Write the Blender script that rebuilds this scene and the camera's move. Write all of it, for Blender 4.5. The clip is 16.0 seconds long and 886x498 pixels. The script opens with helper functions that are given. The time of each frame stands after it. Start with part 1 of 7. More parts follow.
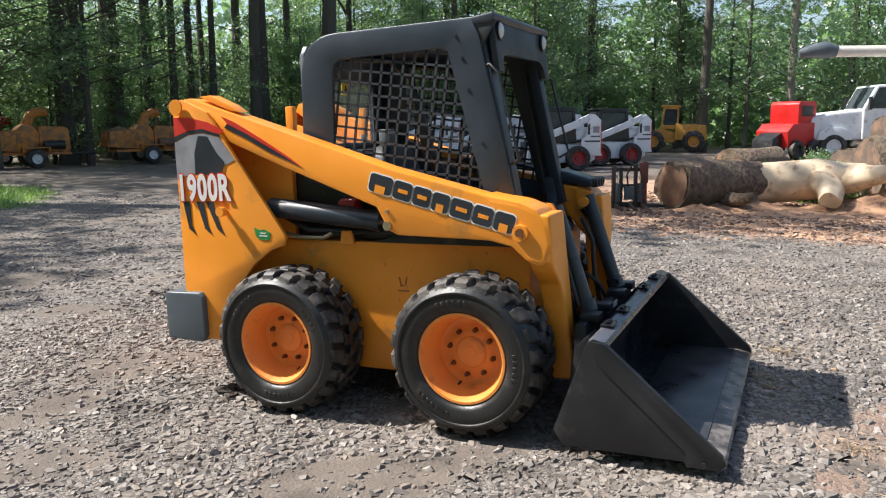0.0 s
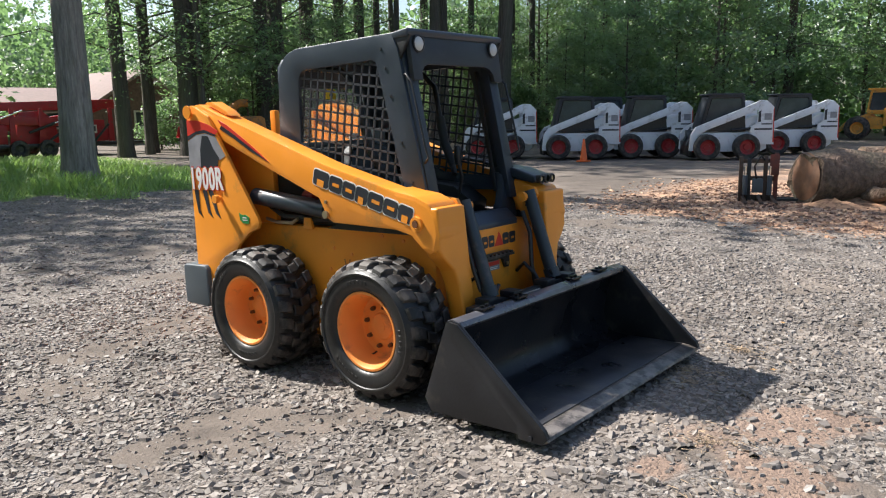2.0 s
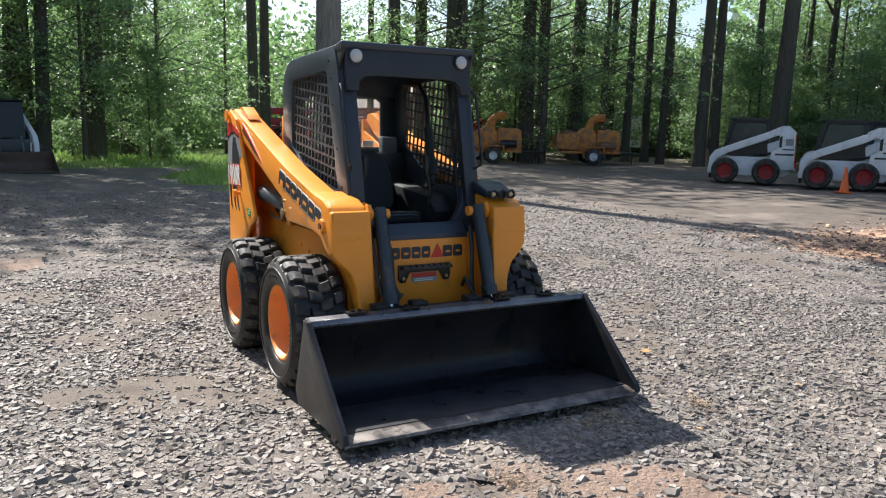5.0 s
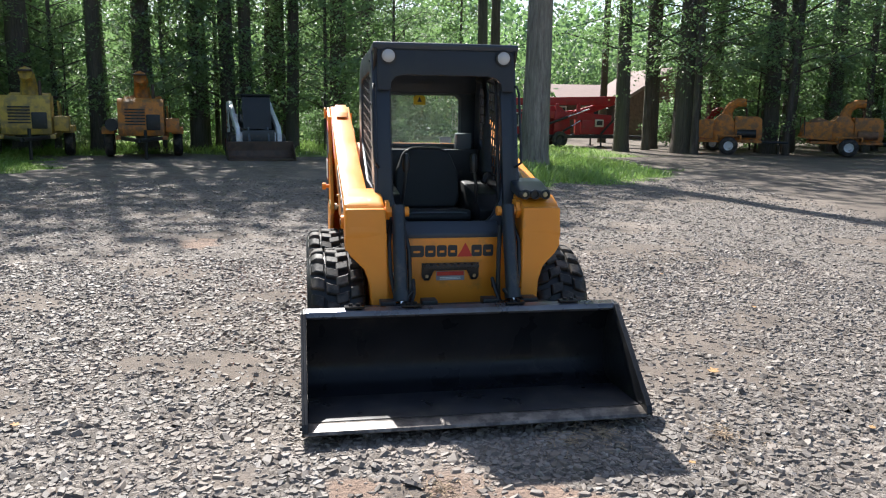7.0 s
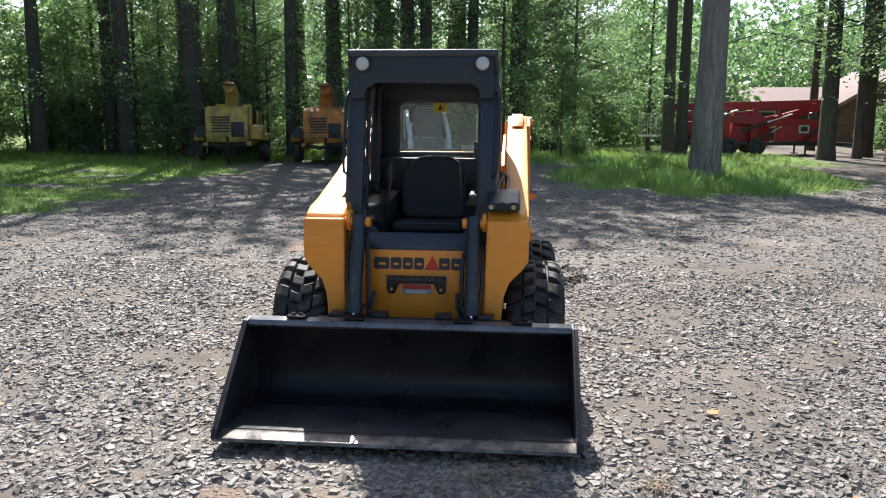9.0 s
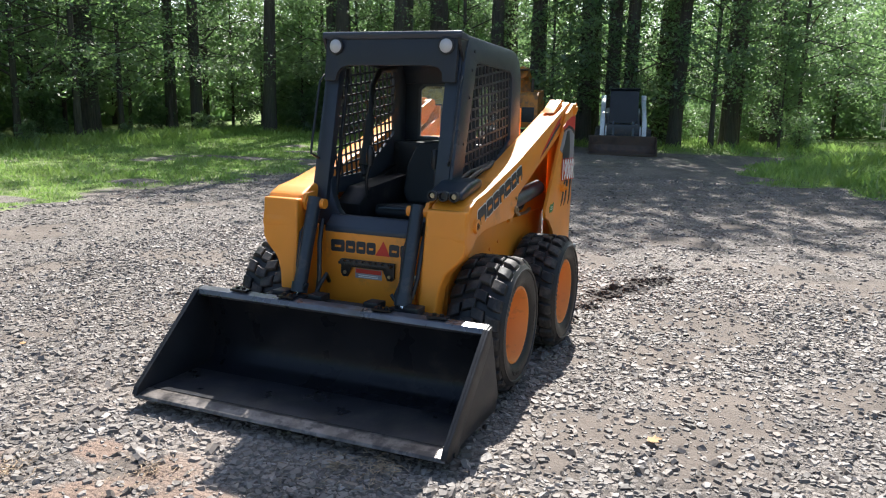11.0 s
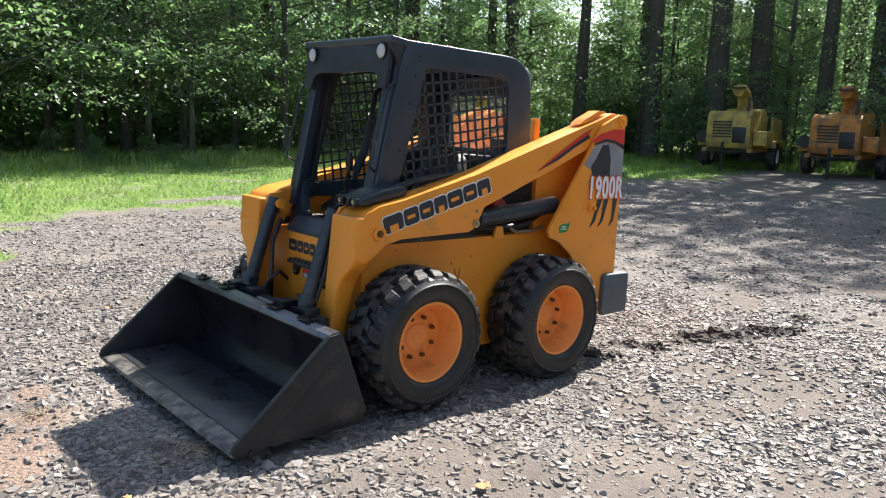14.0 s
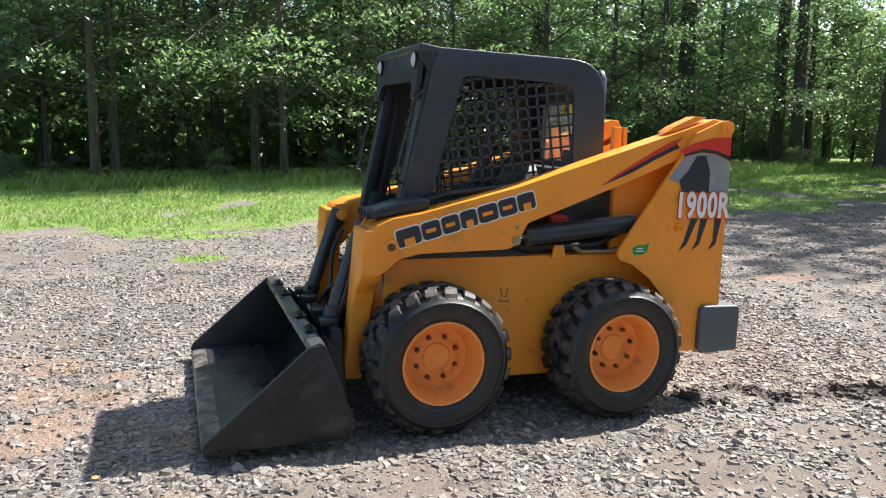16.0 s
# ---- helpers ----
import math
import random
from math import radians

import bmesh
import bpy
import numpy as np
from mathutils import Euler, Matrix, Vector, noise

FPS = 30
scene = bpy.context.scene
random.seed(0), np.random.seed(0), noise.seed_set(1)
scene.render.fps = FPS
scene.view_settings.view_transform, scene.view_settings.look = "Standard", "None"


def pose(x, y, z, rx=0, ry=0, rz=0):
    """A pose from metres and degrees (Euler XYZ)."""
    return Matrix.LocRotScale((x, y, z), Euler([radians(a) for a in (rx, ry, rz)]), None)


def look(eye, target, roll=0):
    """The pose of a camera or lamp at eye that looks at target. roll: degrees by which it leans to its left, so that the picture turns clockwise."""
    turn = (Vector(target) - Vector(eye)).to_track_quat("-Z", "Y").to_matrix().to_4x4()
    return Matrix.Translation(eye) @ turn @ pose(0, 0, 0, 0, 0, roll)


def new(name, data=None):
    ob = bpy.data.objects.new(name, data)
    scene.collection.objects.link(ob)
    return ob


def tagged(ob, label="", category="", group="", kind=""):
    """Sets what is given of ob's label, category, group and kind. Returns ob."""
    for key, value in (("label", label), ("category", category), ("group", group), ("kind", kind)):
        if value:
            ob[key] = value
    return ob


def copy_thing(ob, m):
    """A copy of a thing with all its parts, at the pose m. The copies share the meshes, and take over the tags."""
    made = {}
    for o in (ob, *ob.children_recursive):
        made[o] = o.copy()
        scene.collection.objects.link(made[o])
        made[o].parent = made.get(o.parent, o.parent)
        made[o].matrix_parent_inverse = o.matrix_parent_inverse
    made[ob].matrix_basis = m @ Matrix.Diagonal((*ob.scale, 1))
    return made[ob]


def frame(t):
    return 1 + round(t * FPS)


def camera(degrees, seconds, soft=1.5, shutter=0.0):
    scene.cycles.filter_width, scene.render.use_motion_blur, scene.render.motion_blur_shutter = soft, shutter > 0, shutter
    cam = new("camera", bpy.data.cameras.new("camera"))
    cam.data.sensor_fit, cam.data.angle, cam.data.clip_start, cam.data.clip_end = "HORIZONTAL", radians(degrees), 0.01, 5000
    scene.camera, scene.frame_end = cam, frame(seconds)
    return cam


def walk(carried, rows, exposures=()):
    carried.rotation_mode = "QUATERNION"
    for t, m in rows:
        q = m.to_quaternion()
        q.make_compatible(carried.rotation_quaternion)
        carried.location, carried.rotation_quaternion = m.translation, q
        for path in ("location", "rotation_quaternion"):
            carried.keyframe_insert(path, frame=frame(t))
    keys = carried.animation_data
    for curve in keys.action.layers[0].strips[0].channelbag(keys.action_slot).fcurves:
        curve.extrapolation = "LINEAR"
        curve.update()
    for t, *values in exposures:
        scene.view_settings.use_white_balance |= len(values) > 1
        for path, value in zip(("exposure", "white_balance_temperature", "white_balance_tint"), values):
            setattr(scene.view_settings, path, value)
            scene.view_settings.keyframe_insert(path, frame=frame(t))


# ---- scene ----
cam = camera(59.1, 16.0, soft=1.15)


def shot(t, x, y, z, yaw, pitch, roll):
    a, b = radians(yaw), radians(pitch)
    ahead = Vector((-math.sin(a) * math.cos(b), math.cos(a) * math.cos(b), math.sin(b)))
    return t, look((x, y, z), Vector((x, y, z)) + ahead, roll)


PATH = [
    (0.0, 2.040, -4.207, 1.554, 24.50, -9.15, -0.35),
    (0.5, 2.516, -4.228, 1.580, 28.48, -9.18, -0.52),
    (1.0, 2.834, -4.086, 1.557, 31.28, -9.36, -0.70),
    (1.5, 3.151, -3.935, 1.605, 34.84, -9.45, -0.74),
    (2.0, 3.635, -3.832, 1.637, 39.51, -10.04, -0.82),
    (2.5, 3.915, -3.609, 1.634, 43.68, -10.39, 0.04),
    (3.0, 4.191, -3.305, 1.683, 48.29, -10.53, 0.82),
    (3.2, 4.335, -3.196, 1.663, 50.53, -10.55, 0.59),
    (5.3, 5.100, -2.044, 1.625, 63.54, -9.53, 1.85),
    (5.5, 5.107, -1.943, 1.640, 65.51, -9.99, 2.11),
    (6.0, 5.175, -1.579, 1.656, 70.11, -10.04, 2.23),
    (6.5, 5.367, -1.180, 1.646, 75.42, -10.30, 1.42),
    (7.0, 5.496, -0.888, 1.711, 79.77, -10.28, 0.80),
    (7.5, 5.476, -0.545, 1.697, 82.55, -9.75, 1.40),
    (8.0, 5.544, -0.181, 1.681, 87.12, -9.82, 0.92),
    (8.5, 5.559, 0.218, 1.722, 91.65, -10.03, 0.75),
    (9.0, 5.377, 0.574, 1.728, 95.33, -9.91, 0.20),
    (9.2, 5.341, 0.719, 1.768, 97.51, -10.41, -0.12),
    (11.3, 4.735, 2.358, 1.734, 114.11, -10.73, 1.63),
    (11.5, 4.648, 2.496, 1.698, 114.92, -10.34, 1.86),
    (12.0, 4.378, 2.828, 1.702, 117.69, -9.89, 1.85),
    (12.5, 4.216, 3.216, 1.697, 123.64, -9.90, 1.21),
    (13.0, 3.950, 3.477, 1.690, 128.31, -10.19, 1.77),
    (13.5, 3.630, 3.694, 1.700, 132.65, -10.29, 1.88),
    (14.0, 3.326, 4.020, 1.698, 138.69, -10.11, 1.53),
    (14.5, 2.980, 4.155, 1.683, 144.20, -9.94, 1.77),
    (15.0, 2.616, 4.276, 1.686, 149.64, -9.39, 0.76),
    (15.5, 2.259, 4.518, 1.711, 156.01, -9.13, -0.21),
    (16.0, 1.910, 4.577, 1.676, 160.78, -9.20, 0.30),
]
walk(cam, [shot(*row) for row in PATH], [(0.0, 0.93, 6470, 10), (5.5, 0.98, 6400, 10), (9.0, 0.99, 6330, 10), (12.0, 1.18, 6330, 10), (16.0, 1.31, 6520, 10)])

# ---- light ----
SUN_TRAVEL = Vector((1.79, 0.43, -2.09)).normalized()
world = bpy.data.worlds.new("sky")
scene.world = world
world.use_nodes = True
wn = world.node_tree.nodes
sky = wn.new("ShaderNodeTexSky")
sky.sky_type = "NISHITA"
sky.sun_disc = False
sky.sun_elevation = radians(48.6)
sky.sun_rotation = math.atan2(-SUN_TRAVEL.x, -SUN_TRAVEL.y)
sky.air_density, sky.dust_density, sky.ozone_density = 1.0, 1.5, 1.0
wn["Background"].inputs["Strength"].default_value = 0.098
world.node_tree.links.new(sky.outputs["Color"], wn["Background"].inputs["Color"])
sun = new("sun", bpy.data.lights.new("sun", "SUN"))
sun.data.energy, sun.data.angle, sun.data.color = 5.0, radians(0.55), (1.0, 0.96, 0.90)
sun.rotation_mode = "QUATERNION"
sun.rotation_quaternion = SUN_TRAVEL.to_track_quat("-Z", "Y")


# ---- materials ----
def nodes_of(name):
    m = bpy.data.materials.new(name)
    m.use_nodes = True
    return m, m.node_tree.nodes, m.node_tree.links


def tex(nodes, links, kind, vector, scale, detail=4.0):
    n = nodes.new(kind)
    n.inputs["Scale"].default_value = scale
    if "Detail" in n.inputs:
        n.inputs["Detail"].default_value = detail
    links.new(vector, n.inputs["Vector"])
    return n


def ramp(nodes, links, value, stops):
    r = nodes.new("ShaderNodeValToRGB")
    while len(r.color_ramp.elements) < len(stops):
        r.color_ramp.elements.new(0.5)
    for e, (p, c) in zip(r.color_ramp.elements, stops):
        e.position, e.color = p, (c, c, c, 1) if isinstance(c, (int, float)) else (*c, 1)
    links.new(value, r.inputs["Fac"])
    return r.outputs["Color"]


def mix(nodes, links, fac, a, b, blend="MIX"):
    m = nodes.new("ShaderNodeMix")
    m.data_type, m.blend_type = "RGBA", blend
    for sock, v in ((m.inputs["Factor"], fac), (m.inputs["A"], a), (m.inputs["B"], b)):
        if hasattr(v, "is_linked"):
            links.new(v, sock)
        elif isinstance(v, tuple):
            sock.default_value = (*v, 1)
        else:
            sock.default_value = v
    return m.outputs["Result"]


def bumped(nodes, links, height, strength, distance, target):
    b = nodes.new("ShaderNodeBump")
    b.inputs["Strength"].default_value, b.inputs["Distance"].default_value = strength, distance
    links.new(height, b.inputs["Height"])
    links.new(b.outputs["Normal"], target)


def surface(name, color, rough=0.5, metal=0.0, var=0.12, scale=3.0, dirt=None, dirt_amount=0.25, dirt_scale=5.0,
            bump=0.15, bump_scale=90.0, rand=0.0, coat=0.0, rough_var=0.12):
    """Paint, rubber, steel, bark: a colour with cloudy variation, dirt in patches, uneven gloss and fine relief."""
    m, nodes, links = nodes_of(name)
    bsdf = nodes["Principled BSDF"]
    co = nodes.new("ShaderNodeTexCoord").outputs["Object"]
    big = tex(nodes, links, "ShaderNodeTexNoise", co, scale)
    fine = tex(nodes, links, "ShaderNodeTexNoise", co, bump_scale, 3)
    c = mix(nodes, links, ramp(nodes, links, big.outputs["Fac"], [(0.3, 0), (0.7, 1)]),
            tuple(v * (1 - var) for v in color), tuple(min(1, v * (1 + var)) for v in color))
    if rand:
        info = nodes.new("ShaderNodeObjectInfo")
        c = mix(nodes, links, ramp(nodes, links, info.outputs["Random"], [(0, 0), (1, 1)]), c,
                tuple(v * (1 - rand) for v in color))
    if dirt:
        d = tex(nodes, links, "ShaderNodeTexNoise", co, dirt_scale, 8)
        d.inputs["Roughness"].default_value = 0.65
        lo = 0.66 - dirt_amount * 0.5
        c = mix(nodes, links, ramp(nodes, links, d.outputs["Fac"], [(lo, 0), (lo + 0.14, 0.85)]), c, dirt)
    links.new(c, bsdf.inputs["Base Color"])
    r = ramp(nodes, links, big.outputs["Fac"], [(0.25, max(0.03, rough - rough_var)), (0.75, min(1, rough + rough_var))])
    links.new(r, bsdf.inputs["Roughness"])
    bsdf.inputs["Metallic"].default_value = metal
    bsdf.inputs["Coat Weight"].default_value = coat
    bumped(nodes, links, fine.outputs["Fac"], bump, 0.004, bsdf.inputs["Normal"])
    return m


DUST = (0.30, 0.25, 0.20)
ORANGE = surface("orange_paint", (0.86, 0.300, 0.026), 0.42, var=0.07, dirt=(0.46, 0.21, 0.05), dirt_amount=0.18, dirt_scale=4, bump=0.05, coat=0.12)
RIM = surface("rim_paint", (0.87, 0.285, 0.055), 0.5, var=0.08, dirt=(0.50, 0.18, 0.06), dirt_amount=0.2, dirt_scale=9, bump=0.08)
CABGREY = surface("charcoal_cab_paint", (0.033, 0.045, 0.062), 0.38, var=0.12, dirt=(0.05, 0.052, 0.054), dirt_amount=0.12, bump=0.15, bump_scale=260)
WIRE = surface("black_wire", (0.030, 0.036, 0.045), 0.5, bump=0.05)
BLACK = surface("black_paint", (0.018, 0.019, 0.021), 0.42, var=0.2, dirt=(0.08, 0.07, 0.06), dirt_amount=0.2, bump=0.1)
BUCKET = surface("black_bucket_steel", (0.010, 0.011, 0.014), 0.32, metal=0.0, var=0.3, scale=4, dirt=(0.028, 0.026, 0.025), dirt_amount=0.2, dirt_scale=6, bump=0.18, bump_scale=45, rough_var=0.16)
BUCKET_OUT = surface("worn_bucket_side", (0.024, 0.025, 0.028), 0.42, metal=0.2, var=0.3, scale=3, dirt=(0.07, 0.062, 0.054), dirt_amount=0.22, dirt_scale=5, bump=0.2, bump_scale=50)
for dull, level in ((BUCKET, 0.24), (BUCKET_OUT, 0.35)):
    dull.node_tree.nodes["Principled BSDF"].inputs["Specular IOR Level"].default_value = level
FLOORSTEEL = surface("dusty_floor_steel", (0.030, 0.031, 0.036), 0.34, metal=0.15, var=0.35, scale=5, dirt=(0.075, 0.068, 0.062), dirt_amount=0.36, dirt_scale=4, bump=0.2, bump_scale=40)
RAIL = surface("polished_black_rail", (0.15, 0.15, 0.165), 0.30, metal=0.6, var=0.3, scale=6, dirt=(0.12, 0.11, 0.10), dirt_amount=0.25, bump=0.15)
EDGE = surface("bare_worn_steel", (0.20, 0.175, 0.155), 0.40, metal=0.35, var=0.4, scale=9, dirt=(0.05, 0.045, 0.042), dirt_amount=0.44, dirt_scale=14, bump=0.3, bump_scale=70)
WEIGHT = surface("grey_cast_weight", (0.085, 0.105, 0.12), 0.5, var=0.15, dirt=(0.16, 0.14, 0.12), dirt_amount=0.2, bump=0.4, bump_scale=120)
RUBBER = surface("tyre_rubber", (0.015, 0.015, 0.015), 0.46, var=0.25, scale=6, dirt=(0.05, 0.044, 0.038), dirt_amount=0.2, dirt_scale=7, bump=0.35, bump_scale=70)
TREAD = surface("dusty_tread", (0.017, 0.016, 0.015), 0.62, var=0.3, scale=8, dirt=(0.10, 0.083, 0.07), dirt_amount=0.40, dirt_scale=8, bump=0.4, bump_scale=60)
CYLINDER = surface("slate_cylinder_paint", (0.021, 0.030, 0.041), 0.36, var=0.12, dirt=(0.12, 0.10, 0.09), dirt_amount=0.2, bump=0.06)
CHROME = surface("chrome_rod", (0.75, 0.75, 0.76), 0.16, metal=1.0, var=0.05, bump=0.02)
STEEL = surface("zinc_bolt", (0.42, 0.36, 0.24), 0.4, metal=0.8, bump=0.1)
MARK = surface("burnt_orange_mark", (0.30, 0.10, 0.02), 0.5, var=0.1, bump=0.02)
NUT = surface("rusty_nut", (0.16, 0.07, 0.03), 0.6, metal=0.4, bump=0.1)
PILLAR = surface("dark_slate_pillar_paint", (0.019, 0.027, 0.040), 0.42, var=0.12, dirt=(0.04, 0.042, 0.046), dirt_amount=0.14, bump=0.12, bump_scale=260)
HEADER = surface("dark_header_paint", (0.017, 0.021, 0.028), 0.5, var=0.12, dirt=(0.03, 0.032, 0.036), dirt_amount=0.15, bump=0.1)
SEAT = surface("black_vinyl", (0.022, 0.026, 0.028), 0.55, var=0.15, bump=0.4, bump_scale=200)
DECAL_DARK = surface("charcoal_decal", (0.022, 0.026, 0.034), 0.45, var=0.1, bump=0.02)
DECAL_WHITE = surface("white_decal", (0.78, 0.77, 0.74), 0.5, var=0.05, bump=0.02)
DECAL_GREY = surface("silver_decal", (0.26, 0.26, 0.28), 0.5, var=0.15, scale=12, bump=0.02)
DECAL_RED = surface("red_decal", (0.62, 0.035, 0.02), 0.45, var=0.08, bump=0.02)
DECAL_GREEN = surface("green_decal", (0.02, 0.22, 0.05), 0.5, var=0.15, bump=0.02)
DECAL_YELLOW = surface("yellow_decal", (0.85, 0.62, 0.03), 0.5, var=0.05, bump=0.02)
WHITEPAINT = surface("white_machine_paint", (0.74, 0.75, 0.77), 0.42, var=0.06, dirt=(0.4, 0.37, 0.33), dirt_amount=0.22, bump=0.04)
REDPAINT = surface("red_machine_paint", (0.36, 0.016, 0.020), 0.45, var=0.15, dirt=(0.2, 0.05, 0.04), dirt_amount=0.25, bump=0.04)
REDBRIGHT = surface("bright_red_paint", (0.55, 0.018, 0.016), 0.4, var=0.1, dirt=(0.3, 0.05, 0.04), dirt_amount=0.2, bump=0.04)
CHIPORANGE = surface("faded_orange_paint", (0.60, 0.215, 0.035), 0.55, var=0.2, dirt=(0.22, 0.12, 0.06), dirt_amount=0.42, bump=0.06)
YELLOW = surface("faded_yellow_paint", (0.55, 0.36, 0.07), 0.55, var=0.2, dirt=(0.26, 0.19, 0.08), dirt_amount=0.42, bump=0.06)
LOADERYEL = surface("loader_yellow_paint", (0.68, 0.31, 0.04), 0.5, var=0.12, dirt=(0.3, 0.2, 0.08), dirt_amount=0.3, bump=0.06)
REDRUST = surface("red_rusty_steel", (0.19, 0.055, 0.04), 0.65, metal=0.2, var=0.35, dirt=(0.10, 0.06, 0.045), dirt_amount=0.4, bump=0.3)
RUST = surface("rusty_blade_steel", (0.085, 0.058, 0.045), 0.6, metal=0.3, var=0.35, dirt=(0.12, 0.075, 0.05), dirt_amount=0.4, bump=0.3)
CONE = surface("cone_orange_plastic", (0.85, 0.14, 0.02), 0.5, var=0.06, bump=0.03)
BRICK = surface("brown_brick", (0.17, 0.11, 0.09), 0.85, var=0.3, scale=6, bump=0.4, bump_scale=30)
ROOFING = surface("tan_shingles", (0.27, 0.20, 0.18), 0.85, var=0.15, scale=5, bump=0.4, bump_scale=20)
FASCIA = surface("pale_siding", (0.62, 0.57, 0.50), 0.7, var=0.08, bump=0.1)
CUTWOOD = surface("sawn_wood_end", (0.235, 0.13, 0.08), 0.8, var=0.35, scale=7, dirt=(0.22, 0.11, 0.06), dirt_amount=0.4, bump=0.5, bump_scale=40)
PEELED = surface("peeled_pale_wood", (0.70, 0.55, 0.38), 0.65, var=0.2, scale=3, dirt=(0.36, 0.22, 0.12), dirt_amount=0.3, bump=0.4, bump_scale=18)


def glass(name, tint, rough=0.02, clear=1.0):
    m, nodes, links = nodes_of(name)
    b = nodes["Principled BSDF"]
    b.inputs["Base Color"].default_value = (*tint, 1)
    b.inputs["Roughness"].default_value = rough
    b.inputs["Transmission Weight"].default_value = clear
    b.inputs["IOR"].default_value = 1.1
    return m


GLASS = glass("window_glass", (0.80, 0.86, 0.84), 0.03, 0.86)
DARKGLASS = surface("dark_cab_glass", (0.055, 0.068, 0.074), 0.10, var=0.2, bump=0.01, rough_var=0.04)
LENS = surface("lamp_lens", (0.55, 0.55, 0.54), 0.15, var=0.05, bump=0.2, bump_scale=120)


def bark_material(name, dark, light, stretch=0.14):
    m, nodes, links = nodes_of(name)
    b = nodes["Principled BSDF"]
    mp = nodes.new("ShaderNodeMapping")
    mp.inputs["Scale"].default_value = (1, 1, stretch)
    links.new(nodes.new("ShaderNodeTexCoord").outputs["Object"], mp.inputs["Vector"])
    n = tex(nodes, links, "ShaderNodeTexNoise", mp.outputs["Vector"], 11, 8)
    n.inputs["Roughness"].default_value = 0.7
    w = tex(nodes, links, "ShaderNodeTexVoronoi", mp.outputs["Vector"], 14)
    big = tex(nodes, links, "ShaderNodeTexNoise", mp.outputs["Vector"], 1.5, 3)
    c = mix(nodes, links, ramp(nodes, links, n.outputs["Fac"], [(0.35, 0), (0.68, 1)]), dark, light)
    c = mix(nodes, links, ramp(nodes, links, big.outputs["Fac"], [(0.35, 0), (0.75, 0.6)]), c, (0.10, 0.11, 0.07))
    links.new(c, b.inputs["Base Color"])
    b.inputs["Roughness"].default_value = 0.92
    bumped(nodes, links, w.outputs["Distance"], 0.8, 0.03, b.inputs["Normal"])
    return m


BARK = bark_material("grey_brown_bark", (0.045, 0.036, 0.030), (0.16, 0.13, 0.11))
BARK_PALE = bark_material("pale_grey_bark", (0.17, 0.145, 0.125), (0.45, 0.395, 0.345))
LOGBARK = bark_material("log_bark", (0.07, 0.045, 0.033), (0.29, 0.195, 0.14), 0.8)


def leaf_material(name, a, b_, yellow, trans=0.45):
    """Leaf green that changes from leaf to leaf, and lets some light through."""
    m, nodes, links = nodes_of(name)
    out = nodes["Material Output"]
    nodes.remove(nodes["Principled BSDF"])
    geo = nodes.new("ShaderNodeNewGeometry")
    c = mix(nodes, links, geo.outputs["Random Per Island"], a, b_)
    n = tex(nodes, links, "ShaderNodeTexNoise", geo.outputs["Position"], 0.5, 3)
    c = mix(nodes, links, ramp(nodes, links, n.outputs["Fac"], [(0.42, 0), (0.72, 0.8)]), c, yellow)
    d, t, g = nodes.new("ShaderNodeBsdfDiffuse"), nodes.new("ShaderNodeBsdfTranslucent"), nodes.new("ShaderNodeBsdfGlossy")
    g.inputs["Roughness"].default_value = 0.45
    links.new(c, d.inputs["Color"])
    links.new(mix(nodes, links, 0.6, c, (0.27, 0.45, 0.14)), t.inputs["Color"])
    s1, s2 = nodes.new("ShaderNodeMixShader"), nodes.new("ShaderNodeMixShader")
    s1.inputs[0].default_value, s2.inputs[0].default_value = trans, 0.09
    links.new(d.outputs[0], s1.inputs[1])
    links.new(t.outputs[0], s1.inputs[2])
    links.new(s1.outputs[0], s2.inputs[1])
    links.new(g.outputs[0], s2.inputs[2])
    links.new(s2.outputs[0], out.inputs["Surface"])
    return m


LEAF = leaf_material("broad_leaves", (0.074, 0.130, 0.066), (0.172, 0.260, 0.140), (0.27, 0.335, 0.150), 0.66)
# darker copy of the leaves: shade deep in the wood put into the colour
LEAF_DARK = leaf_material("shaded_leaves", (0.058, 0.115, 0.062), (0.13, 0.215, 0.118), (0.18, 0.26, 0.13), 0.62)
GRASS = leaf_material("grass_blades", (0.15, 0.275, 0.036), (0.30, 0.44, 0.075), (0.42, 0.50, 0.11), 0.45)


def dusted(nodes, links, pos, c):
    """Pale dust over some stretches of the yard and dark damp soil over others."""
    wide = tex(nodes, links, "ShaderNodeTexNoise", pos, 0.8, 4)
    c = mix(nodes, links, ramp(nodes, links, wide.outputs["Fac"], [(0.50, 0), (0.68, 0.45)]), c, (0.30, 0.25, 0.21))
    damp = tex(nodes, links, "ShaderNodeTexNoise", pos, 2.3, 5)
    return mix(nodes, links, ramp(nodes, links, damp.outputs["Fac"], [(0.54, 0), (0.72, 0.55)]), c, (0.055, 0.046, 0.040))


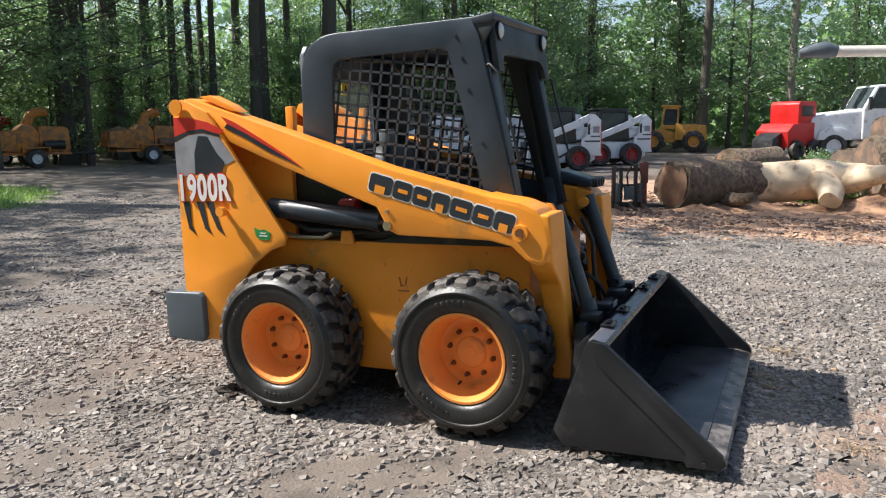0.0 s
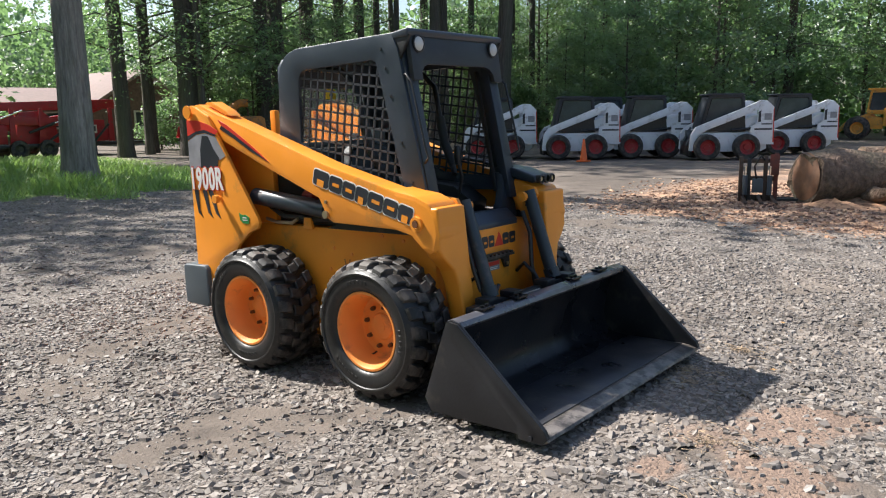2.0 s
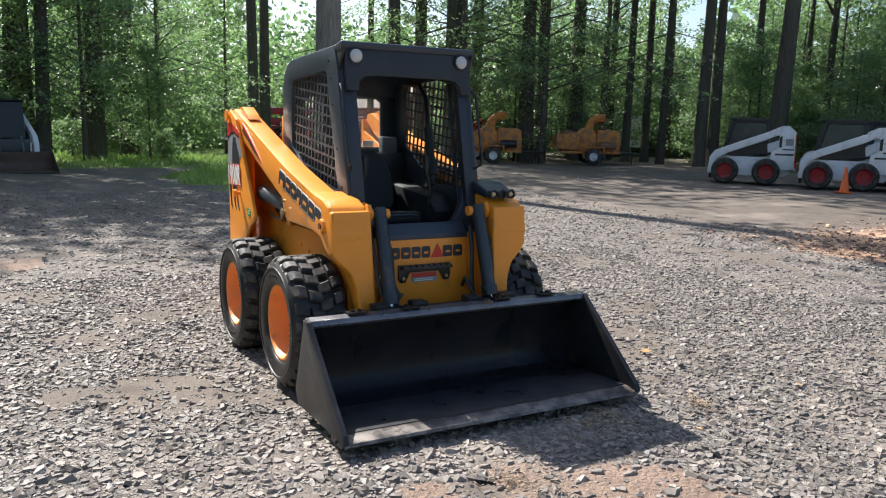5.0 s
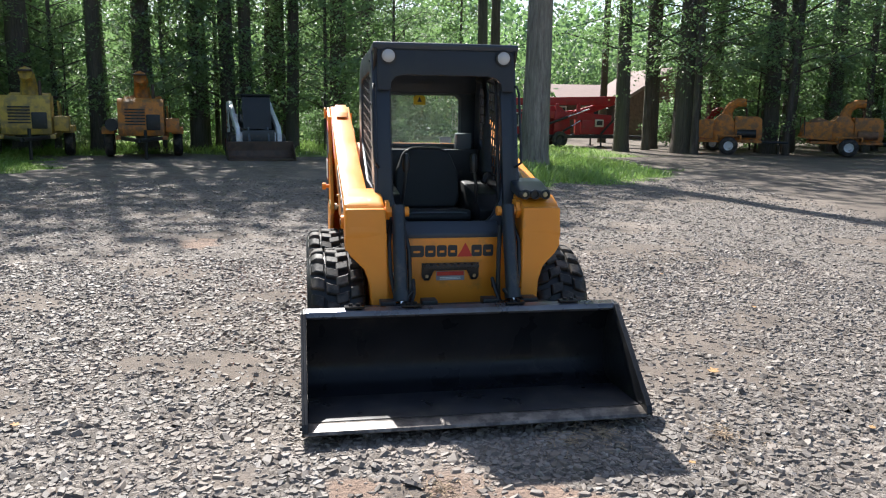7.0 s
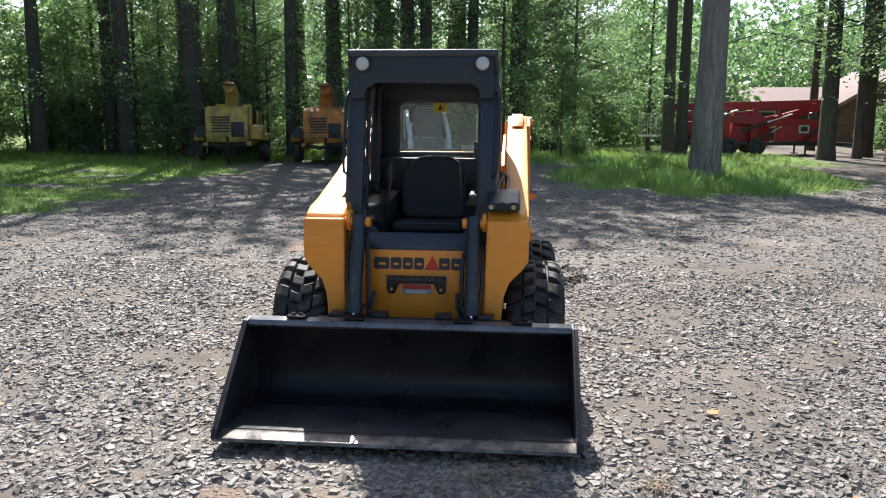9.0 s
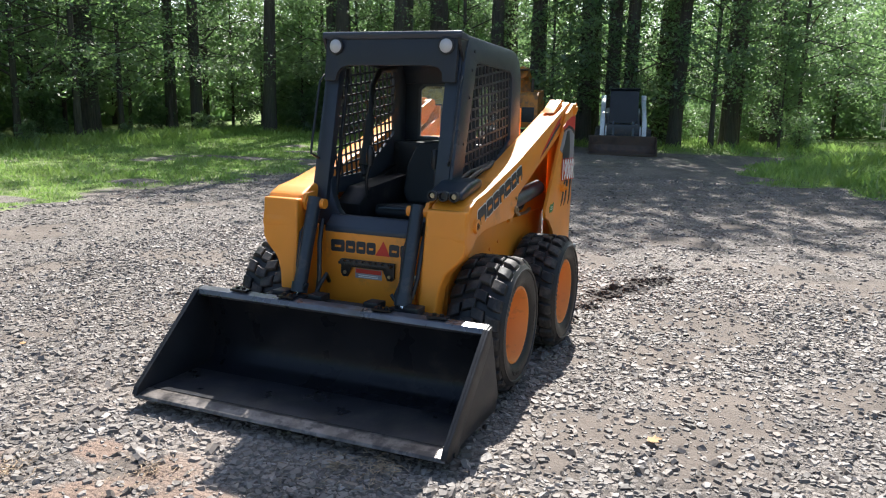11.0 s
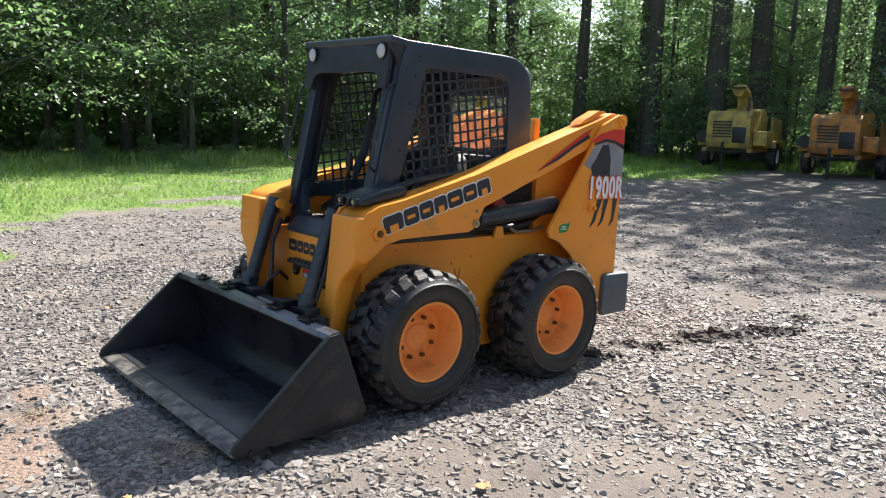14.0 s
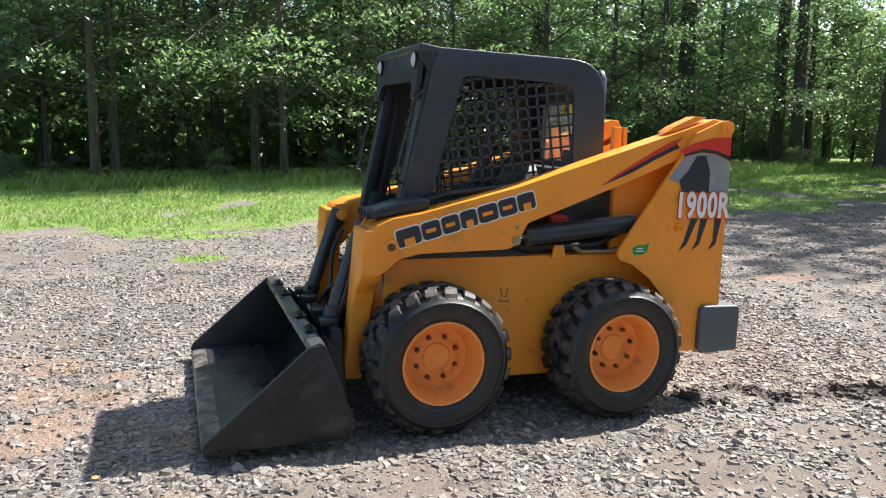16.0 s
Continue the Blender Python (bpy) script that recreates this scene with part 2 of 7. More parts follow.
def ground_material():
    """Slate gravel with muddy patches, wood chips and grass soil where the sheet's own marks say so."""
    m, nodes, links = nodes_of("ground")
    b = nodes["Principled BSDF"]
    pos = nodes.new("ShaderNodeNewGeometry").outputs["Position"]

    def mark(name):
        a = nodes.new("ShaderNodeAttribute")
        a.attribute_name = name
        return a.outputs["Fac"]

    def add(x, y, k):
        q = nodes.new("ShaderNodeMath")
        q.operation = "MULTIPLY_ADD"
        links.new(x, q.inputs[0])
        q.inputs[1].default_value = k
        links.new(y, q.inputs[2])
        return q.outputs[0]

    warp = tex(nodes, links, "ShaderNodeTexNoise", pos, 9, 3)
    shift = nodes.new("ShaderNodeVectorMath")
    shift.operation = "MULTIPLY_ADD"
    links.new(warp.outputs["Color"], shift.inputs[0])
    shift.inputs[1].default_value = (0.06, 0.06, 0.0)
    links.new(pos, shift.inputs[2])
    cells = tex(nodes, links, "ShaderNodeTexVoronoi", shift.outputs[0], 25)
    small = tex(nodes, links, "ShaderNodeTexVoronoi", shift.outputs[0], 60)
    edge = nodes.new("ShaderNodeTexVoronoi")
    edge.feature = "DISTANCE_TO_EDGE"
    edge.inputs["Scale"].default_value = 25
    links.new(shift.outputs[0], edge.inputs["Vector"])
    sep = nodes.new("ShaderNodeSeparateColor")
    links.new(cells.outputs["Color"], sep.inputs["Color"])
    stone = ramp(nodes, links, sep.outputs["Red"], [(0.0, (0.030, 0.025, 0.021)), (0.35, (0.110, 0.095, 0.083)), (0.75, (0.170, 0.148, 0.130)), (1.0, (0.29, 0.258, 0.23))])
    sep2 = nodes.new("ShaderNodeSeparateColor")
    links.new(small.outputs["Color"], sep2.inputs["Color"])
    grit = ramp(nodes, links, sep2.outputs["Red"], [(0, (0.035, 0.030, 0.026)), (1, (0.14, 0.12, 0.105))])
    stone = mix(nodes, links, ramp(nodes, links, edge.outputs["Distance"], [(0.03, 1), (0.12, 0)]), stone, grit)
    n2 = tex(nodes, links, "ShaderNodeTexNoise", pos, 5, 6)
    mud = mix(nodes, links, n2.outputs["Fac"], (0.10, 0.081, 0.066), (0.20, 0.165, 0.138))
    patch = ramp(nodes, links, add(n2.outputs["Fac"], mark("mud"), 0.5), [(0.48, 0), (0.80, 0.95)])
    c = mix(nodes, links, patch, stone, mud)
    chipn = tex(nodes, links, "ShaderNodeTexVoronoi", pos, 30)
    sep3 = nodes.new("ShaderNodeSeparateColor")
    links.new(chipn.outputs["Color"], sep3.inputs["Color"])
    chips = ramp(nodes, links, sep3.outputs["Red"], [(0, (0.09, 0.056, 0.042)), (0.5, (0.27, 0.155, 0.10)), (1, (0.50, 0.32, 0.21))])
    c = mix(nodes, links, ramp(nodes, links, add(n2.outputs["Fac"], mark("chips"), 0.6), [(0.55, 0), (0.8, 1)]), c, chips)
    soil = mix(nodes, links, n2.outputs["Fac"], (0.10, 0.16, 0.035), (0.22, 0.31, 0.07))
    c = mix(nodes, links, ramp(nodes, links, add(n2.outputs["Fac"], mark("grass"), 0.6), [(0.6, 0), (0.8, 1)]), c, soil)
    clay = ramp(nodes, links, add(n2.outputs["Fac"], mark("clay"), 0.5), [(0.55, 0), (0.85, 1)])
    c = mix(nodes, links, clay, c, mix(nodes, links, n2.outputs["Fac"], (0.18, 0.125, 0.095), (0.33, 0.235, 0.18)))
    # dark soil; before the parked loaders this colour also stands for tree shade
    c = mix(nodes, links, ramp(nodes, links, add(n2.outputs["Fac"], mark("rut"), 0.5), [(0.5, 0), (0.8, 1)]), c, (0.032, 0.025, 0.021))
    c = dusted(nodes, links, pos, c)
    links.new(c, b.inputs["Base Color"])
    b.inputs["Roughness"].default_value = 0.88
    b.inputs["Specular IOR Level"].default_value = 0.35
    flat = nodes.new("ShaderNodeMath")
    flat.operation = "MULTIPLY_ADD"
    links.new(patch, flat.inputs[0])
    flat.inputs[1].default_value, flat.inputs[2].default_value = -0.8, 1.0
    lump = nodes.new("ShaderNodeMath")
    lump.operation = "MULTIPLY"
    links.new(add(sep.outputs["Green"], edge.outputs["Distance"], 0.4), lump.inputs[0])
    links.new(flat.outputs[0], lump.inputs[1])
    fine = tex(nodes, links, "ShaderNodeTexNoise", pos, 70, 6)
    bumped(nodes, links, add(fine.outputs["Fac"], lump.outputs[0], 0.35), 0.75, 0.03, b.inputs["Normal"])
    return m


GROUND = ground_material()


def stone_material(island):
    m, nodes, links = nodes_of("gravel_stone_pieces" if island else "gravel_stone")
    b = nodes["Principled BSDF"]
    if island:
        rnd = nodes.new("ShaderNodeNewGeometry").outputs["Random Per Island"]
    else:
        rnd = nodes.new("ShaderNodeObjectInfo").outputs["Random"]
    c = ramp(nodes, links, rnd, [(0, (0.075, 0.064, 0.057)), (0.25, (0.155, 0.135, 0.119)), (0.55, (0.212, 0.186, 0.165)), (0.74, (0.235, 0.190, 0.157)), (0.90, (0.30, 0.270, 0.243)), (1, (0.37, 0.335, 0.303))])
    co = nodes.new("ShaderNodeNewGeometry").outputs["Position"]
    n = tex(nodes, links, "ShaderNodeTexNoise", co, 60, 4)
    c = mix(nodes, links, ramp(nodes, links, n.outputs["Fac"], [(0.4, 0), (0.75, 0.5)]), c, (0.17, 0.14, 0.115))
    c = dusted(nodes, links, co, c)
    links.new(c, b.inputs["Base Color"])
    b.inputs["Roughness"].default_value = 0.62
    bumped(nodes, links, n.outputs["Fac"], 0.5, 0.004, b.inputs["Normal"])
    return m


STONES, STONE = stone_material(True), stone_material(False)


def woodchip_material():
    m, nodes, links = nodes_of("wood_chip")
    b = nodes["Principled BSDF"]
    rnd = nodes.new("ShaderNodeNewGeometry").outputs["Random Per Island"]
    c = ramp(nodes, links, rnd, [(0, (0.08, 0.048, 0.036)), (0.4, (0.23, 0.13, 0.085)), (0.75, (0.42, 0.25, 0.155)), (1, (0.62, 0.45, 0.31))])
    links.new(c, b.inputs["Base Color"])
    b.inputs["Roughness"].default_value = 0.85
    return m


CHIPWOOD = woodchip_material()


# ---- mesh helpers ----
def finish(me, material, smooth=38):
    me.materials.append(material)
    me.polygons.foreach_set("use_smooth", [True] * len(me.polygons))
    me.set_sharp_from_angle(angle=radians(smooth))
    return me


def part(name, bm, material, parent=None, label="", smooth=38):
    bmesh.ops.recalc_face_normals(bm, faces=bm.faces)
    me = bpy.data.meshes.new(name)
    bm.to_mesh(me)
    bm.free()
    ob = new(name, finish(me, material, smooth))
    if parent:
        ob.parent = parent
    return tagged(ob, label)


def thing(name, label, category, m=None, group="", kind=""):
    ob = tagged(new(name), label, category, group, kind)
    if m is not None:
        ob.matrix_basis = m
    return ob


def to3(axis, u, v, w):
    return {"y": (u, w, v), "x": (w, u, v), "z": (u, v, w)}[axis]


def prism(pts, a, b, axis="y", bevel=0.006, seg=2):
    """A plate or block: an outline in the plane across the axis, from a to b along it."""
    bm = bmesh.new()
    lo = [bm.verts.new(to3(axis, u, v, a)) for u, v in pts]
    hi = [bm.verts.new(to3(axis, u, v, b)) for u, v in pts]
    n = len(pts)
    bm.faces.new(lo)
    bm.faces.new(hi[::-1])
    for i in range(n):
        bm.faces.new((lo[i], lo[(i + 1) % n], hi[(i + 1) % n], hi[i]))
    bmesh.ops.recalc_face_normals(bm, faces=bm.faces)
    if bevel:
        bmesh.ops.bevel(bm, geom=[e for e in bm.edges], offset=bevel, segments=seg, profile=0.6, affect="EDGES", clamp_overlap=True)
    return bm


def box(x0, x1, y0, y1, z0, z1, bevel=0.008, seg=2):
    return prism([(x0, z0), (x1, z0), (x1, z1), (x0, z1)], y0, y1, "y", bevel, seg)


def ring(outer, inner, a, b, axis="y", bevel=0.004):
    """A plate with an opening: two outlines with as many corners each."""
    bm = bmesh.new()
    n = len(outer)
    v = [[bm.verts.new(to3(axis, p[0], p[1], w)) for p in line] for line in (outer, inner) for w in (a, b)]
    oa, ob_, ia, ib = v
    for i in range(n):
        j = (i + 1) % n
        bm.faces.new((oa[i], oa[j], ia[j], ia[i]))
        bm.faces.new((ob_[j], ob_[i], ib[i], ib[j]))
        bm.faces.new((oa[j], oa[i], ob_[i], ob_[j]))
        bm.faces.new((ia[i], ia[j], ib[j], ib[i]))
    bmesh.ops.recalc_face_normals(bm, faces=bm.faces)
    if bevel:
        sharp = [e for e in bm.edges if len(e.link_faces) == 2 and e.calc_face_angle(0) > 0.9]
        bmesh.ops.bevel(bm, geom=sharp, offset=bevel, segments=2, profile=0.6, affect="EDGES", clamp_overlap=True)
    return bm


def tube(points, r, seg=12, caps=True, radii=None):
    bm = bmesh.new()
    pts = [Vector(p) for p in points]
    rings = []
    side = None
    for i, p in enumerate(pts):
        d = (pts[min(i + 1, len(pts) - 1)] - pts[max(i - 1, 0)]).normalized()
        if side is None:
            side = d.cross(Vector((0, 0, 1)) if abs(d.z) < 0.9 else Vector((1, 0, 0))).normalized()
        side = (side - d * side.dot(d)).normalized()
        up = d.cross(side)
        rr = radii[i] if radii else r
        rings.append([bm.verts.new(p + (side * math.cos(a) + up * math.sin(a)) * rr) for a in (2 * math.pi * k / seg for k in range(seg))])
    for a, b in zip(rings, rings[1:]):
        for k in range(seg):
            bm.faces.new((a[k], a[(k + 1) % seg], b[(k + 1) % seg], b[k]))
    if caps:
        bm.faces.new(rings[0])
        bm.faces.new(rings[-1][::-1])
    return bm


def lathe(profile, centre=(0, 0, 0), axis="y", seg=40):
    """Turned round an axis through the centre: rows of (radius, way along the axis)."""
    bm = bmesh.new()
    rows = []
    for r, h in profile:
        if r < 1e-5:
            rows.append([bm.verts.new(Vector(centre) + Vector(to3(axis, 0, 0, h)))])
        else:
            rows.append([bm.verts.new(Vector(centre) + Vector(to3(axis, r * math.cos(2 * math.pi * k / seg), r * math.sin(2 * math.pi * k / seg), h))) for k in range(seg)])
    for a, b in zip(rows, rows[1:]):
        for k in range(seg):
            j = (k + 1) % seg
            if len(a) == 1 and len(b) > 1:
                bm.faces.new((a[0], b[k], b[j]))
            elif len(b) == 1 and len(a) > 1:
                bm.faces.new((a[k], a[j], b[0]))
            elif len(a) > 1:
                bm.faces.new((a[k], a[j], b[j], b[k]))
    return bm


def join(*bms):
    out = bmesh.new()
    for b in bms:
        me = bpy.data.meshes.new("tmp")
        b.to_mesh(me)
        out.from_mesh(me)
        b.free()
        bpy.data.meshes.remove(me)
    return out


def moved(bm, m):
    bmesh.ops.transform(bm, matrix=m, verts=bm.verts)
    return bm


def sheared(bm, fn):
    for v in bm.verts:
        v.co = Vector(fn(*v.co))
    return bm


def rounded(w, h, r, n=3):
    """A rounded rectangle about the origin."""
    pts = []
    for cx, cy, a0 in ((w / 2 - r, h / 2 - r, 0), (-w / 2 + r, h / 2 - r, 90), (-w / 2 + r, -h / 2 + r, 180), (w / 2 - r, -h / 2 + r, 270)):
        for k in range(n + 1):
            a = radians(a0 + 90 * k / n)
            pts.append((cx + r * math.cos(a), cy + r * math.sin(a)))
    return pts


# ---- ground ----
def smooth(a, b, x):
    t = min(1.0, max(0.0, (x - a) / (b - a)))
    return t * t * (3 - 2 * t)


def wob(x, y, s, seed=0.0):
    return noise.noise((x * s + seed, y * s - seed, seed))


def grass_at(x, y):
    south = smooth(-7.0, -9.4, y + 1.8 * wob(x, y, 0.45, 3) + 0.8 * wob(x, y, 1.6, 4)) * smooth(16, 10, abs(x + 4) - 10)
    south *= 1 - 0.75 * smooth(0.18, 0.42, wob(x, y, 0.7, 91)) * smooth(-15, -12, y)
    west = smooth(-21.2, -23.5, x + 1.8 * wob(x, y, 0.3, 7)) * smooth(14, 9, y)
    mound = smooth(1.25, 0.7, math.hypot((x + 16.3) / 4.4, (y - 5.4) / 3.9) + 0.3 * wob(x, y, 0.8, 11))
    tufts = 0.7 * smooth(1.0, 0.4, math.hypot((x - 1.6) / 0.5, (y + 5.4) / 0.4)) if y < -4 else 0
    far = smooth(55, 80, math.hypot(x, y))
    return max(south, west, mound, far, tufts)


def chips_at(x, y):
    return smooth(6.0, 8.2, y + 1.2 * wob(x, y, 0.5, 17) + 0.25 * min(0, x + 2)) * smooth(22, 15, y) * smooth(-4.5, -1.0, x)


def bare_at(x, y):
    """Dusty spots where the chips have been pushed aside."""
    return smooth(-0.24, -0.52, noise.noise((x * 0.9, y * 0.9, 4.0)) + 0.55 * noise.noise((x * 3.1, y * 3.1, 9.0)))


def mud_at(x, y):
    north = smooth(7, 11, y + 1.5 * wob(x, y, 0.4, 23)) * 0.9
    spots = 0.0
    for cx, cy, r in ((0.98, 1.50, 0.55), (1.05, 1.95, 0.5), (-1.6, 1.75, 0.75), (0.2, 1.9, 0.4), (-0.2, 2.75, 0.5), (-3.2, 3.2, 0.9), (0.5, -1.4, 0.4), (-1.2, -1.75, 0.4), (-2.0, -0.4, 0.5)):
        spots = max(spots, 0.78 * smooth(1.25, 0.2, math.hypot(x - cx, y - cy) / r + 0.55 * wob(x, y, 2.2, 61)))
    tracks = 0.35 * smooth(-4, -9, x)
    return max(north, spots, tracks, 0.9 * bare_at(x, y))


def clay_at(x, y):
    spots = 0.0
    for cx, cy, r in ((2.72, -1.10, 0.34), (2.72, -0.4, 0.34), (2.58, 0.02, 0.30), (2.75, 0.42, 0.28), (2.95, -1.3, 0.3), (2.28, -0.25, 0.2), (2.3, -0.65, 0.22), (-4.4, -2.2, 0.4)):
        spots = max(spots, 0.8 * smooth(1.2, 0.3, math.hypot(x - cx, y - cy) / r + 0.6 * wob(x, y, 2.6, 67)))
    return spots


def rut_at(x, y):
    """A low churned ridge of dark soil behind the loader."""
    line = 0.50 + 0.33 * max(0.0, -1.1 - x) + 0.06 * math.sin(4 * x)
    return smooth(0.25, 0.04, abs(y - line) + 0.06 * wob(x, y, 3, 43)) * smooth(-0.9, -1.3, x) * smooth(-3.6, -3.0, x) * smooth(-0.45, 0.0, wob(x, y, 2.4, 71))


def soil_shade_at(x, y):
    """Dark trodden earth before the parked loaders, with tree shade put into it."""
    return max(rut_at(x, y), 0.3 * smooth(8.2, 10.5, y + 0.8 * wob(x, y, 0.6, 83)) * smooth(19, 15, y) * smooth(-12, -8, x) * smooth(1.0, -2.0, x))


def height_at(x, y):
    pad = smooth(4.2, 2.0, math.hypot(x, y * 1.2))
    h = pad * (0.0325 * max(-1.5, min(1.9, x)) - 0.012)
    h += 0.018 * wob(x, y, 0.9, 31) * (1 - pad * 0.8)
    far = smooth(9, 14, math.hypot(x, y))
    h += far * 0.07 * wob(x, y, 0.23, 37)
    mound = smooth(1.3, 0.2, math.hypot((x + 17.6) / 3.0, (y - 6.0) / 3.0))
    return h + 0.22 * mound + rut_at(x, y) * (0.030 + 0.06 * wob(x, y, 6.5, 41))


def axis_steps(lo, hi, step):
    near = list(np.arange(lo, hi + 1e-6, step))
    grow, out_hi, out_lo = step, [], []
    p = hi
    while p < 600:
        grow *= 1.22
        p += grow
        out_hi.append(p)
    grow, p = step, lo
    while p > -600:
        grow *= 1.22
        p -= grow
        out_lo.append(p)
    return out_lo[::-1] + near + out_hi


def build_ground():
    xs, ys = axis_steps(-20, 6, 0.11), axis_steps(-10, 12, 0.11)
    verts = [(x, y, height_at(x, y)) for y in ys for x in xs]
    w = len(xs)
    faces = [(j * w + i, j * w + i + 1, (j + 1) * w + i + 1, (j + 1) * w + i) for j in range(len(ys) - 1) for i in range(w - 1)]
    me = bpy.data.meshes.new("ground")
    me.from_pydata(verts, [], faces)
    for name, fn in (("grass", grass_at), ("chips", chips_at), ("mud", mud_at), ("clay", clay_at), ("rut", soil_shade_at)):
        me.attributes.new(name, "FLOAT", "POINT").data.foreach_set("value", [fn(x, y) for x, y, _ in verts])
    ob = new("ground", finish(me, GROUND, 180))
    return tagged(ob, "grey slate gravel yard with mud, wood chips and grass margins", "ground", kind="structure")


ground = build_ground()

# ---- the skid steer loader ----
LOADER_POSE = pose(0, 0, -0.010, 0, -1.86, 0)
loader = thing("skid_steer_loader", "orange skid steer loader with charcoal cab and black bucket on gravel", "skid steer loader", LOADER_POSE)


def mirror(pts):
    return [(-p[0], p[1]) for p in pts][::-1]


def decal(outline, side, y, thick=0.003):
    a = side * y
    return prism(outline, min(a, a + side * thick), max(a, a + side * thick), "y", 0)


# chassis and panels
CHASSIS = [(-0.98, 0.30), (-0.90, 0.20), (0.74, 0.20), (0.86, 0.34), (0.86, 0.92), (-0.98, 0.93)]
part("chassis", prism(CHASSIS, -0.50, 0.50, bevel=0.015), ORANGE, loader, "orange painted steel lower body")
part("engine_housing", prism([(-1.23, 0.36), (-0.90, 0.36), (-0.60, 0.90), (-0.60, 1.34), (-1.0, 1.46), (-1.20, 1.42)], -0.46, 0.46, bevel=0.02), ORANGE, loader)
part("belly_plate", box(-0.85, 0.70, -0.42, 0.42, 0.17, 0.21, 0.01), BLACK, loader)

TOWER = [(-1.225, 1.70), (-1.205, 1.735), (-1.16, 1.745), (-0.98, 1.665), (-0.505, 0.985), (-0.492, 0.955), (-0.51, 0.915), (-0.60, 0.885), (-0.72, 0.80),
         (-0.83, 0.68), (-0.90, 0.54), (-0.935, 0.34), (-1.235, 0.34), (-1.24, 0.62)]
ARM = [(-1.20, 1.69), (-1.17, 1.745), (-1.11, 1.75), (-0.96, 1.695), (-0.37, 1.502), (0.14, 1.335), (0.70, 1.188), (0.86, 1.158), (0.945, 1.122), (1.005, 1.05),
       (1.025, 0.95), (1.00, 0.87), (0.955, 0.845), (0.89, 0.875), (0.82, 0.94), (0.70, 0.968), (0.19, 0.985), (0.14, 1.01), (0.075, 1.13), (-0.49, 1.345), (-1.02, 1.56)]
KNUCKLE = [(0.66, 1.198), (0.86, 1.160), (0.945, 1.124), (1.007, 1.05), (1.027, 0.95), (0.99, 0.84), (0.90, 0.86), (0.80, 0.98)]
LEG = [(0.651, 1.10), (0.651, 0.87), (0.62, 0.82), (0.545, 0.745), (0.515, 0.66), (0.50, 0.50), (0.475, 0.24), (0.39, 0.24), (0.40, 0.60), (0.415, 1.10)]
for s in (1, -1):
    def yy(a, b, s=s):
        return (s * a, s * b) if s > 0 else (s * b, s * a)

    tower = part("upright", prism(TOWER, *yy(0.655, 0.680), bevel=0.006), ORANGE, loader, "orange rear upright plate")
    part("edge_flange", prism([(-1.245, 0.34), (-1.215, 0.34), (-1.20, 1.70), (-1.23, 1.70)], *yy(0.47, 0.656), bevel=0.004), ORANGE, tower)
    part("pivot_pin", join(lathe([(0, 0), (0.045, 0), (0.045, 0.012), (0.02, 0.013), (0.02, 0.024), (0, 0.024)], (-1.185, 0.680 if s > 0 else -0.704, 1.700), seg=20)), ORANGE, tower)
    part("retaining_pin", join(lathe([(0, 0), (0.028, 0), (0.028, 0.03), (0.014, 0.032), (0.014, 0.055), (0, 0.055)], (-0.895, 0.680 if s > 0 else -0.735, 1.105), seg=18)), ORANGE, tower)
    part("inner_upright", prism([(-1.20, 0.90), (-0.56, 0.90), (-0.56, 1.36), (-1.0, 1.54), (-1.18, 1.60)], *yy(0.462, 0.485), bevel=0.004), ORANGE, loader)

    arm = part("lift_arm", prism(ARM, *yy(0.50, 0.652), bevel=0.010), ORANGE, loader, "orange box-section lift arm")
    part("knuckle", prism(KNUCKLE, *yy(0.415, 0.6535), bevel=0.030, seg=4), ORANGE, arm)
    leg = sheared(prism(LEG if s > 0 else mirror(LEG), 0.895, 1.015, "x", 0.016, 3), lambda x, y, z: (x + max(0, 0.95 - z) * 0.09, y, z))
    part("drop_leg", leg, ORANGE, arm, "orange drop leg ahead of the front tyre")
    part("stiffener", prism([(-1.08, 1.758), (-0.86, 1.668), (-0.80, 1.66), (-0.86, 1.70), (-1.0, 1.762)], *yy(0.53, 0.62), bevel=0.004), ORANGE, arm)
    bush = (0.866, 0.652 if s > 0 else -0.670, 1.010)
    part("front_pin_boss", lathe([(0, 0.012), (0.022, 0.012), (0.024, 0.018), (0.040, 0.018), (0.043, 0.0), (0.0, 0.0)] if s > 0 else [(0, 0.006), (0.022, 0.006), (0.024, 0.0), (0.040, 0.0), (0.043, 0.018), (0, 0.018)], bush, seg=24), ORANGE, arm)
    part("pin_bolt", lathe([(0, 0), (0.020, 0), (0.020, 0.004), (0.011, 0.005), (0.011, 0.012), (0, 0.012)], (0.866, 0.664 if s > 0 else -0.676, 1.010), seg=12), NUT, arm)
    lug = (0.145, 0.652 if s > 0 else -0.676, 1.035)
    part("cylinder_pin", lathe([(0, 0), (0.024, 0), (0.024, 0.012), (0.012, 0.013), (0.012, 0.024), (0, 0.024)], lug, seg=20), STEEL, arm)
    part("grease_fitting", lathe([(0, 0), (0.010, 0), (0.010, 0.010), (0, 0.010)], (0.14, 0.652 if s > 0 else -0.662, 1.11), seg=10), STEEL, arm)

    cyl = part("lift_cylinder", join(tube([(-0.66, s * 0.56, 1.117), (0.03, s * 0.56, 1.050)], 0.056, 18), tube([(0.02, s * 0.56, 1.051), (0.06, s * 0.56, 1.047)], 0.061, 18)), CYLINDER, loader, "slate grey hydraulic lift cylinder")
    part("rod", tube([(-0.02, s * 0.56, 1.055), (0.15, s * 0.56, 1.036)], 0.022, 12), CHROME, cyl)
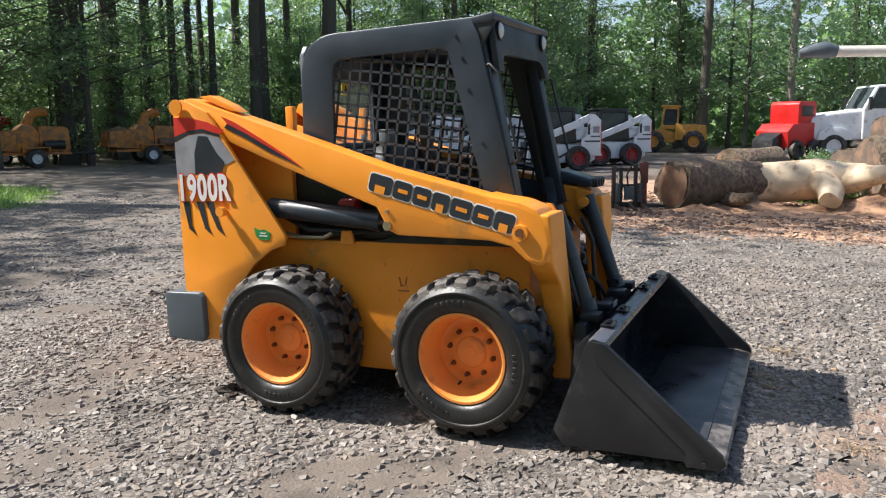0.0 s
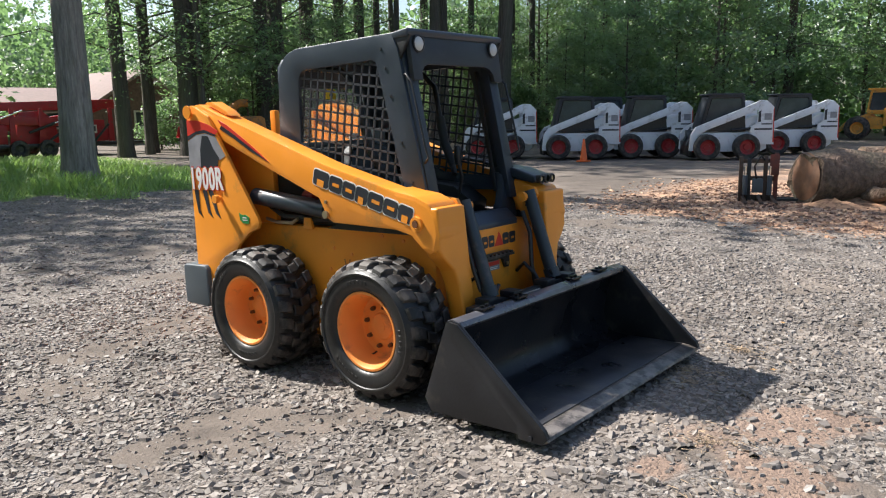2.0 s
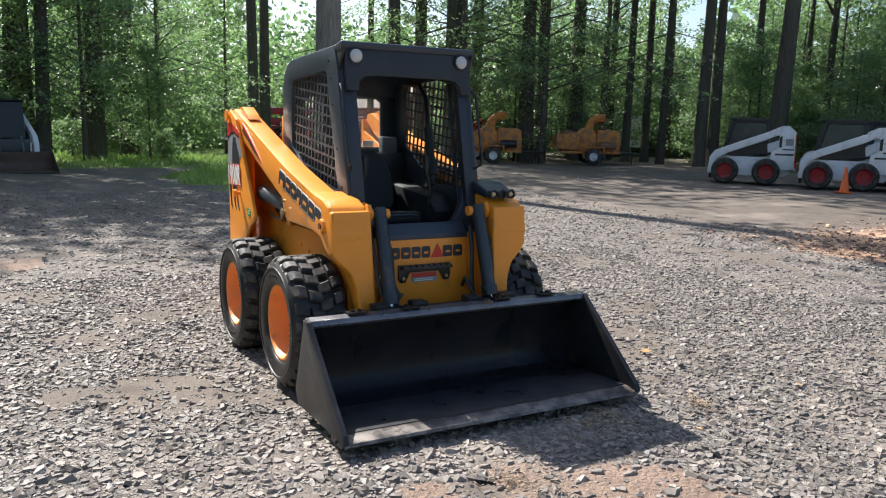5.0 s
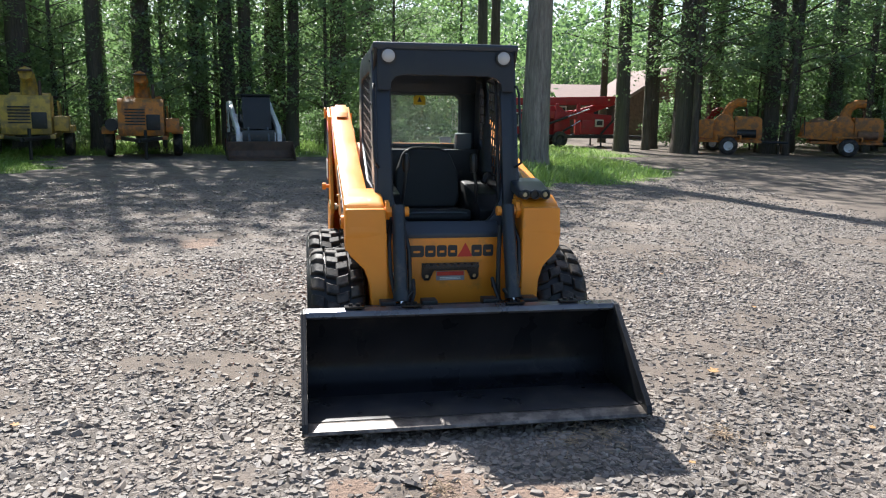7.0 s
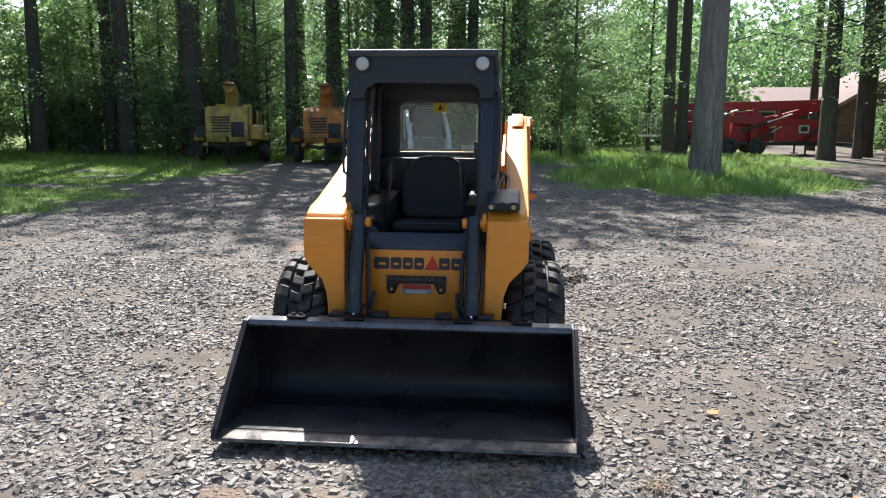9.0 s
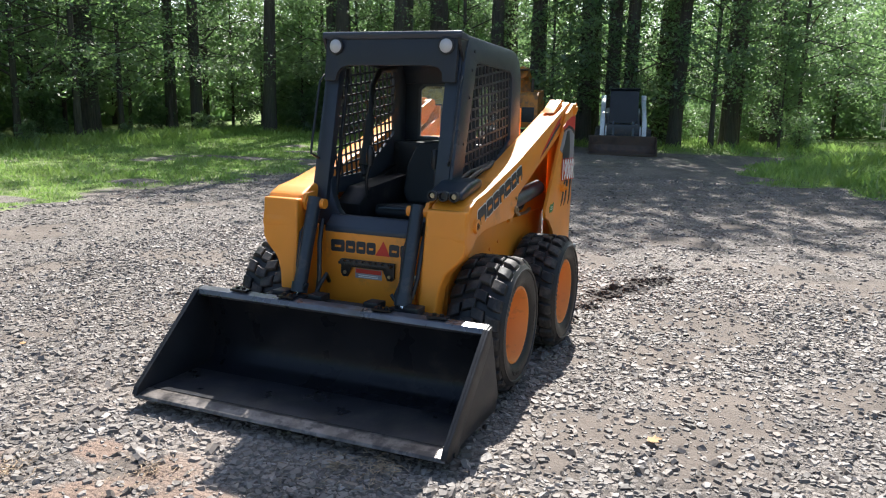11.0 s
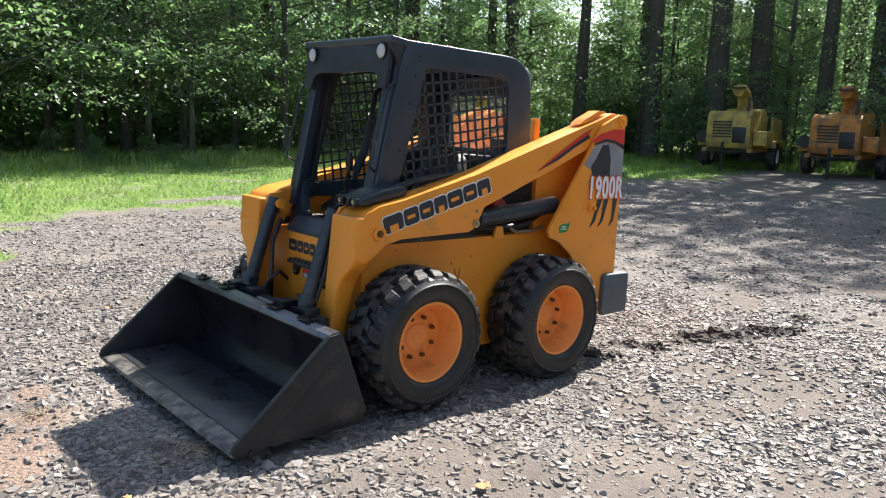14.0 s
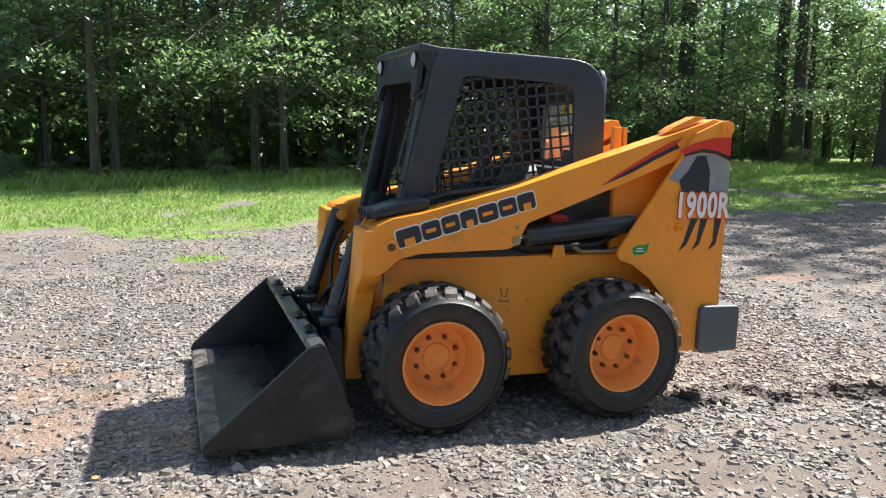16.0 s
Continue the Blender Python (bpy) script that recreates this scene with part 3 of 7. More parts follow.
    part("hydraulic_line", tube([(-0.60, s * 0.53, 0.965), (-0.50, s * 0.53, 0.945), (-0.34, s * 0.53, 0.945), (-0.28, s * 0.53, 0.975)], 0.012, 8), STEEL, loader)
    part("hydraulic_hose", tube([(-0.62, s * 0.50, 1.06), (-0.45, s * 0.51, 0.985), (-0.20, s * 0.50, 0.975), (0.1, s * 0.49, 0.985)], 0.016, 8), BLACK, loader, "black rubber hydraulic hose")
    part("side_screen", prism([(-0.565, 0.93), (0.25, 0.93), (0.25, 1.10), (-0.565, 1.34)], *yy(0.40, 0.445), bevel=0.006), BLACK, loader, "black engine side screen")
    part("red_filter", lathe([(0, -0.06), (0.035, -0.06), (0.045, -0.045), (0.045, 0.05), (0.03, 0.06), (0, 0.06)], (-0.19, s * 0.475, 1.12), "x", 18), REDPAINT, loader, "red filter canister")
    # black strip added in the gap under the arm, standing in for its shade
    part("gap_shade_strip", prism([(-0.10, 0.90), (0.83, 0.90), (0.80, 0.965), (0.10, 0.965)], *yy(0.475, 0.497), bevel=0.003), BLACK, loader)
    for bx, bz in ((0.02, 0.80), (0.18, 0.77), (0.45, 0.90), (0.72, 0.90), (0.10, 0.60), (-0.02, 0.66), (0.15, 0.68), (0.62, 0.88)):
        part("panel_bolt", lathe([(0, 0), (0.011, 0), (0.011, 0.008), (0, 0.008)], (bx, 0.5 if s > 0 else -0.508, bz), seg=8), RIM, loader)
    part("tie_down_bracket", prism([(-0.24, 0.91), (-0.15, 0.91), (-0.165, 0.985), (-0.225, 0.985)], *yy(0.505, 0.525), bevel=0.003), ORANGE, loader)
    # lifting-point pictogram on the body side
    part("pictogram", join(decal([(0.10, 0.655), (0.17, 0.655), (0.17, 0.662), (0.10, 0.662)], s, 0.5005), decal([(0.118, 0.69), (0.126, 0.69), (0.116, 0.735), (0.107, 0.735)], s, 0.5005, 0.002), decal([(0.144, 0.69), (0.152, 0.69), (0.163, 0.735), (0.154, 0.735)], s, 0.5005, 0.002), decal([(0.116, 0.682), (0.154, 0.682), (0.154, 0.690), (0.116, 0.690)], s, 0.5005, 0.002)), MARK, loader)

    wt = part("counterweight", prism([(-1.375, 0.335), (-1.115, 0.325), (-1.085, 0.36), (-1.085, 0.60), (-1.11, 0.625), (-1.36, 0.62), (-1.375, 0.60)], *yy(0.48, 0.715), bevel=0.018, seg=3), WEIGHT, loader, "grey cast iron rear counterweight")
    part("light_bracket", box(-0.625, -0.572, *yy(0.385, 0.425), 1.34, 1.685, 0.008), ORANGE, loader, "orange rear lamp bracket")

    # decals: swoosh, plate and lettering blocks
    red = [(-1.222, 1.645), (-1.10, 1.640), (-0.97, 1.608), (-0.86, 1.560)]
    back = [(-0.90, 1.540), (-1.02, 1.575), (-1.12, 1.565), (-1.226, 1.535)]
    part("red_flash", decal(red + back, s, 0.6805), DECAL_RED, tower, "red flash sticker")
    part("black_flash", decal([(-0.90, 1.540), (-1.02, 1.575), (-1.12, 1.565), (-1.226, 1.535), (-1.227, 1.505), (-1.12, 1.545), (-1.02, 1.553), (-0.895, 1.525)], s, 0.6805), DECAL_DARK, tower)
    part("silver_field", decal([(-1.227, 1.500), (-1.12, 1.541), (-1.02, 1.549), (-0.90, 1.522), (-0.80, 1.395), (-0.86, 1.37), (-1.23, 1.295)], s, 0.6805, 0.002), DECAL_GREY, tower, "silver sticker field")
    part("red_flash", decal([(-0.86, 1.598), (-0.72, 1.532), (-0.56, 1.445), (-0.37, 1.345), (-0.46, 1.405), (-0.62, 1.50), (-0.80, 1.600), (-0.90, 1.640)], s, 0.6525), DECAL_RED, arm, "red flash sticker")
    part("black_flash", decal([(-0.88, 1.575), (-0.73, 1.508), (-0.57, 1.425), (-0.37, 1.345), (-0.55, 1.442), (-0.72, 1.530), (-0.86, 1.596)], s, 0.6525), DECAL_DARK, arm)
    # emblem as a plain dark shape
    emblem = [(-1.09, 1.315), (-0.90, 1.315), (-0.875, 1.385), (-0.93, 1.44), (-0.985, 1.53), (-1.05, 1.535), (-1.085, 1.44)]
    part("emblem", decal(emblem, s, 0.683, 0.002), DECAL_DARK, tower, "plain dark emblem shape")
    for lean, x0 in ((0.03, -1.20), (0.05, -1.10), (0.07, -1.03)):
        part("emblem_bar", decal([(x0, 1.16), (x0 + 0.05, 1.16), (x0 + lean + 0.02, 1.02), (x0 + lean + 0.05, 0.965), (x0 + lean, 1.0)], s, 0.6805), DECAL_DARK, tower)
    leaf = [(-0.70, 1.015), (-0.665, 1.0), (-0.63, 1.005), (-0.59, 0.985), (-0.60, 0.945), (-0.66, 0.945), (-0.69, 0.965)]
    gs = part("dealer_sticker", decal(leaf, s, 0.6805), DECAL_GREEN, tower, "green leaf-shaped sticker with unreadable pale bars")
    part("sticker_bar", join(decal([(-0.665, 0.965), (-0.61, 0.965), (-0.61, 0.971), (-0.665, 0.971)], s, 0.684, 0.001), decal([(-0.66, 0.98), (-0.62, 0.98), (-0.62, 0.987), (-0.66, 0.987)], s, 0.684, 0.001)), DECAL_WHITE, gs)
    # seven outlined blocks where the brand stands
    a0, a1 = Vector((0.045, 1.268)), Vector((0.835, 1.046))
    along = (a1 - a0).normalized()
    up = Vector((-along.y, along.x))
    widths = [0.135, 0.105, 0.100, 0.095, 0.115, 0.105, 0.105]
    gap = ((a1 - a0).length - sum(widths)) / 6
    pos = 0.0
    order = widths if s < 0 else widths[::-1]
    for k, wd in enumerate(order):
        c = a0 + along * (pos + wd / 2)
        pos += wd + gap

        def lay(pts, c=c):
            return [tuple(c + along * u + up * v) for u, v in pts]

        outline = part("brand_outline", decal(lay(rounded(wd + 0.014, 0.108, 0.022)), s, 0.6525, 0.002), DECAL_WHITE, arm)
        part("brand_block", decal(lay(rounded(wd, 0.094, 0.018)), s, 0.6548, 0.002), DECAL_DARK, outline)
        slot = [(-wd * 0.22, -0.050), (wd * 0.22, -0.050), (wd * 0.22, -0.008), (-wd * 0.22, -0.008)] if k % 3 == 0 else [(-wd * 0.24, -0.012), (wd * 0.30, -0.012), (wd * 0.30, 0.008), (-wd * 0.24, 0.008)]
        part("brand_slot", decal(lay(slot), s, 0.6572, 0.001), ORANGE, outline)


def lettering(body, size, material, parent, m, name, widen=1.0, extrude=0.001, offset=0.0):
    cu = bpy.data.curves.new("letters", "FONT")
    cu.body, cu.size, cu.extrude, cu.offset = body, size, extrude, offset
    cu.align_x, cu.align_y, cu.space_character = "CENTER", "CENTER", 0.94
    tmp = new("letters", cu)
    bpy.context.view_layer.update()
    me = bpy.data.meshes.new_from_object(tmp.evaluated_get(bpy.context.evaluated_depsgraph_get()))
    bpy.data.objects.remove(tmp)
    me.transform(m @ Matrix.Diagonal((widen, 1, 1, 1)))
    me.materials.clear()
    me.materials.append(material)
    ob = new(name, me)
    ob.parent = parent
    return ob


for s in (1, -1):
    turn = Matrix.Rotation(radians(90), 4, "X") if s < 0 else Matrix.Rotation(radians(180), 4, "Z") @ Matrix.Rotation(radians(90), 4, "X")
    for k, ch in enumerate("1900R"):
        slide = Matrix.Translation((0.0755 * (k - 2) + (0.004 if k == 4 else 0.0), 0, 0))
        at = Matrix.Translation((-1.045, s * 0.6865, 1.232)) @ turn @ slide
        rim_ob = lettering(ch, 0.205, DECAL_RED, loader, at, "model_character_outline", 0.66, 0.001, 0.014)
        at = Matrix.Translation((-1.045, s * 0.6885, 1.232)) @ turn @ slide
        lettering(ch, 0.205, DECAL_WHITE, rim_ob, at, "model_character", 0.66, 0.001, 0.007)

# cab
def corner(out):
    """Points round the cab's rear top corner, set outwards by out."""
    return arc((-0.472 - out, 1.84), (-0.462 - out, 2.05 + out), (-0.24, 2.056 + out))


def arc(p, q, r):
    a, b, c = Vector(p), Vector(q), Vector(r)
    return [tuple((1 - t) ** 2 * a + 2 * t * (1 - t) * b + t * t * c) for t in [k / 9 for k in range(10)]]


SIDE_OUT = [(-0.50, 1.26), (-0.485, 1.60)] + corner(0.0) + [(0.56, 2.065), (0.60, 1.98), (0.785, 1.10), (0.10, 1.10)]
SIDE_IN = [(-0.285, 1.47), (-0.280, 1.60)] + arc((-0.272, 1.84), (-0.267, 1.917), (-0.19, 1.919)) + [(0.39, 1.932), (0.425, 1.915), (0.605, 1.19), (0.16, 1.22)]
ROOF = corner(0.006) + [(0.56, 2.074), (0.675, 2.090), (0.685, 2.075), (0.675, 2.045), (0.56, 2.036)] + corner(-0.03)[::-1]
part("roof", prism(ROOF, -0.456, 0.456, bevel=0.016, seg=3), CABGREY, loader, "charcoal rounded cab roof")
HEAD = [(-0.43, 2.05), (0.43, 2.05), (0.43, 1.80), (0.352, 1.80), (0.345, 1.85), (0.318, 1.880), (0.27, 1.893), (-0.27, 1.893), (-0.318, 1.880), (-0.345, 1.85), (-0.352, 1.80), (-0.43, 1.80)]
part("header", sheared(prism(HEAD, 0.615, 0.648, "x", 0.004), lambda x, y, z: (x + 0.20 * (2.05 - z) if z < 1.95 else x + 0.02, y, z)), HEADER, loader, "dark panel over the cab opening")
part("roof_liner", box(-0.44, 0.60, -0.425, 0.425, 1.985, 2.005, 0.004), HEADER, loader)
part("model_badge", prism([(-0.05, 1.955), (0.05, 1.955), (0.05, 1.985), (-0.05, 1.985)], 0.6685, 0.6705, "x", 0), DECAL_GREY, loader, "small grey badge")
part("visor_cheek", prism([(0.56, 1.93), (0.60, 1.90), (0.69, 2.05), (0.66, 2.06), (0.55, 2.05)], 0.432, 0.450, bevel=0.003), BLACK, loader)
part("visor_cheek", prism([(0.56, 1.93), (0.60, 1.90), (0.69, 2.05), (0.66, 2.06), (0.55, 2.05)], -0.450, -0.432, bevel=0.003), BLACK, loader)
part("rear_wall", ring([(-0.44, 1.26), (0.44, 1.26), (0.44, 1.96), (0.40, 2.01), (-0.40, 2.01), (-0.44, 1.96)],
                       [(-0.31, 1.45), (0.31, 1.45), (0.31, 1.80), (0.27, 1.835), (-0.27, 1.835), (-0.31, 1.80)], -0.492, -0.462, "x"), CABGREY, loader)
rearglass = part("rear_window", prism([(-0.318, 1.443), (0.318, 1.443), (0.318, 1.80), (0.275, 1.842), (-0.275, 1.842), (-0.318, 1.80)], -0.480, -0.474, "x", 0), GLASS, loader, "clear rear cab window")
rearglass.visible_shadow = False
part("window_seal", ring([(-0.322, 1.438), (0.322, 1.438), (0.322, 1.805), (0.278, 1.846), (-0.278, 1.846), (-0.322, 1.805)],
                         [(-0.30, 1.462), (0.30, 1.462), (0.30, 1.796), (0.264, 1.824), (-0.264, 1.824), (-0.30, 1.796)], -0.462, -0.452, "x", 0.003), WEIGHT, rearglass)
wl = part("warning_label", prism([(-0.045, 1.755), (0.045, 1.755), (0.045, 1.815), (0.0, 1.835), (-0.045, 1.815)], -0.4735, -0.470, "x", 0), DECAL_YELLOW, rearglass, "yellow warning sticker")
part("label_mark", prism([(-0.018, 1.775), (0.018, 1.775), (0.0, 1.815)], -0.4695, -0.4685, "x", 0), DECAL_DARK, wl)
part("window_label", prism([(0.16, 1.465), (0.25, 1.465), (0.25, 1.51), (0.16, 1.51)], -0.4735, -0.471, "x", 0), DECAL_WHITE, rearglass)


def wire_guard(y):
    """Square wire mesh that fills the side opening."""
    poly = [Vector(p) for p in SIDE_IN]
    cuts = []
    for lean, step in ((radians(-8), 0.062), (radians(81), 0.064)):
        d = Vector((math.cos(lean), math.sin(lean)))
        n = Vector((-d.y, d.x))
        lo, hi = min(p.dot(n) for p in poly), max(p.dot(n) for p in poly)
        k = lo + step * 0.5
        while k < hi:
            hits = []
            for a, b in zip(poly, poly[1:] + poly[:1]):
                da, db = a.dot(n) - k, b.dot(n) - k
                if da * db < 0:
                    hits.append(a.lerp(b, da / (da - db)).dot(d))
            hits.sort()
            for u0, u1 in zip(hits[::2], hits[1::2]):
                cuts.append((n * k + d * u0, n * k + d * u1, n))
            k += step
    out = []
    for a, b, n in cuts:
        bm = bmesh.new()
        v = []
        for p in (a, b):
            for q, w in ((1, 1), (-1, 1), (-1, -1), (1, -1)):
                pp = p + n * q * 0.0062
                v.append(bm.verts.new((pp.x, y + w * 0.0045, pp.y)))
        for i in range(4):
            bm.faces.new((v[i], v[(i + 1) % 4], v[4 + (i + 1) % 4], v[4 + i]))
        out.append(bm)
    return out


for s in (1, -1):
    y0, y1 = (0.432, 0.458) if s > 0 else (-0.458, -0.432)
    panel = part("cab_side", ring(SIDE_OUT, SIDE_IN, y0, y1, "y", 0.005), CABGREY, loader, "charcoal cab side panel")
    for bm in wire_guard(s * 0.440):
        part("guard_wire", bm, WIRE, panel)
    for bx, bz in ((0.47, 1.99), (0.50, 1.88), (0.53, 1.72), (0.60, 1.45), (0.67, 1.22)):
        part("bolt", lathe([(0, 0), (0.009, 0), (0.009, 0.006), (0, 0.006)], (bx, 0.458 if s > 0 else -0.464, bz), seg=8), WIRE, panel)
    a, b = (0.350, 0.440) if s > 0 else (-0.440, -0.350)
    part("front_pillar", prism([(0.555, 2.02), (0.615, 2.02), (0.80, 1.06), (0.735, 1.06)], a, b, bevel=0.012), PILLAR, loader, "dark slate front cab pillar")
    GUSSET = [(0.438, 0.93), (0.438, 1.22), (0.350, 1.22), (0.335, 1.12), (0.29, 1.03), (0.22, 0.965), (0.18, 0.93)]
    part("lower_pillar", sheared(prism(GUSSET if s > 0 else mirror(GUSSET), 0.70, 0.76, "x", 0.008), lambda x, y, z: (x + (1.08 - z) * 0.19, y, z)), PILLAR, loader)
    part("inner_frame", prism([(0.54, 1.88), (0.56, 1.88), (0.70, 1.10), (0.67, 1.10)], *((0.335, 0.355) if s > 0 else (-0.355, -0.335)), bevel=0.006), BLACK, loader)
    rb = [(-0.22, s * 0.40, 1.93), (0.05, s * 0.385, 1.90), (0.17, s * 0.375, 1.80), (0.21, s * 0.37, 1.60), (0.25, s * 0.365, 1.42), (0.33, s * 0.35, 1.27), (0.36, s * 0.32, 1.21)]
    bar = part("restraint_arm", tube(rb, 0.019, 10), BLACK, loader, "bent black restraint bar arm")
    part("pad", tube(rb[3:6], 0.032, 10), SEAT, bar)
    hb = [(0.60, s * 0.43, 1.83), (0.655, s * 0.455, 1.835), (0.70, s * 0.46, 1.79), (0.79, s * 0.46, 1.40), (0.80, s * 0.455, 1.36), (0.75, s * 0.43, 1.33)]
    part("grab_handle", tube(hb, 0.0075, 10), BLACK, loader, "bent tube grab handle")
    lamp = part("work_lamp", lathe([(0, 0.0), (0.047, 0.0), (0.050, 0.018), (0.044, 0.020), (0.040, 0.016)], (0.668, s * 0.362, 2.005), "x", 24), BLACK, loader, "round cab work lamp")
    part("lens", lathe([(0.042, 0.013), (0.030, 0.024), (0.012, 0.029), (0, 0.030)], (0.668, s * 0.362, 2.005), "x", 24), LENS, lamp, "frosted pale lens")
    part("armrest_console", prism([(-0.15, 0.90), (0.52, 0.90), (0.56, 1.04), (0.40, 1.14), (-0.15, 1.20)], *((0.25, 0.425) if s > 0 else (-0.425, -0.25)), bevel=0.02), BLACK, loader)
    lv = part("control_lever", tube([(0.45, s * 0.25, 1.08), (0.49, s * 0.24, 1.20), (0.47, s * 0.225, 1.31)], 0.011, 8), BLACK, loader, "black control lever")
    part("grip", lathe([(0, 1.28), (0.020, 1.285), (0.026, 1.33), (0.024, 1.38), (0.016, 1.405), (0, 1.41)], (0.47, s * 0.225, 0), "z", 12), BLACK, lv)
part("cab_sill", prism([(0.60, 0.90), (0.875, 0.90), (0.875, 0.935), (0.80, 1.00), (0.62, 0.98)], -0.31, 0.31, bevel=0.012), CABGREY, loader)
part("cab_floor", box(-0.45, 0.75, -0.43, 0.43, 0.86, 0.93, 0.006), BLACK, loader)
part("bulkhead", box(-0.46, -0.28, -0.43, 0.43, 0.93, 1.42, 0.01), BLACK, loader)
seat = part("seat_cushion", prism([(-0.12, 0.93), (0.34, 0.93), (0.40, 0.97), (0.38, 1.03), (-0.10, 1.00)], -0.235, 0.235, bevel=0.03, seg=4), SEAT, loader, "black vinyl seat cushion")
bk = prism([(-0.20, 1.0), (0.20, 1.0), (0.235, 1.08), (0.225, 1.26), (0.17, 1.40), (0.10, 1.44), (-0.10, 1.44), (-0.17, 1.40), (-0.225, 1.26), (-0.235, 1.08)], -0.16, -0.05, "x", 0.03, 4)
part("seat_back", sheared(bk, lambda x, y, z: (x - (z - 1.0) * 0.16 + 0.02 * (y / 0.2) ** 2, y, z)), SEAT, loader, "black vinyl seat back")
part("seat_piping", tube([(0.385, -0.20, 1.005), (0.40, -0.15, 1.012), (0.40, 0.15, 1.012), (0.385, 0.20, 1.005)], 0.006, 6), WEIGHT, seat)
part("cab_display", box(-0.40, -0.32, 0.26, 0.38, 1.42, 1.54, 0.01), WEIGHT, loader)
part("rear_screen", box(-0.46, -0.43, -0.42, 0.42, 1.28, 1.43, 0.006), BLACK, loader)

# front plate with its lettering blocks and step
front = part("front_panel", box(0.855, 0.880, -0.30, 0.30, 0.44, 0.905, 0.008), ORANGE, loader, "orange front cover plate")
pos = -0.262
for k, wd in enumerate([0.094, 0.066, 0.062, 0.060, 0.076, 0.066, 0.066]):
    c = pos + wd / 2
    pos += wd + 0.0065
    if k == 4:
        part("brand_mark", prism([(c - 0.045, 0.788), (c + 0.05, 0.788), (c + 0.02, 0.85), (c + 0.005, 0.875), (c - 0.012, 0.84)], 0.8803, 0.883, "x", 0), DECAL_RED, front, "plain red mark")
    else:
        part("brand_block", prism([(c + u, 0.825 + v) for u, v in rounded(wd, 0.072, 0.012)], 0.8803, 0.882, "x", 0), DECAL_DARK, front)
        part("brand_slot", prism([(c - wd * 0.2, 0.815), (c + wd * 0.25, 0.815), (c + wd * 0.25, 0.828), (c - wd * 0.2, 0.828)], 0.8823, 0.8835, "x", 0), ORANGE, front)
STEP_SHAPE = [(-0.182, 0.752), (0.172, 0.752), (0.172, 0.668), (0.158, 0.646), (0.128, 0.646), (0.098, 0.706), (-0.108, 0.706), (-0.138, 0.646), (-0.168, 0.646), (-0.182, 0.668)]
step = part("step", prism(STEP_SHAPE, 0.8805, 0.900, "x", 0.003), BLACK, loader, "black step bracket with a toothed tread")
part("step_tread", prism([(-0.175, 0.728), (0.165, 0.728), (0.165, 0.744), (-0.175, 0.744)], 0.898, 0.945, "x", 0.003), BLACK, step)
for k in range(8):
    part("tread_tooth", box(0.925, 0.945, -0.165 + 0.042 * k, -0.142 + 0.042 * k, 0.742, 0.756, 0.002), BLACK, step)
for y in (-0.153, 0.143):
    part("step_bolt", lathe([(0, 0.008), (0.010, 0.008), (0.012, 0.0), (0, 0)], (0.900, y, 0.672), "x", 8), STEEL, step)
tag = part("front_label", prism([(-0.092, 0.642), (0.085, 0.642), (0.085, 0.700), (-0.092, 0.700)], 0.8803, 0.8825, "x", 0), DECAL_GREY, loader, "small red and pale label with unreadable bars")
part("red_band", prism([(-0.088, 0.672), (0.081, 0.672), (0.081, 0.697), (-0.088, 0.697)], 0.8827, 0.884, "x", 0), DECAL_RED, tag)
for z in (0.648, 0.658):
    part("label_bar", prism([(-0.07, z), (0.06, z), (0.06, z + 0.005), (-0.07, z + 0.005)], 0.8827, 0.884, "x", 0), DECAL_WHITE, tag)

# auxiliary coupler block on the left arm
aux = part("coupler_block", prism([(0.64, 1.205), (0.93, 1.150), (0.965, 1.160), (0.955, 1.195), (0.80, 1.245), (0.68, 1.262), (0.63, 1.25)], 0.40, 0.60, bevel=0.018, seg=3), CYLINDER, loader, "slate hydraulic coupler block with three ports")
for k in range(3):
    port = part("coupler_port", lathe([(0, -0.01), (0.028, -0.01), (0.030, 0.028), (0.021, 0.032), (0.019, 0.010), (0, 0.008)], (0.958, 0.435 + 0.064 * k, 1.176), "x", 18), BLACK, aux)
    part("dust_cap", lathe([(0.016, 0.012), (0.014, 0.024), (0, 0.026)], (0.958, 0.435 + 0.064 * k, 1.176), "x", 14), STEEL, port) if k != 1 else None
for k in range(2):
    part("hydraulic_hose", tube([(0.66, 0.46 + 0.05 * k, 1.235), (0.50, 0.47 + 0.05 * k, 1.285), (0.30, 0.49 + 0.03 * k, 1.310), (0.10, 0.48, 1.330)], 0.013, 8), BLACK, loader, "black rubber hydraulic hose")

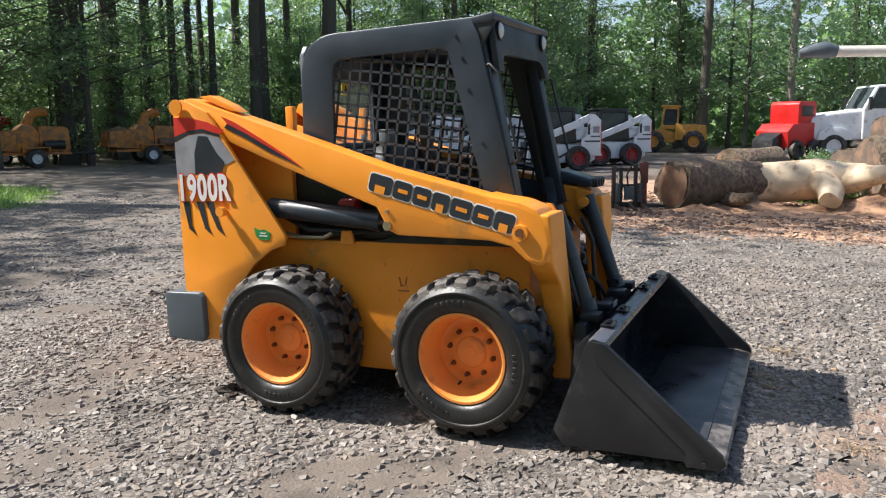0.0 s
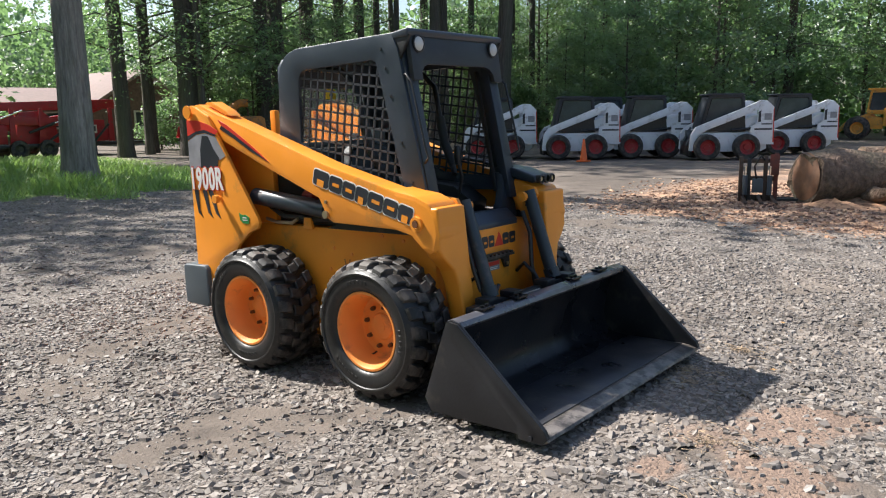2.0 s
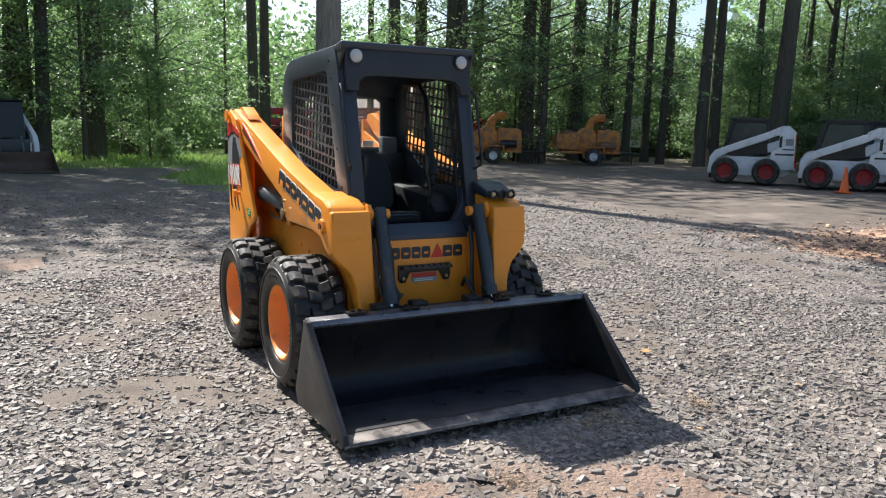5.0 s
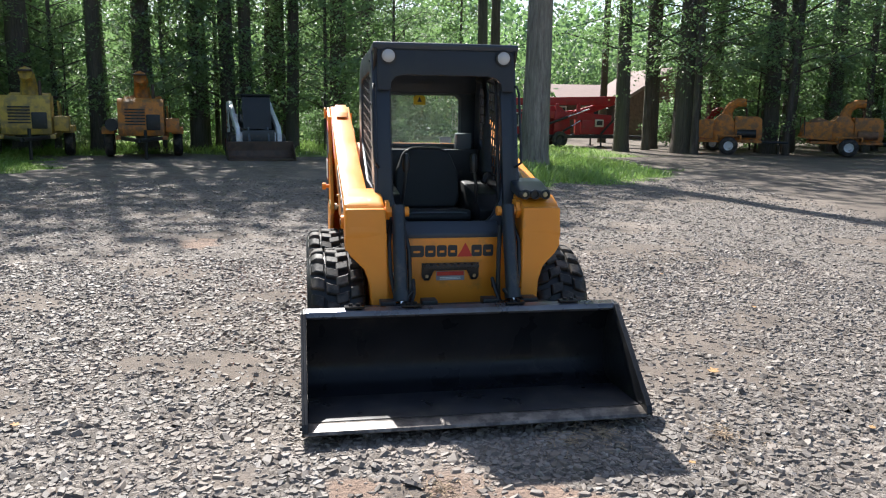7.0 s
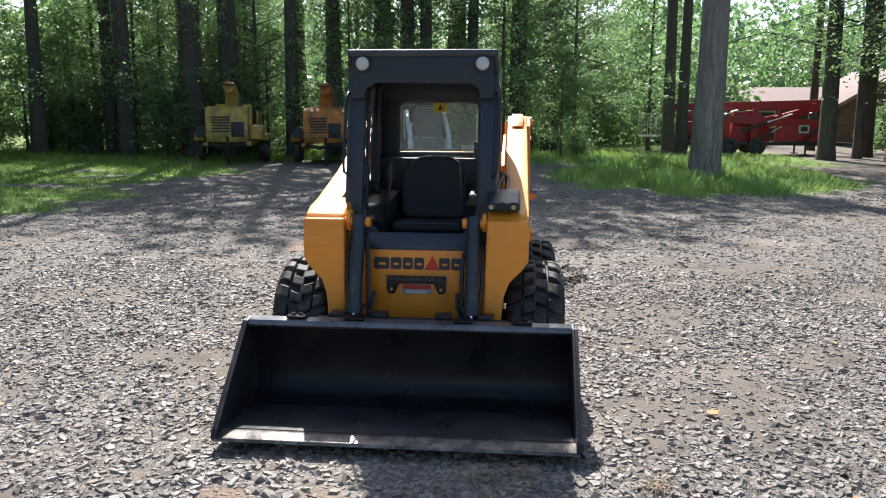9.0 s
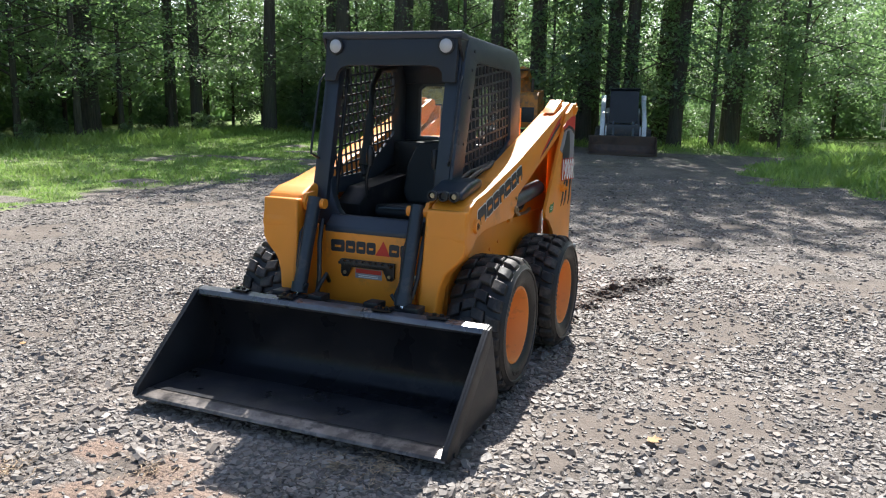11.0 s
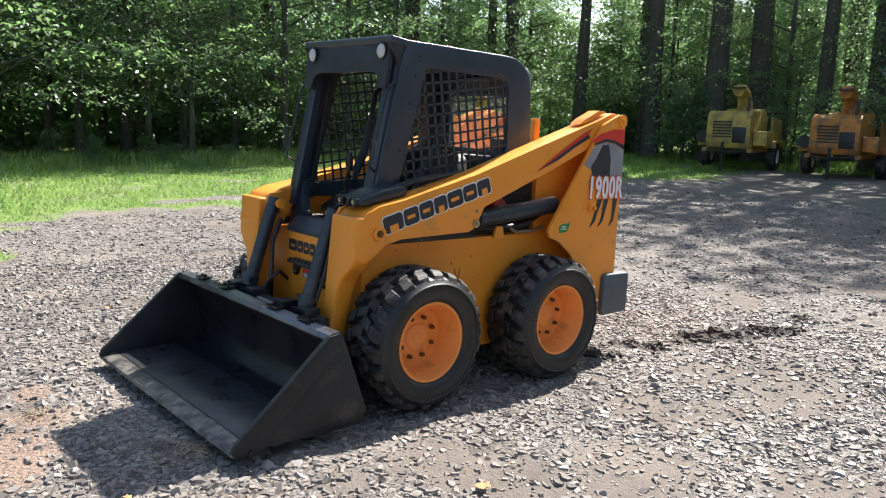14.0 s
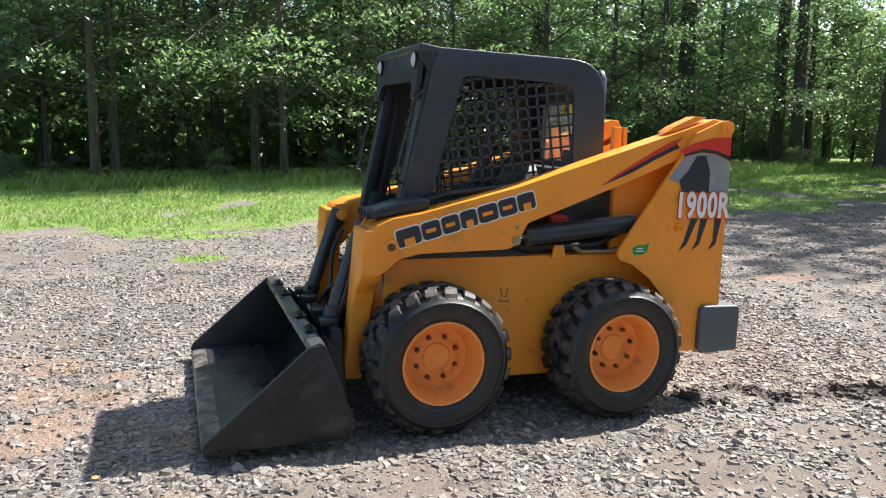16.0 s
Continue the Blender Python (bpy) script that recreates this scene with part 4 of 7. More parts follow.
# tilt cylinders and quick attach
for s in (1, -1):
    tc = part("tilt_cylinder", join(tube([(0.945, s * 0.335, 1.110), (1.110, s * 0.335, 0.585)], 0.040, 18), tube([(1.098, s * 0.335, 0.625), (1.116, s * 0.335, 0.568)], 0.049, 18)), CYLINDER, loader, "slate grey bucket tilt cylinder")
    part("rod", tube([(1.105, s * 0.335, 0.60), (1.135, s * 0.335, 0.47)], 0.022, 12), CHROME, tc)
    part("top_pin", tube([(0.935, s * 0.27, 1.075), (0.935, s * 0.43, 1.075)], 0.030, 14), ORANGE, tc)
    part("cylinder_ear", prism([(0.86, 1.02), (0.95, 1.03), (0.98, 1.08), (0.95, 1.13), (0.86, 1.14)], *((0.385, 0.41) if s > 0 else (-0.41, -0.385)), bevel=0.004), ORANGE, loader)
    part("tilt_hose", tube([(0.92, s * 0.30, 0.98), (0.99, s * 0.275, 0.85), (1.0, s * 0.27, 0.65), (1.04, s * 0.27, 0.45)], 0.014, 8), BLACK, loader, "black rubber hydraulic hose")
    part("tilt_hose", tube([(0.90, s * 0.375, 1.02), (1.00, s * 0.395, 0.90), (1.045, s * 0.39, 0.72), (1.075, s * 0.37, 0.60)], 0.012, 8), BLACK, loader, "black rubber hydraulic hose")
    part("tilt_hose", tube([(0.885, s * 0.27, 0.60), (0.96, s * 0.245, 0.66), (1.03, s * 0.25, 0.60), (1.07, s * 0.285, 0.50)], 0.012, 8), BLACK, loader, "black rubber hydraulic hose")
    part("hose_fitting", tube([(1.055, s * 0.335, 0.70), (1.035, s * 0.375, 0.72)], 0.016, 8), STEEL, tc)
    part("attach_lever", join(box(1.10, 1.16, s * 0.335 - 0.07, s * 0.335 + 0.07, 0.50, 0.56, 0.01), tube([(1.13, s * 0.335, 0.55), (1.13, s * 0.27, 0.63)], 0.010, 8)), BLACK, loader)
attach = part("quick_attach", prism([(1.055, 0.14), (1.115, 0.12), (1.165, 0.48), (1.15, 0.55), (1.10, 0.55)], -0.55, 0.55, bevel=0.008), BLACK, loader, "black quick attach plate")
part("data_plate", prism([(-0.13, 0.515), (0.10, 0.515), (0.10, 0.545), (-0.13, 0.545)], 1.166, 1.170, "x", 0), FASCIA, attach, "pale data plate")
for y in (-0.42, -0.18, 0.18, 0.42):
    part("attach_hook", box(1.10, 1.20, y - 0.045, y + 0.045, 0.545, 0.585, 0.006), BLACK, attach)

# bucket
SHEET_IN = [(1.745, 0.090), (1.37, 0.088), (1.26, 0.104), (1.20, 0.150), (1.180, 0.24), (1.205, 0.39), (1.262, 0.545)]
SHEET_OUT = [(1.246, 0.552), (1.188, 0.395), (1.163, 0.24), (1.185, 0.140), (1.252, 0.089), (1.37, 0.072), (1.745, 0.074)]
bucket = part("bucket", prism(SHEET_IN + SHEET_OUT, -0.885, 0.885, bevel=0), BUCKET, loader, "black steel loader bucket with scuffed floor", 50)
part("floor_plate", prism([(1.36, 0.0925), (1.738, 0.0950), (1.738, 0.0985), (1.36, 0.0960)], -0.880, 0.880, bevel=0.001), FLOORSTEEL, bucket, "dusty scuffed steel floor")
part("top_rail", prism([(1.250, 0.535), (1.325, 0.526), (1.336, 0.540), (1.326, 0.566), (1.27, 0.577), (1.252, 0.570)], -0.890, 0.890, bevel=0.004), RAIL, bucket, "shiny worn top rail")
part("cutting_edge", prism([(1.735, 0.056), (1.82, 0.054), (1.838, 0.064), (1.828, 0.078), (1.76, 0.094), (1.735, 0.094)], -0.905, 0.905, bevel=0.002), EDGE, bucket, "bare worn steel cutting edge")
SIDE = [(1.088, 0.142), (1.130, 0.070), (1.665, 0.068), (1.68, 0.050), (1.812, 0.050), (1.840, 0.080), (1.822, 0.118), (1.332, 0.562), (1.275, 0.578), (1.248, 0.560)]
for s in (1, -1):
    a, b = (0.886, 0.902) if s > 0 else (-0.902, -0.886)
    sp = part("side_plate", prism(SIDE, a, b, bevel=0.003), BUCKET_OUT, bucket, "worn dark steel bucket side")
    a, b = (0.902, 0.916) if s > 0 else (-0.916, -0.902)
    part("side_cutter", prism([(1.840, 0.080), (1.812, 0.050), (1.675, 0.052), (1.675, 0.115), (1.292, 0.47), (1.276, 0.570), (1.330, 0.562), (1.824, 0.118)], a, b, bevel=0.003), BUCKET_OUT, sp)
    part("corner_bolt", join(*[lathe([(0, 0), (0.012, 0), (0.012, 0.01), (0, 0.01)], (bx, 0.916 if s > 0 else -0.926, bz), seg=8) for bx, bz in ((1.75, 0.072),)]), BUCKET_OUT, sp)
for y in (-0.62, -0.30, 0.30, 0.62):
    part("rail_bracket", join(box(1.254, 1.312, y - 0.055, y + 0.055, 0.576, 0.588, 0.003), tube([(1.283, y - 0.02, 0.583), (1.283, y - 0.02, 0.600)], 0.012, 8), tube([(1.283, y + 0.02, 0.583), (1.283, y + 0.02, 0.600)], 0.012, 8)), BUCKET, bucket)
for y in (-0.70, -0.56, 0.56, 0.70):
    part("rear_gusset", prism([(1.10, 0.16), (1.185, 0.14), (1.165, 0.30), (1.21, 0.54), (1.14, 0.48)], y - 0.01, y + 0.01, bevel=0.002), BUCKET_OUT, bucket)


# wheels
INNER_BLOCK = ((-0.010, 0.030, 0.040, 0.030), (0.034, 0.031, 0.042, 0.020), (0.066, 0.030, 0.042, 0.008))
OUTER_BLOCK = ((0.078, 0.030, 0.043, -0.012), (0.112, 0.029, 0.046, -0.024), (0.136, 0.023, 0.045, -0.030), (0.151, 0.008, 0.042, -0.032), (0.158, -0.014, 0.038, -0.032))


def lug_block(side, a, R, profile):
    """One chunky tread block; rows of place across, height, half length and skew."""
    bm = bmesh.new()
    rows = []
    for u, lift, half, skew in profile:
        row = []
        for q in (-1, 1):
            for top in (0, 1):
                r = R - 0.034 + (lift if top else -0.014)
                ang = a + (skew + q * (half if not top else half - 0.010)) / R
                uu = u + (0.004 if not top else 0)
                row.append(bm.verts.new((r * math.cos(ang), side * uu, r * math.sin(ang))))
        rows.append(row)
    for p, q in zip(rows, rows[1:]):
        for i, j in ((0, 1), (1, 3), (3, 2)):
            bm.faces.new((p[i], p[j], q[j], q[i]))
    bm.faces.new((rows[0][0], rows[0][1], rows[0][3], rows[0][2]))
    bm.faces.new((rows[-1][0], rows[-1][2], rows[-1][3], rows[-1][1]))
    bmesh.ops.recalc_face_normals(bm, faces=bm.faces)
    top = [e for e in bm.edges if all(math.hypot(v.co.x, v.co.z) > R - 0.02 for v in e.verts)]
    bmesh.ops.bevel(bm, geom=top, offset=0.006, segments=1, affect="EDGES", clamp_overlap=True)
    return bm


def build_wheel(R=0.405, rim_r=0.222):
    """A wheel about the origin whose outside faces +y."""
    w = thing("wheel", "", "")
    body = [(rim_r - 0.01, 0.132), (rim_r + 0.006, 0.146), (rim_r + 0.014, 0.148), (rim_r + 0.018, 0.156), (rim_r + 0.036, 0.166), (rim_r + 0.060, 0.172), (rim_r + 0.084, 0.173), (rim_r + 0.100, 0.170), (rim_r + 0.104, 0.177), (rim_r + 0.113, 0.178),
            (rim_r + 0.118, 0.170), (R - 0.052, 0.163), (R - 0.040, 0.150), (R - 0.034, 0.12), (R - 0.030, 0.0), (R - 0.034, -0.12), (R - 0.045, -0.150), (R - 0.09, -0.166), (rim_r + 0.03, -0.160), (rim_r - 0.01, -0.135)]
    tyre = part("tyre", lathe(body, seg=64), RUBBER, w, "black rubber tyre with dusty sidewall")
    for a0, count in ((0.5, 7), (2.7, 5), (4.4, 6)):
        for k in range(count):
            a = a0 + 0.105 * k
            bar = moved(box(-0.008, 0.008, 0.1715, 0.1745, rim_r + 0.052, rim_r + 0.074, 0.001, 1), Matrix.Rotation(a, 4, "Y"))
            part("sidewall_bar", bar, RUBBER, tyre)
    n = 22
    blocks = []
    for k in range(n):
        for side, shift in ((1, 0.0), (-1, 0.5)):
            for rows in (INNER_BLOCK, OUTER_BLOCK):
                blocks.append(lug_block(side, 2 * math.pi * (k + shift) / n, R, rows))
    part("tread", join(*blocks), TREAD, w, "worn chunky tread blocks", 30)
    rim = [(rim_r - 0.004, 0.128), (rim_r + 0.010, 0.142), (rim_r + 0.006, 0.150), (rim_r - 0.006, 0.150), (rim_r - 0.014, 0.136), (rim_r - 0.020, 0.108), (rim_r - 0.034, 0.085), (rim_r - 0.040, 0.02),
           (rim_r - 0.048, 0.0), (rim_r - 0.075, -0.006), (0.118, 0.004), (0.100, 0.010), (0.082, 0.012), (0.076, 0.020), (0.070, 0.022), (0, 0.022)]
    part("rim", lathe(rim, seg=48), RIM, w, "orange dished steel rim")
    for k in range(8):
        a = 2 * math.pi * (k + 0.5) / 8
        part("wheel_nut", lathe([(0, 0.030), (0.009, 0.030), (0.012, 0.024), (0.014, 0.0), (0, 0)], (0.118 * math.cos(a), 0.004, 0.118 * math.sin(a)), seg=6), NUT, w)
    part("valve_stem", tube([(0.150, 0.0, 0.095), (0.158, 0.035, 0.10)], 0.007, 8), BLACK, w)
    part("hub_rust", lathe([(0.030, 0.0225), (0.030, 0.0245), (0, 0.0245)], seg=16), RIM, w)
    return w


wheel = build_wheel()
wheel.parent = loader
tagged(wheel, "orange rim with chunky black tyre", "")
AXLES = ((0.612, 0.412), (-0.485, 0.402))
first = True
for s in (1, -1):
    for k, (x, z) in enumerate(AXLES):
        m = Matrix.Translation((x, s * 0.695, z)) @ Matrix.Rotation(radians(180 if s < 0 else 0), 4, "Z") @ Matrix.Rotation(radians(37 * k + 100 * (s < 0)), 4, "Y")
        if first:
            wheel.matrix_basis = m
            first = False
        else:
            copy_thing(wheel, m)
for x, z in AXLES:
    part("axle_tube", tube([(x, -0.56, z), (x, 0.56, z)], 0.09, 18), BLACK, loader)


# ---- parked machines ----
def plain_wheel(parent, x, y, z, r, width, rim_mat, rim_share=0.55):
    """A road or site wheel with its axle along y."""
    w = thing("wheel", "", "")
    w.parent = parent
    h = width / 2
    rr = r * rim_share
    part("tyre", lathe([(rr, h * 0.8), (rr + 0.02, h), (r * 0.86, h), (r * 0.97, h * 0.75), (r, h * 0.3), (r, -h * 0.3), (r * 0.97, -h * 0.75), (r * 0.86, -h), (rr + 0.02, -h), (rr, -h * 0.8)], seg=28), TREAD, w)
    part("rim", lathe([(rr, h * 0.8), (rr * 0.9, h * 0.7), (rr * 0.8, h * 0.2), (rr * 0.45, h * 0.15), (rr * 0.4, h * 0.35), (0, h * 0.35)], seg=24), rim_mat, w)
    part("rim_back", lathe([(rr, -h * 0.8), (rr * 0.9, -h * 0.7), (rr * 0.8, -h * 0.2), (0, -h * 0.2)], seg=20), rim_mat, w)
    w.matrix_basis = Matrix.Translation((x, y, z)) @ Matrix.Rotation(radians(180 if y < 0 else 0), 4, "Z")
    return w


def white_loader(with_bucket):
    """A white loader of the same kind, nose along +x."""
    t = thing("skid_steer_loader", "white skid steer loader with dark cab and red rims", "skid steer loader", group="parked white loaders")
    part("body", prism([(-1.25, 0.35), (-1.1, 0.26), (0.75, 0.26), (0.95, 0.42), (0.95, 0.85), (-1.25, 0.85)], -0.55, 0.55, bevel=0.02), WHITEPAINT, t)
    part("engine_cover", prism([(-1.35, 0.50), (-0.55, 0.50), (-0.55, 1.25), (-1.0, 1.40), (-1.33, 1.35)], -0.55, 0.55, bevel=0.03), WHITEPAINT, t)
    part("tail_lamp_panel", box(-1.37, -1.34, -0.5, 0.5, 0.62, 1.18, 0.01), REDPAINT, t, "red tail panel")
    cab = part("cab", ring([(-0.62, 1.0), (-0.58, 1.92), (-0.48, 2.0), (0.45, 2.0), (0.55, 1.94), (0.78, 0.95)], [(-0.50, 1.2), (-0.48, 1.83), (-0.44, 1.90), (0.38, 1.90), (0.45, 1.86), (0.64, 1.1)], -0.44, 0.44, "y", 0.02), HEADER, t, "black cab frame")
    part("roof", prism([(-0.62, 1.97), (0.58, 1.97), (0.62, 2.01), (0.5, 2.04), (-0.5, 2.04)], -0.47, 0.47, bevel=0.012), HEADER, cab)
    part("cab_glass", prism([(-0.50, 1.18), (-0.48, 1.89), (0.42, 1.89), (0.63, 1.08)], -0.41, 0.41, bevel=0), DARKGLASS, cab, "dark cab glass")
    for s in (1, -1):
        def yy(a, b, s=s):
            return (s * a, s * b) if s > 0 else (s * b, s * a)
        arm = part("lift_arm", prism([(-1.30, 1.62), (-1.18, 1.80), (-0.98, 1.82), (-0.55, 1.62), (0.62, 1.16), (0.95, 1.02), (1.10, 0.80), (1.14, 0.30), (0.97, 0.30), (0.90, 0.78), (0.60, 0.94), (-0.50, 1.36), (-0.78, 1.50)], *yy(0.57, 0.70), bevel=0.012), WHITEPAINT, t)
        tower = part("upright", prism([(-1.40, 0.48), (-0.70, 0.48), (-0.66, 0.80), (-0.70, 1.02), (-0.86, 1.12), (-0.90, 1.52), (-1.02, 1.76), (-1.16, 1.80), (-1.36, 1.62)], *yy(0.70, 0.73), bevel=0.006), WHITEPAINT, t)
        part("dark_slot", decal([(-0.98, 1.16), (-0.90, 1.16), (-0.90, 1.46), (-0.98, 1.52)], s, 0.7305), DECAL_DARK, tower)
        part("badge", decal([(-1.30, 1.22), (-1.08, 1.22), (-1.08, 1.42), (-1.30, 1.42)], s, 0.7305), DECAL_GREY, tower)
        part("brand_bar", decal([(-1.33, 0.92), (-0.80, 0.92), (-0.80, 0.97), (-1.33, 0.97)], s, 0.7305), DECAL_DARK, tower)
        part("brand_bar", decal([(-1.33, 1.08), (-1.00, 1.08), (-1.00, 1.12), (-1.33, 1.12)], s, 0.7305), DECAL_DARK, tower)
        part("red_stripe", decal([(-1.398, 0.55), (-1.36, 0.55), (-1.345, 1.55), (-1.365, 1.60)], s, 0.7305), DECAL_RED, tower)
        part("side_window", decal([(-0.60, 0.88), (0.62, 0.88), (0.55, 1.06), (-0.55, 1.34)], s, 0.5505), BLACK, t)
        part("cylinder", tube([(-0.85, s * 0.62, 0.98), (-0.15, s * 0.62, 0.92)], 0.04, 10), BLACK, t)
        part("tilt_cylinder", tube([(0.85, s * 0.30, 1.0), (1.12, s * 0.30, 0.45)], 0.04, 10), WEIGHT, t)
        for x in (0.62, -0.58):
            plain_wheel(t, x, s * 0.72, 0.405, 0.405, 0.29, REDPAINT, 0.56)
    part("front_plate", box(1.02, 1.10, -0.55, 0.55, 0.14, 0.58, 0.01), BLACK, t)
    part("lower_nose", box(0.90, 0.98, -0.5, 0.5, 0.42, 0.92, 0.02), CYLINDER, t)
    if with_bucket:
        b = part("bucket", prism([(1.86, 0.02), (1.86, 0.04), (1.30, 0.06), (1.18, 0.14), (1.14, 0.30), (1.17, 0.56), (1.12, 0.58), (1.10, 0.30), (1.13, 0.10), (1.25, 0.02)], -1.02, 1.02, bevel=0.004), RUST, t, "rusty dark bucket")
        for y in (-1.02, 1.0):
            part("side_plate", prism([(1.10, 0.30), (1.13, 0.08), (1.25, 0.02), (1.86, 0.02), (1.84, 0.08), (1.20, 0.58), (1.12, 0.58)], y, y + 0.02, bevel=0.004), RUST, b)
    return t


def yaw_at(x, y, deg, z=0.0):
    return pose(x, y, z, 0, 0, deg)


lone = white_loader(True)
tagged(lone, "white skid steer loader with a rusty bucket on gravel")
lone.matrix_basis = yaw_at(-20.9, -2.42, 11)
row = white_loader(False)
row.matrix_basis = yaw_at(-12.3, 18.4, -142)
for x, y, a in ((-9.75, 19.4, -142), (-7.95, 20.95, -142), (-10.2, 22.3, -142), (-5.42, 21.0, -143), (-4.45, 24.7, -143)):
    copy_thing(row, yaw_at(x, y, a))


def chipper(paint, label, name="wood_chipper", tank=False):
    """A towed wood chipper: drawbar along +x, chute above, wheels amidships."""
    t = thing(name, label, "wood chipper")
    part("frame", join(box(-1.5, 1.1, -0.62, -0.50, 0.48, 0.58, 0.01), box(-1.5, 1.1, 0.50, 0.62, 0.48, 0.58, 0.01), box(-1.5, -1.38, -0.6, 0.6, 0.48, 0.58, 0.01)), paint, t)
    part("drawbar", join(tube([(1.0, -0.5, 0.52), (2.1, 0, 0.50)], 0.05, 8), tube([(1.0, 0.5, 0.52), (2.1, 0, 0.50)], 0.05, 8)), BLACK, t)
    part("jack_stand", tube([(1.8, 0.12, 0.02), (1.8, 0.12, 0.75)], 0.04, 8), BLACK, t)
    e = part("engine_hood", prism([(0.05, 0.58), (1.05, 0.58), (1.10, 0.75), (1.05, 1.42), (0.90, 1.52), (0.05, 1.52)], -0.55, 0.55, bevel=0.03), paint, t)
    for k in range(6):
        part("louvre", box(1.075, 1.105, -0.38, 0.10, 0.85 + 0.075 * k, 0.885 + 0.075 * k, 0.004), BLACK, e)
    part("radiator_screen", box(1.06, 1.12, 0.12, 0.46, 0.72, 1.12, 0.03), BLACK, e)
    part("exhaust", tube([(0.5, 0.3, 1.5), (0.5, 0.3, 1.78), (0.42, 0.3, 1.86)], 0.04, 10), RUST, e)
    d = part("drum_housing", prism([(-0.75, 0.58), (0.05, 0.58), (0.05, 1.30), (-0.15, 1.55), (-0.50, 1.60), (-0.75, 1.35)], -0.48, 0.48, bevel=0.03), paint, t)
    chute = [(-0.25, 0, 1.45), (-0.22, 0, 1.70), (-0.10, 0, 1.93), (0.14, 0, 2.06), (0.46, 0, 2.06)]
    part("chute", tube(chute, 0.17, 8, radii=[0.24, 0.20, 0.18, 0.17, 0.16]), paint, t, "curved discharge chute")
    part("deflector", box(0.40, 0.72, -0.17, 0.17, 2.10, 2.14, 0.01), RUST, t)
    part("infeed_tray", join(prism([(-1.85, 0.70), (-0.75, 0.62), (-0.75, 0.66), (-1.85, 0.74)], -0.62, 0.62, bevel=0.004),
                             prism([(-1.85, 0.74), (-0.75, 0.66), (-0.75, 1.40), (-1.70, 1.30)], 0.58, 0.62, bevel=0.004),
                             prism([(-1.85, 0.74), (-0.75, 0.66), (-0.75, 1.40), (-1.70, 1.30)], -0.62, -0.58, bevel=0.004)), paint, t)
    part("feed_bar", tube([(-1.75, -0.66, 0.8), (-1.8, -0.66, 1.5), (-1.8, 0.66, 1.5), (-1.75, 0.66, 0.8)], 0.025, 8), RUST, t)
    part("fuel_tank", tube([(0.15, -0.72, 0.85), (0.85, -0.72, 0.85)], 0.16, 16), BLACK if not tank else CUTWOOD, t)
    part("tool_box", box(0.15, 0.85, 0.58, 0.92, 0.66, 1.02, 0.02), paint, t)
    for s in (1, -1):
        plain_wheel(t, -0.15, s * 0.86, 0.36, 0.36, 0.24, WHITEPAINT, 0.5)
        f = prism([(-0.62, 0.60), (-0.62, 0.78), (0.32, 0.78), (0.32, 0.60), (0.26, 0.60), (0.26, 0.74), (-0.56, 0.74), (-0.56, 0.60)], s * 0.86 - 0.15, s * 0.86 + 0.15, bevel=0.006)
        part("mudguard", f, paint, t)
        part("tail_lamp", box(-1.53, -1.49, s * 0.5 - 0.07, s * 0.5 + 0.07, 0.62, 0.72, 0.01), REDPAINT, t)
    if tank:
        part("water_tank", tube([(-1.5, 0, 1.0), (-1.2, 0, 1.0), (-0.9, 0, 1.0)], 0.5, 20, radii=[0.42, 0.52, 0.42]), CUTWOOD, t, "faded round tank")
    return t


c1 = chipper(CHIPORANGE, "orange towed wood chipper with curved chute on gravel")
c1.matrix_basis = yaw_at(-21.6, -5.98, 8) @ Matrix.Scale(1.22, 4)
c2 = chipper(CHIPORANGE, "orange towed wood chipper standing among tree trunks")
c2.matrix_basis = yaw_at(-24.0, 16.3, 62)
c3 = chipper(CHIPORANGE, "orange wood chipper with a faded round tank", tank=True)
c3.matrix_basis = yaw_at(-22.75, 20.7, 62)
c4 = chipper(YELLOW, "yellow chipper with a louvred engine panel at the wood edge")
c4.matrix_basis = yaw_at(-21.5, -9.35, 12) @ Matrix.Scale(1.25, 4)
c5 = chipper(REDPAINT, "red towed chipper half hidden by trunks")
c5.matrix_basis = yaw_at(-27.2, 17.3, 66) @ Matrix.Scale(0.85, 4)


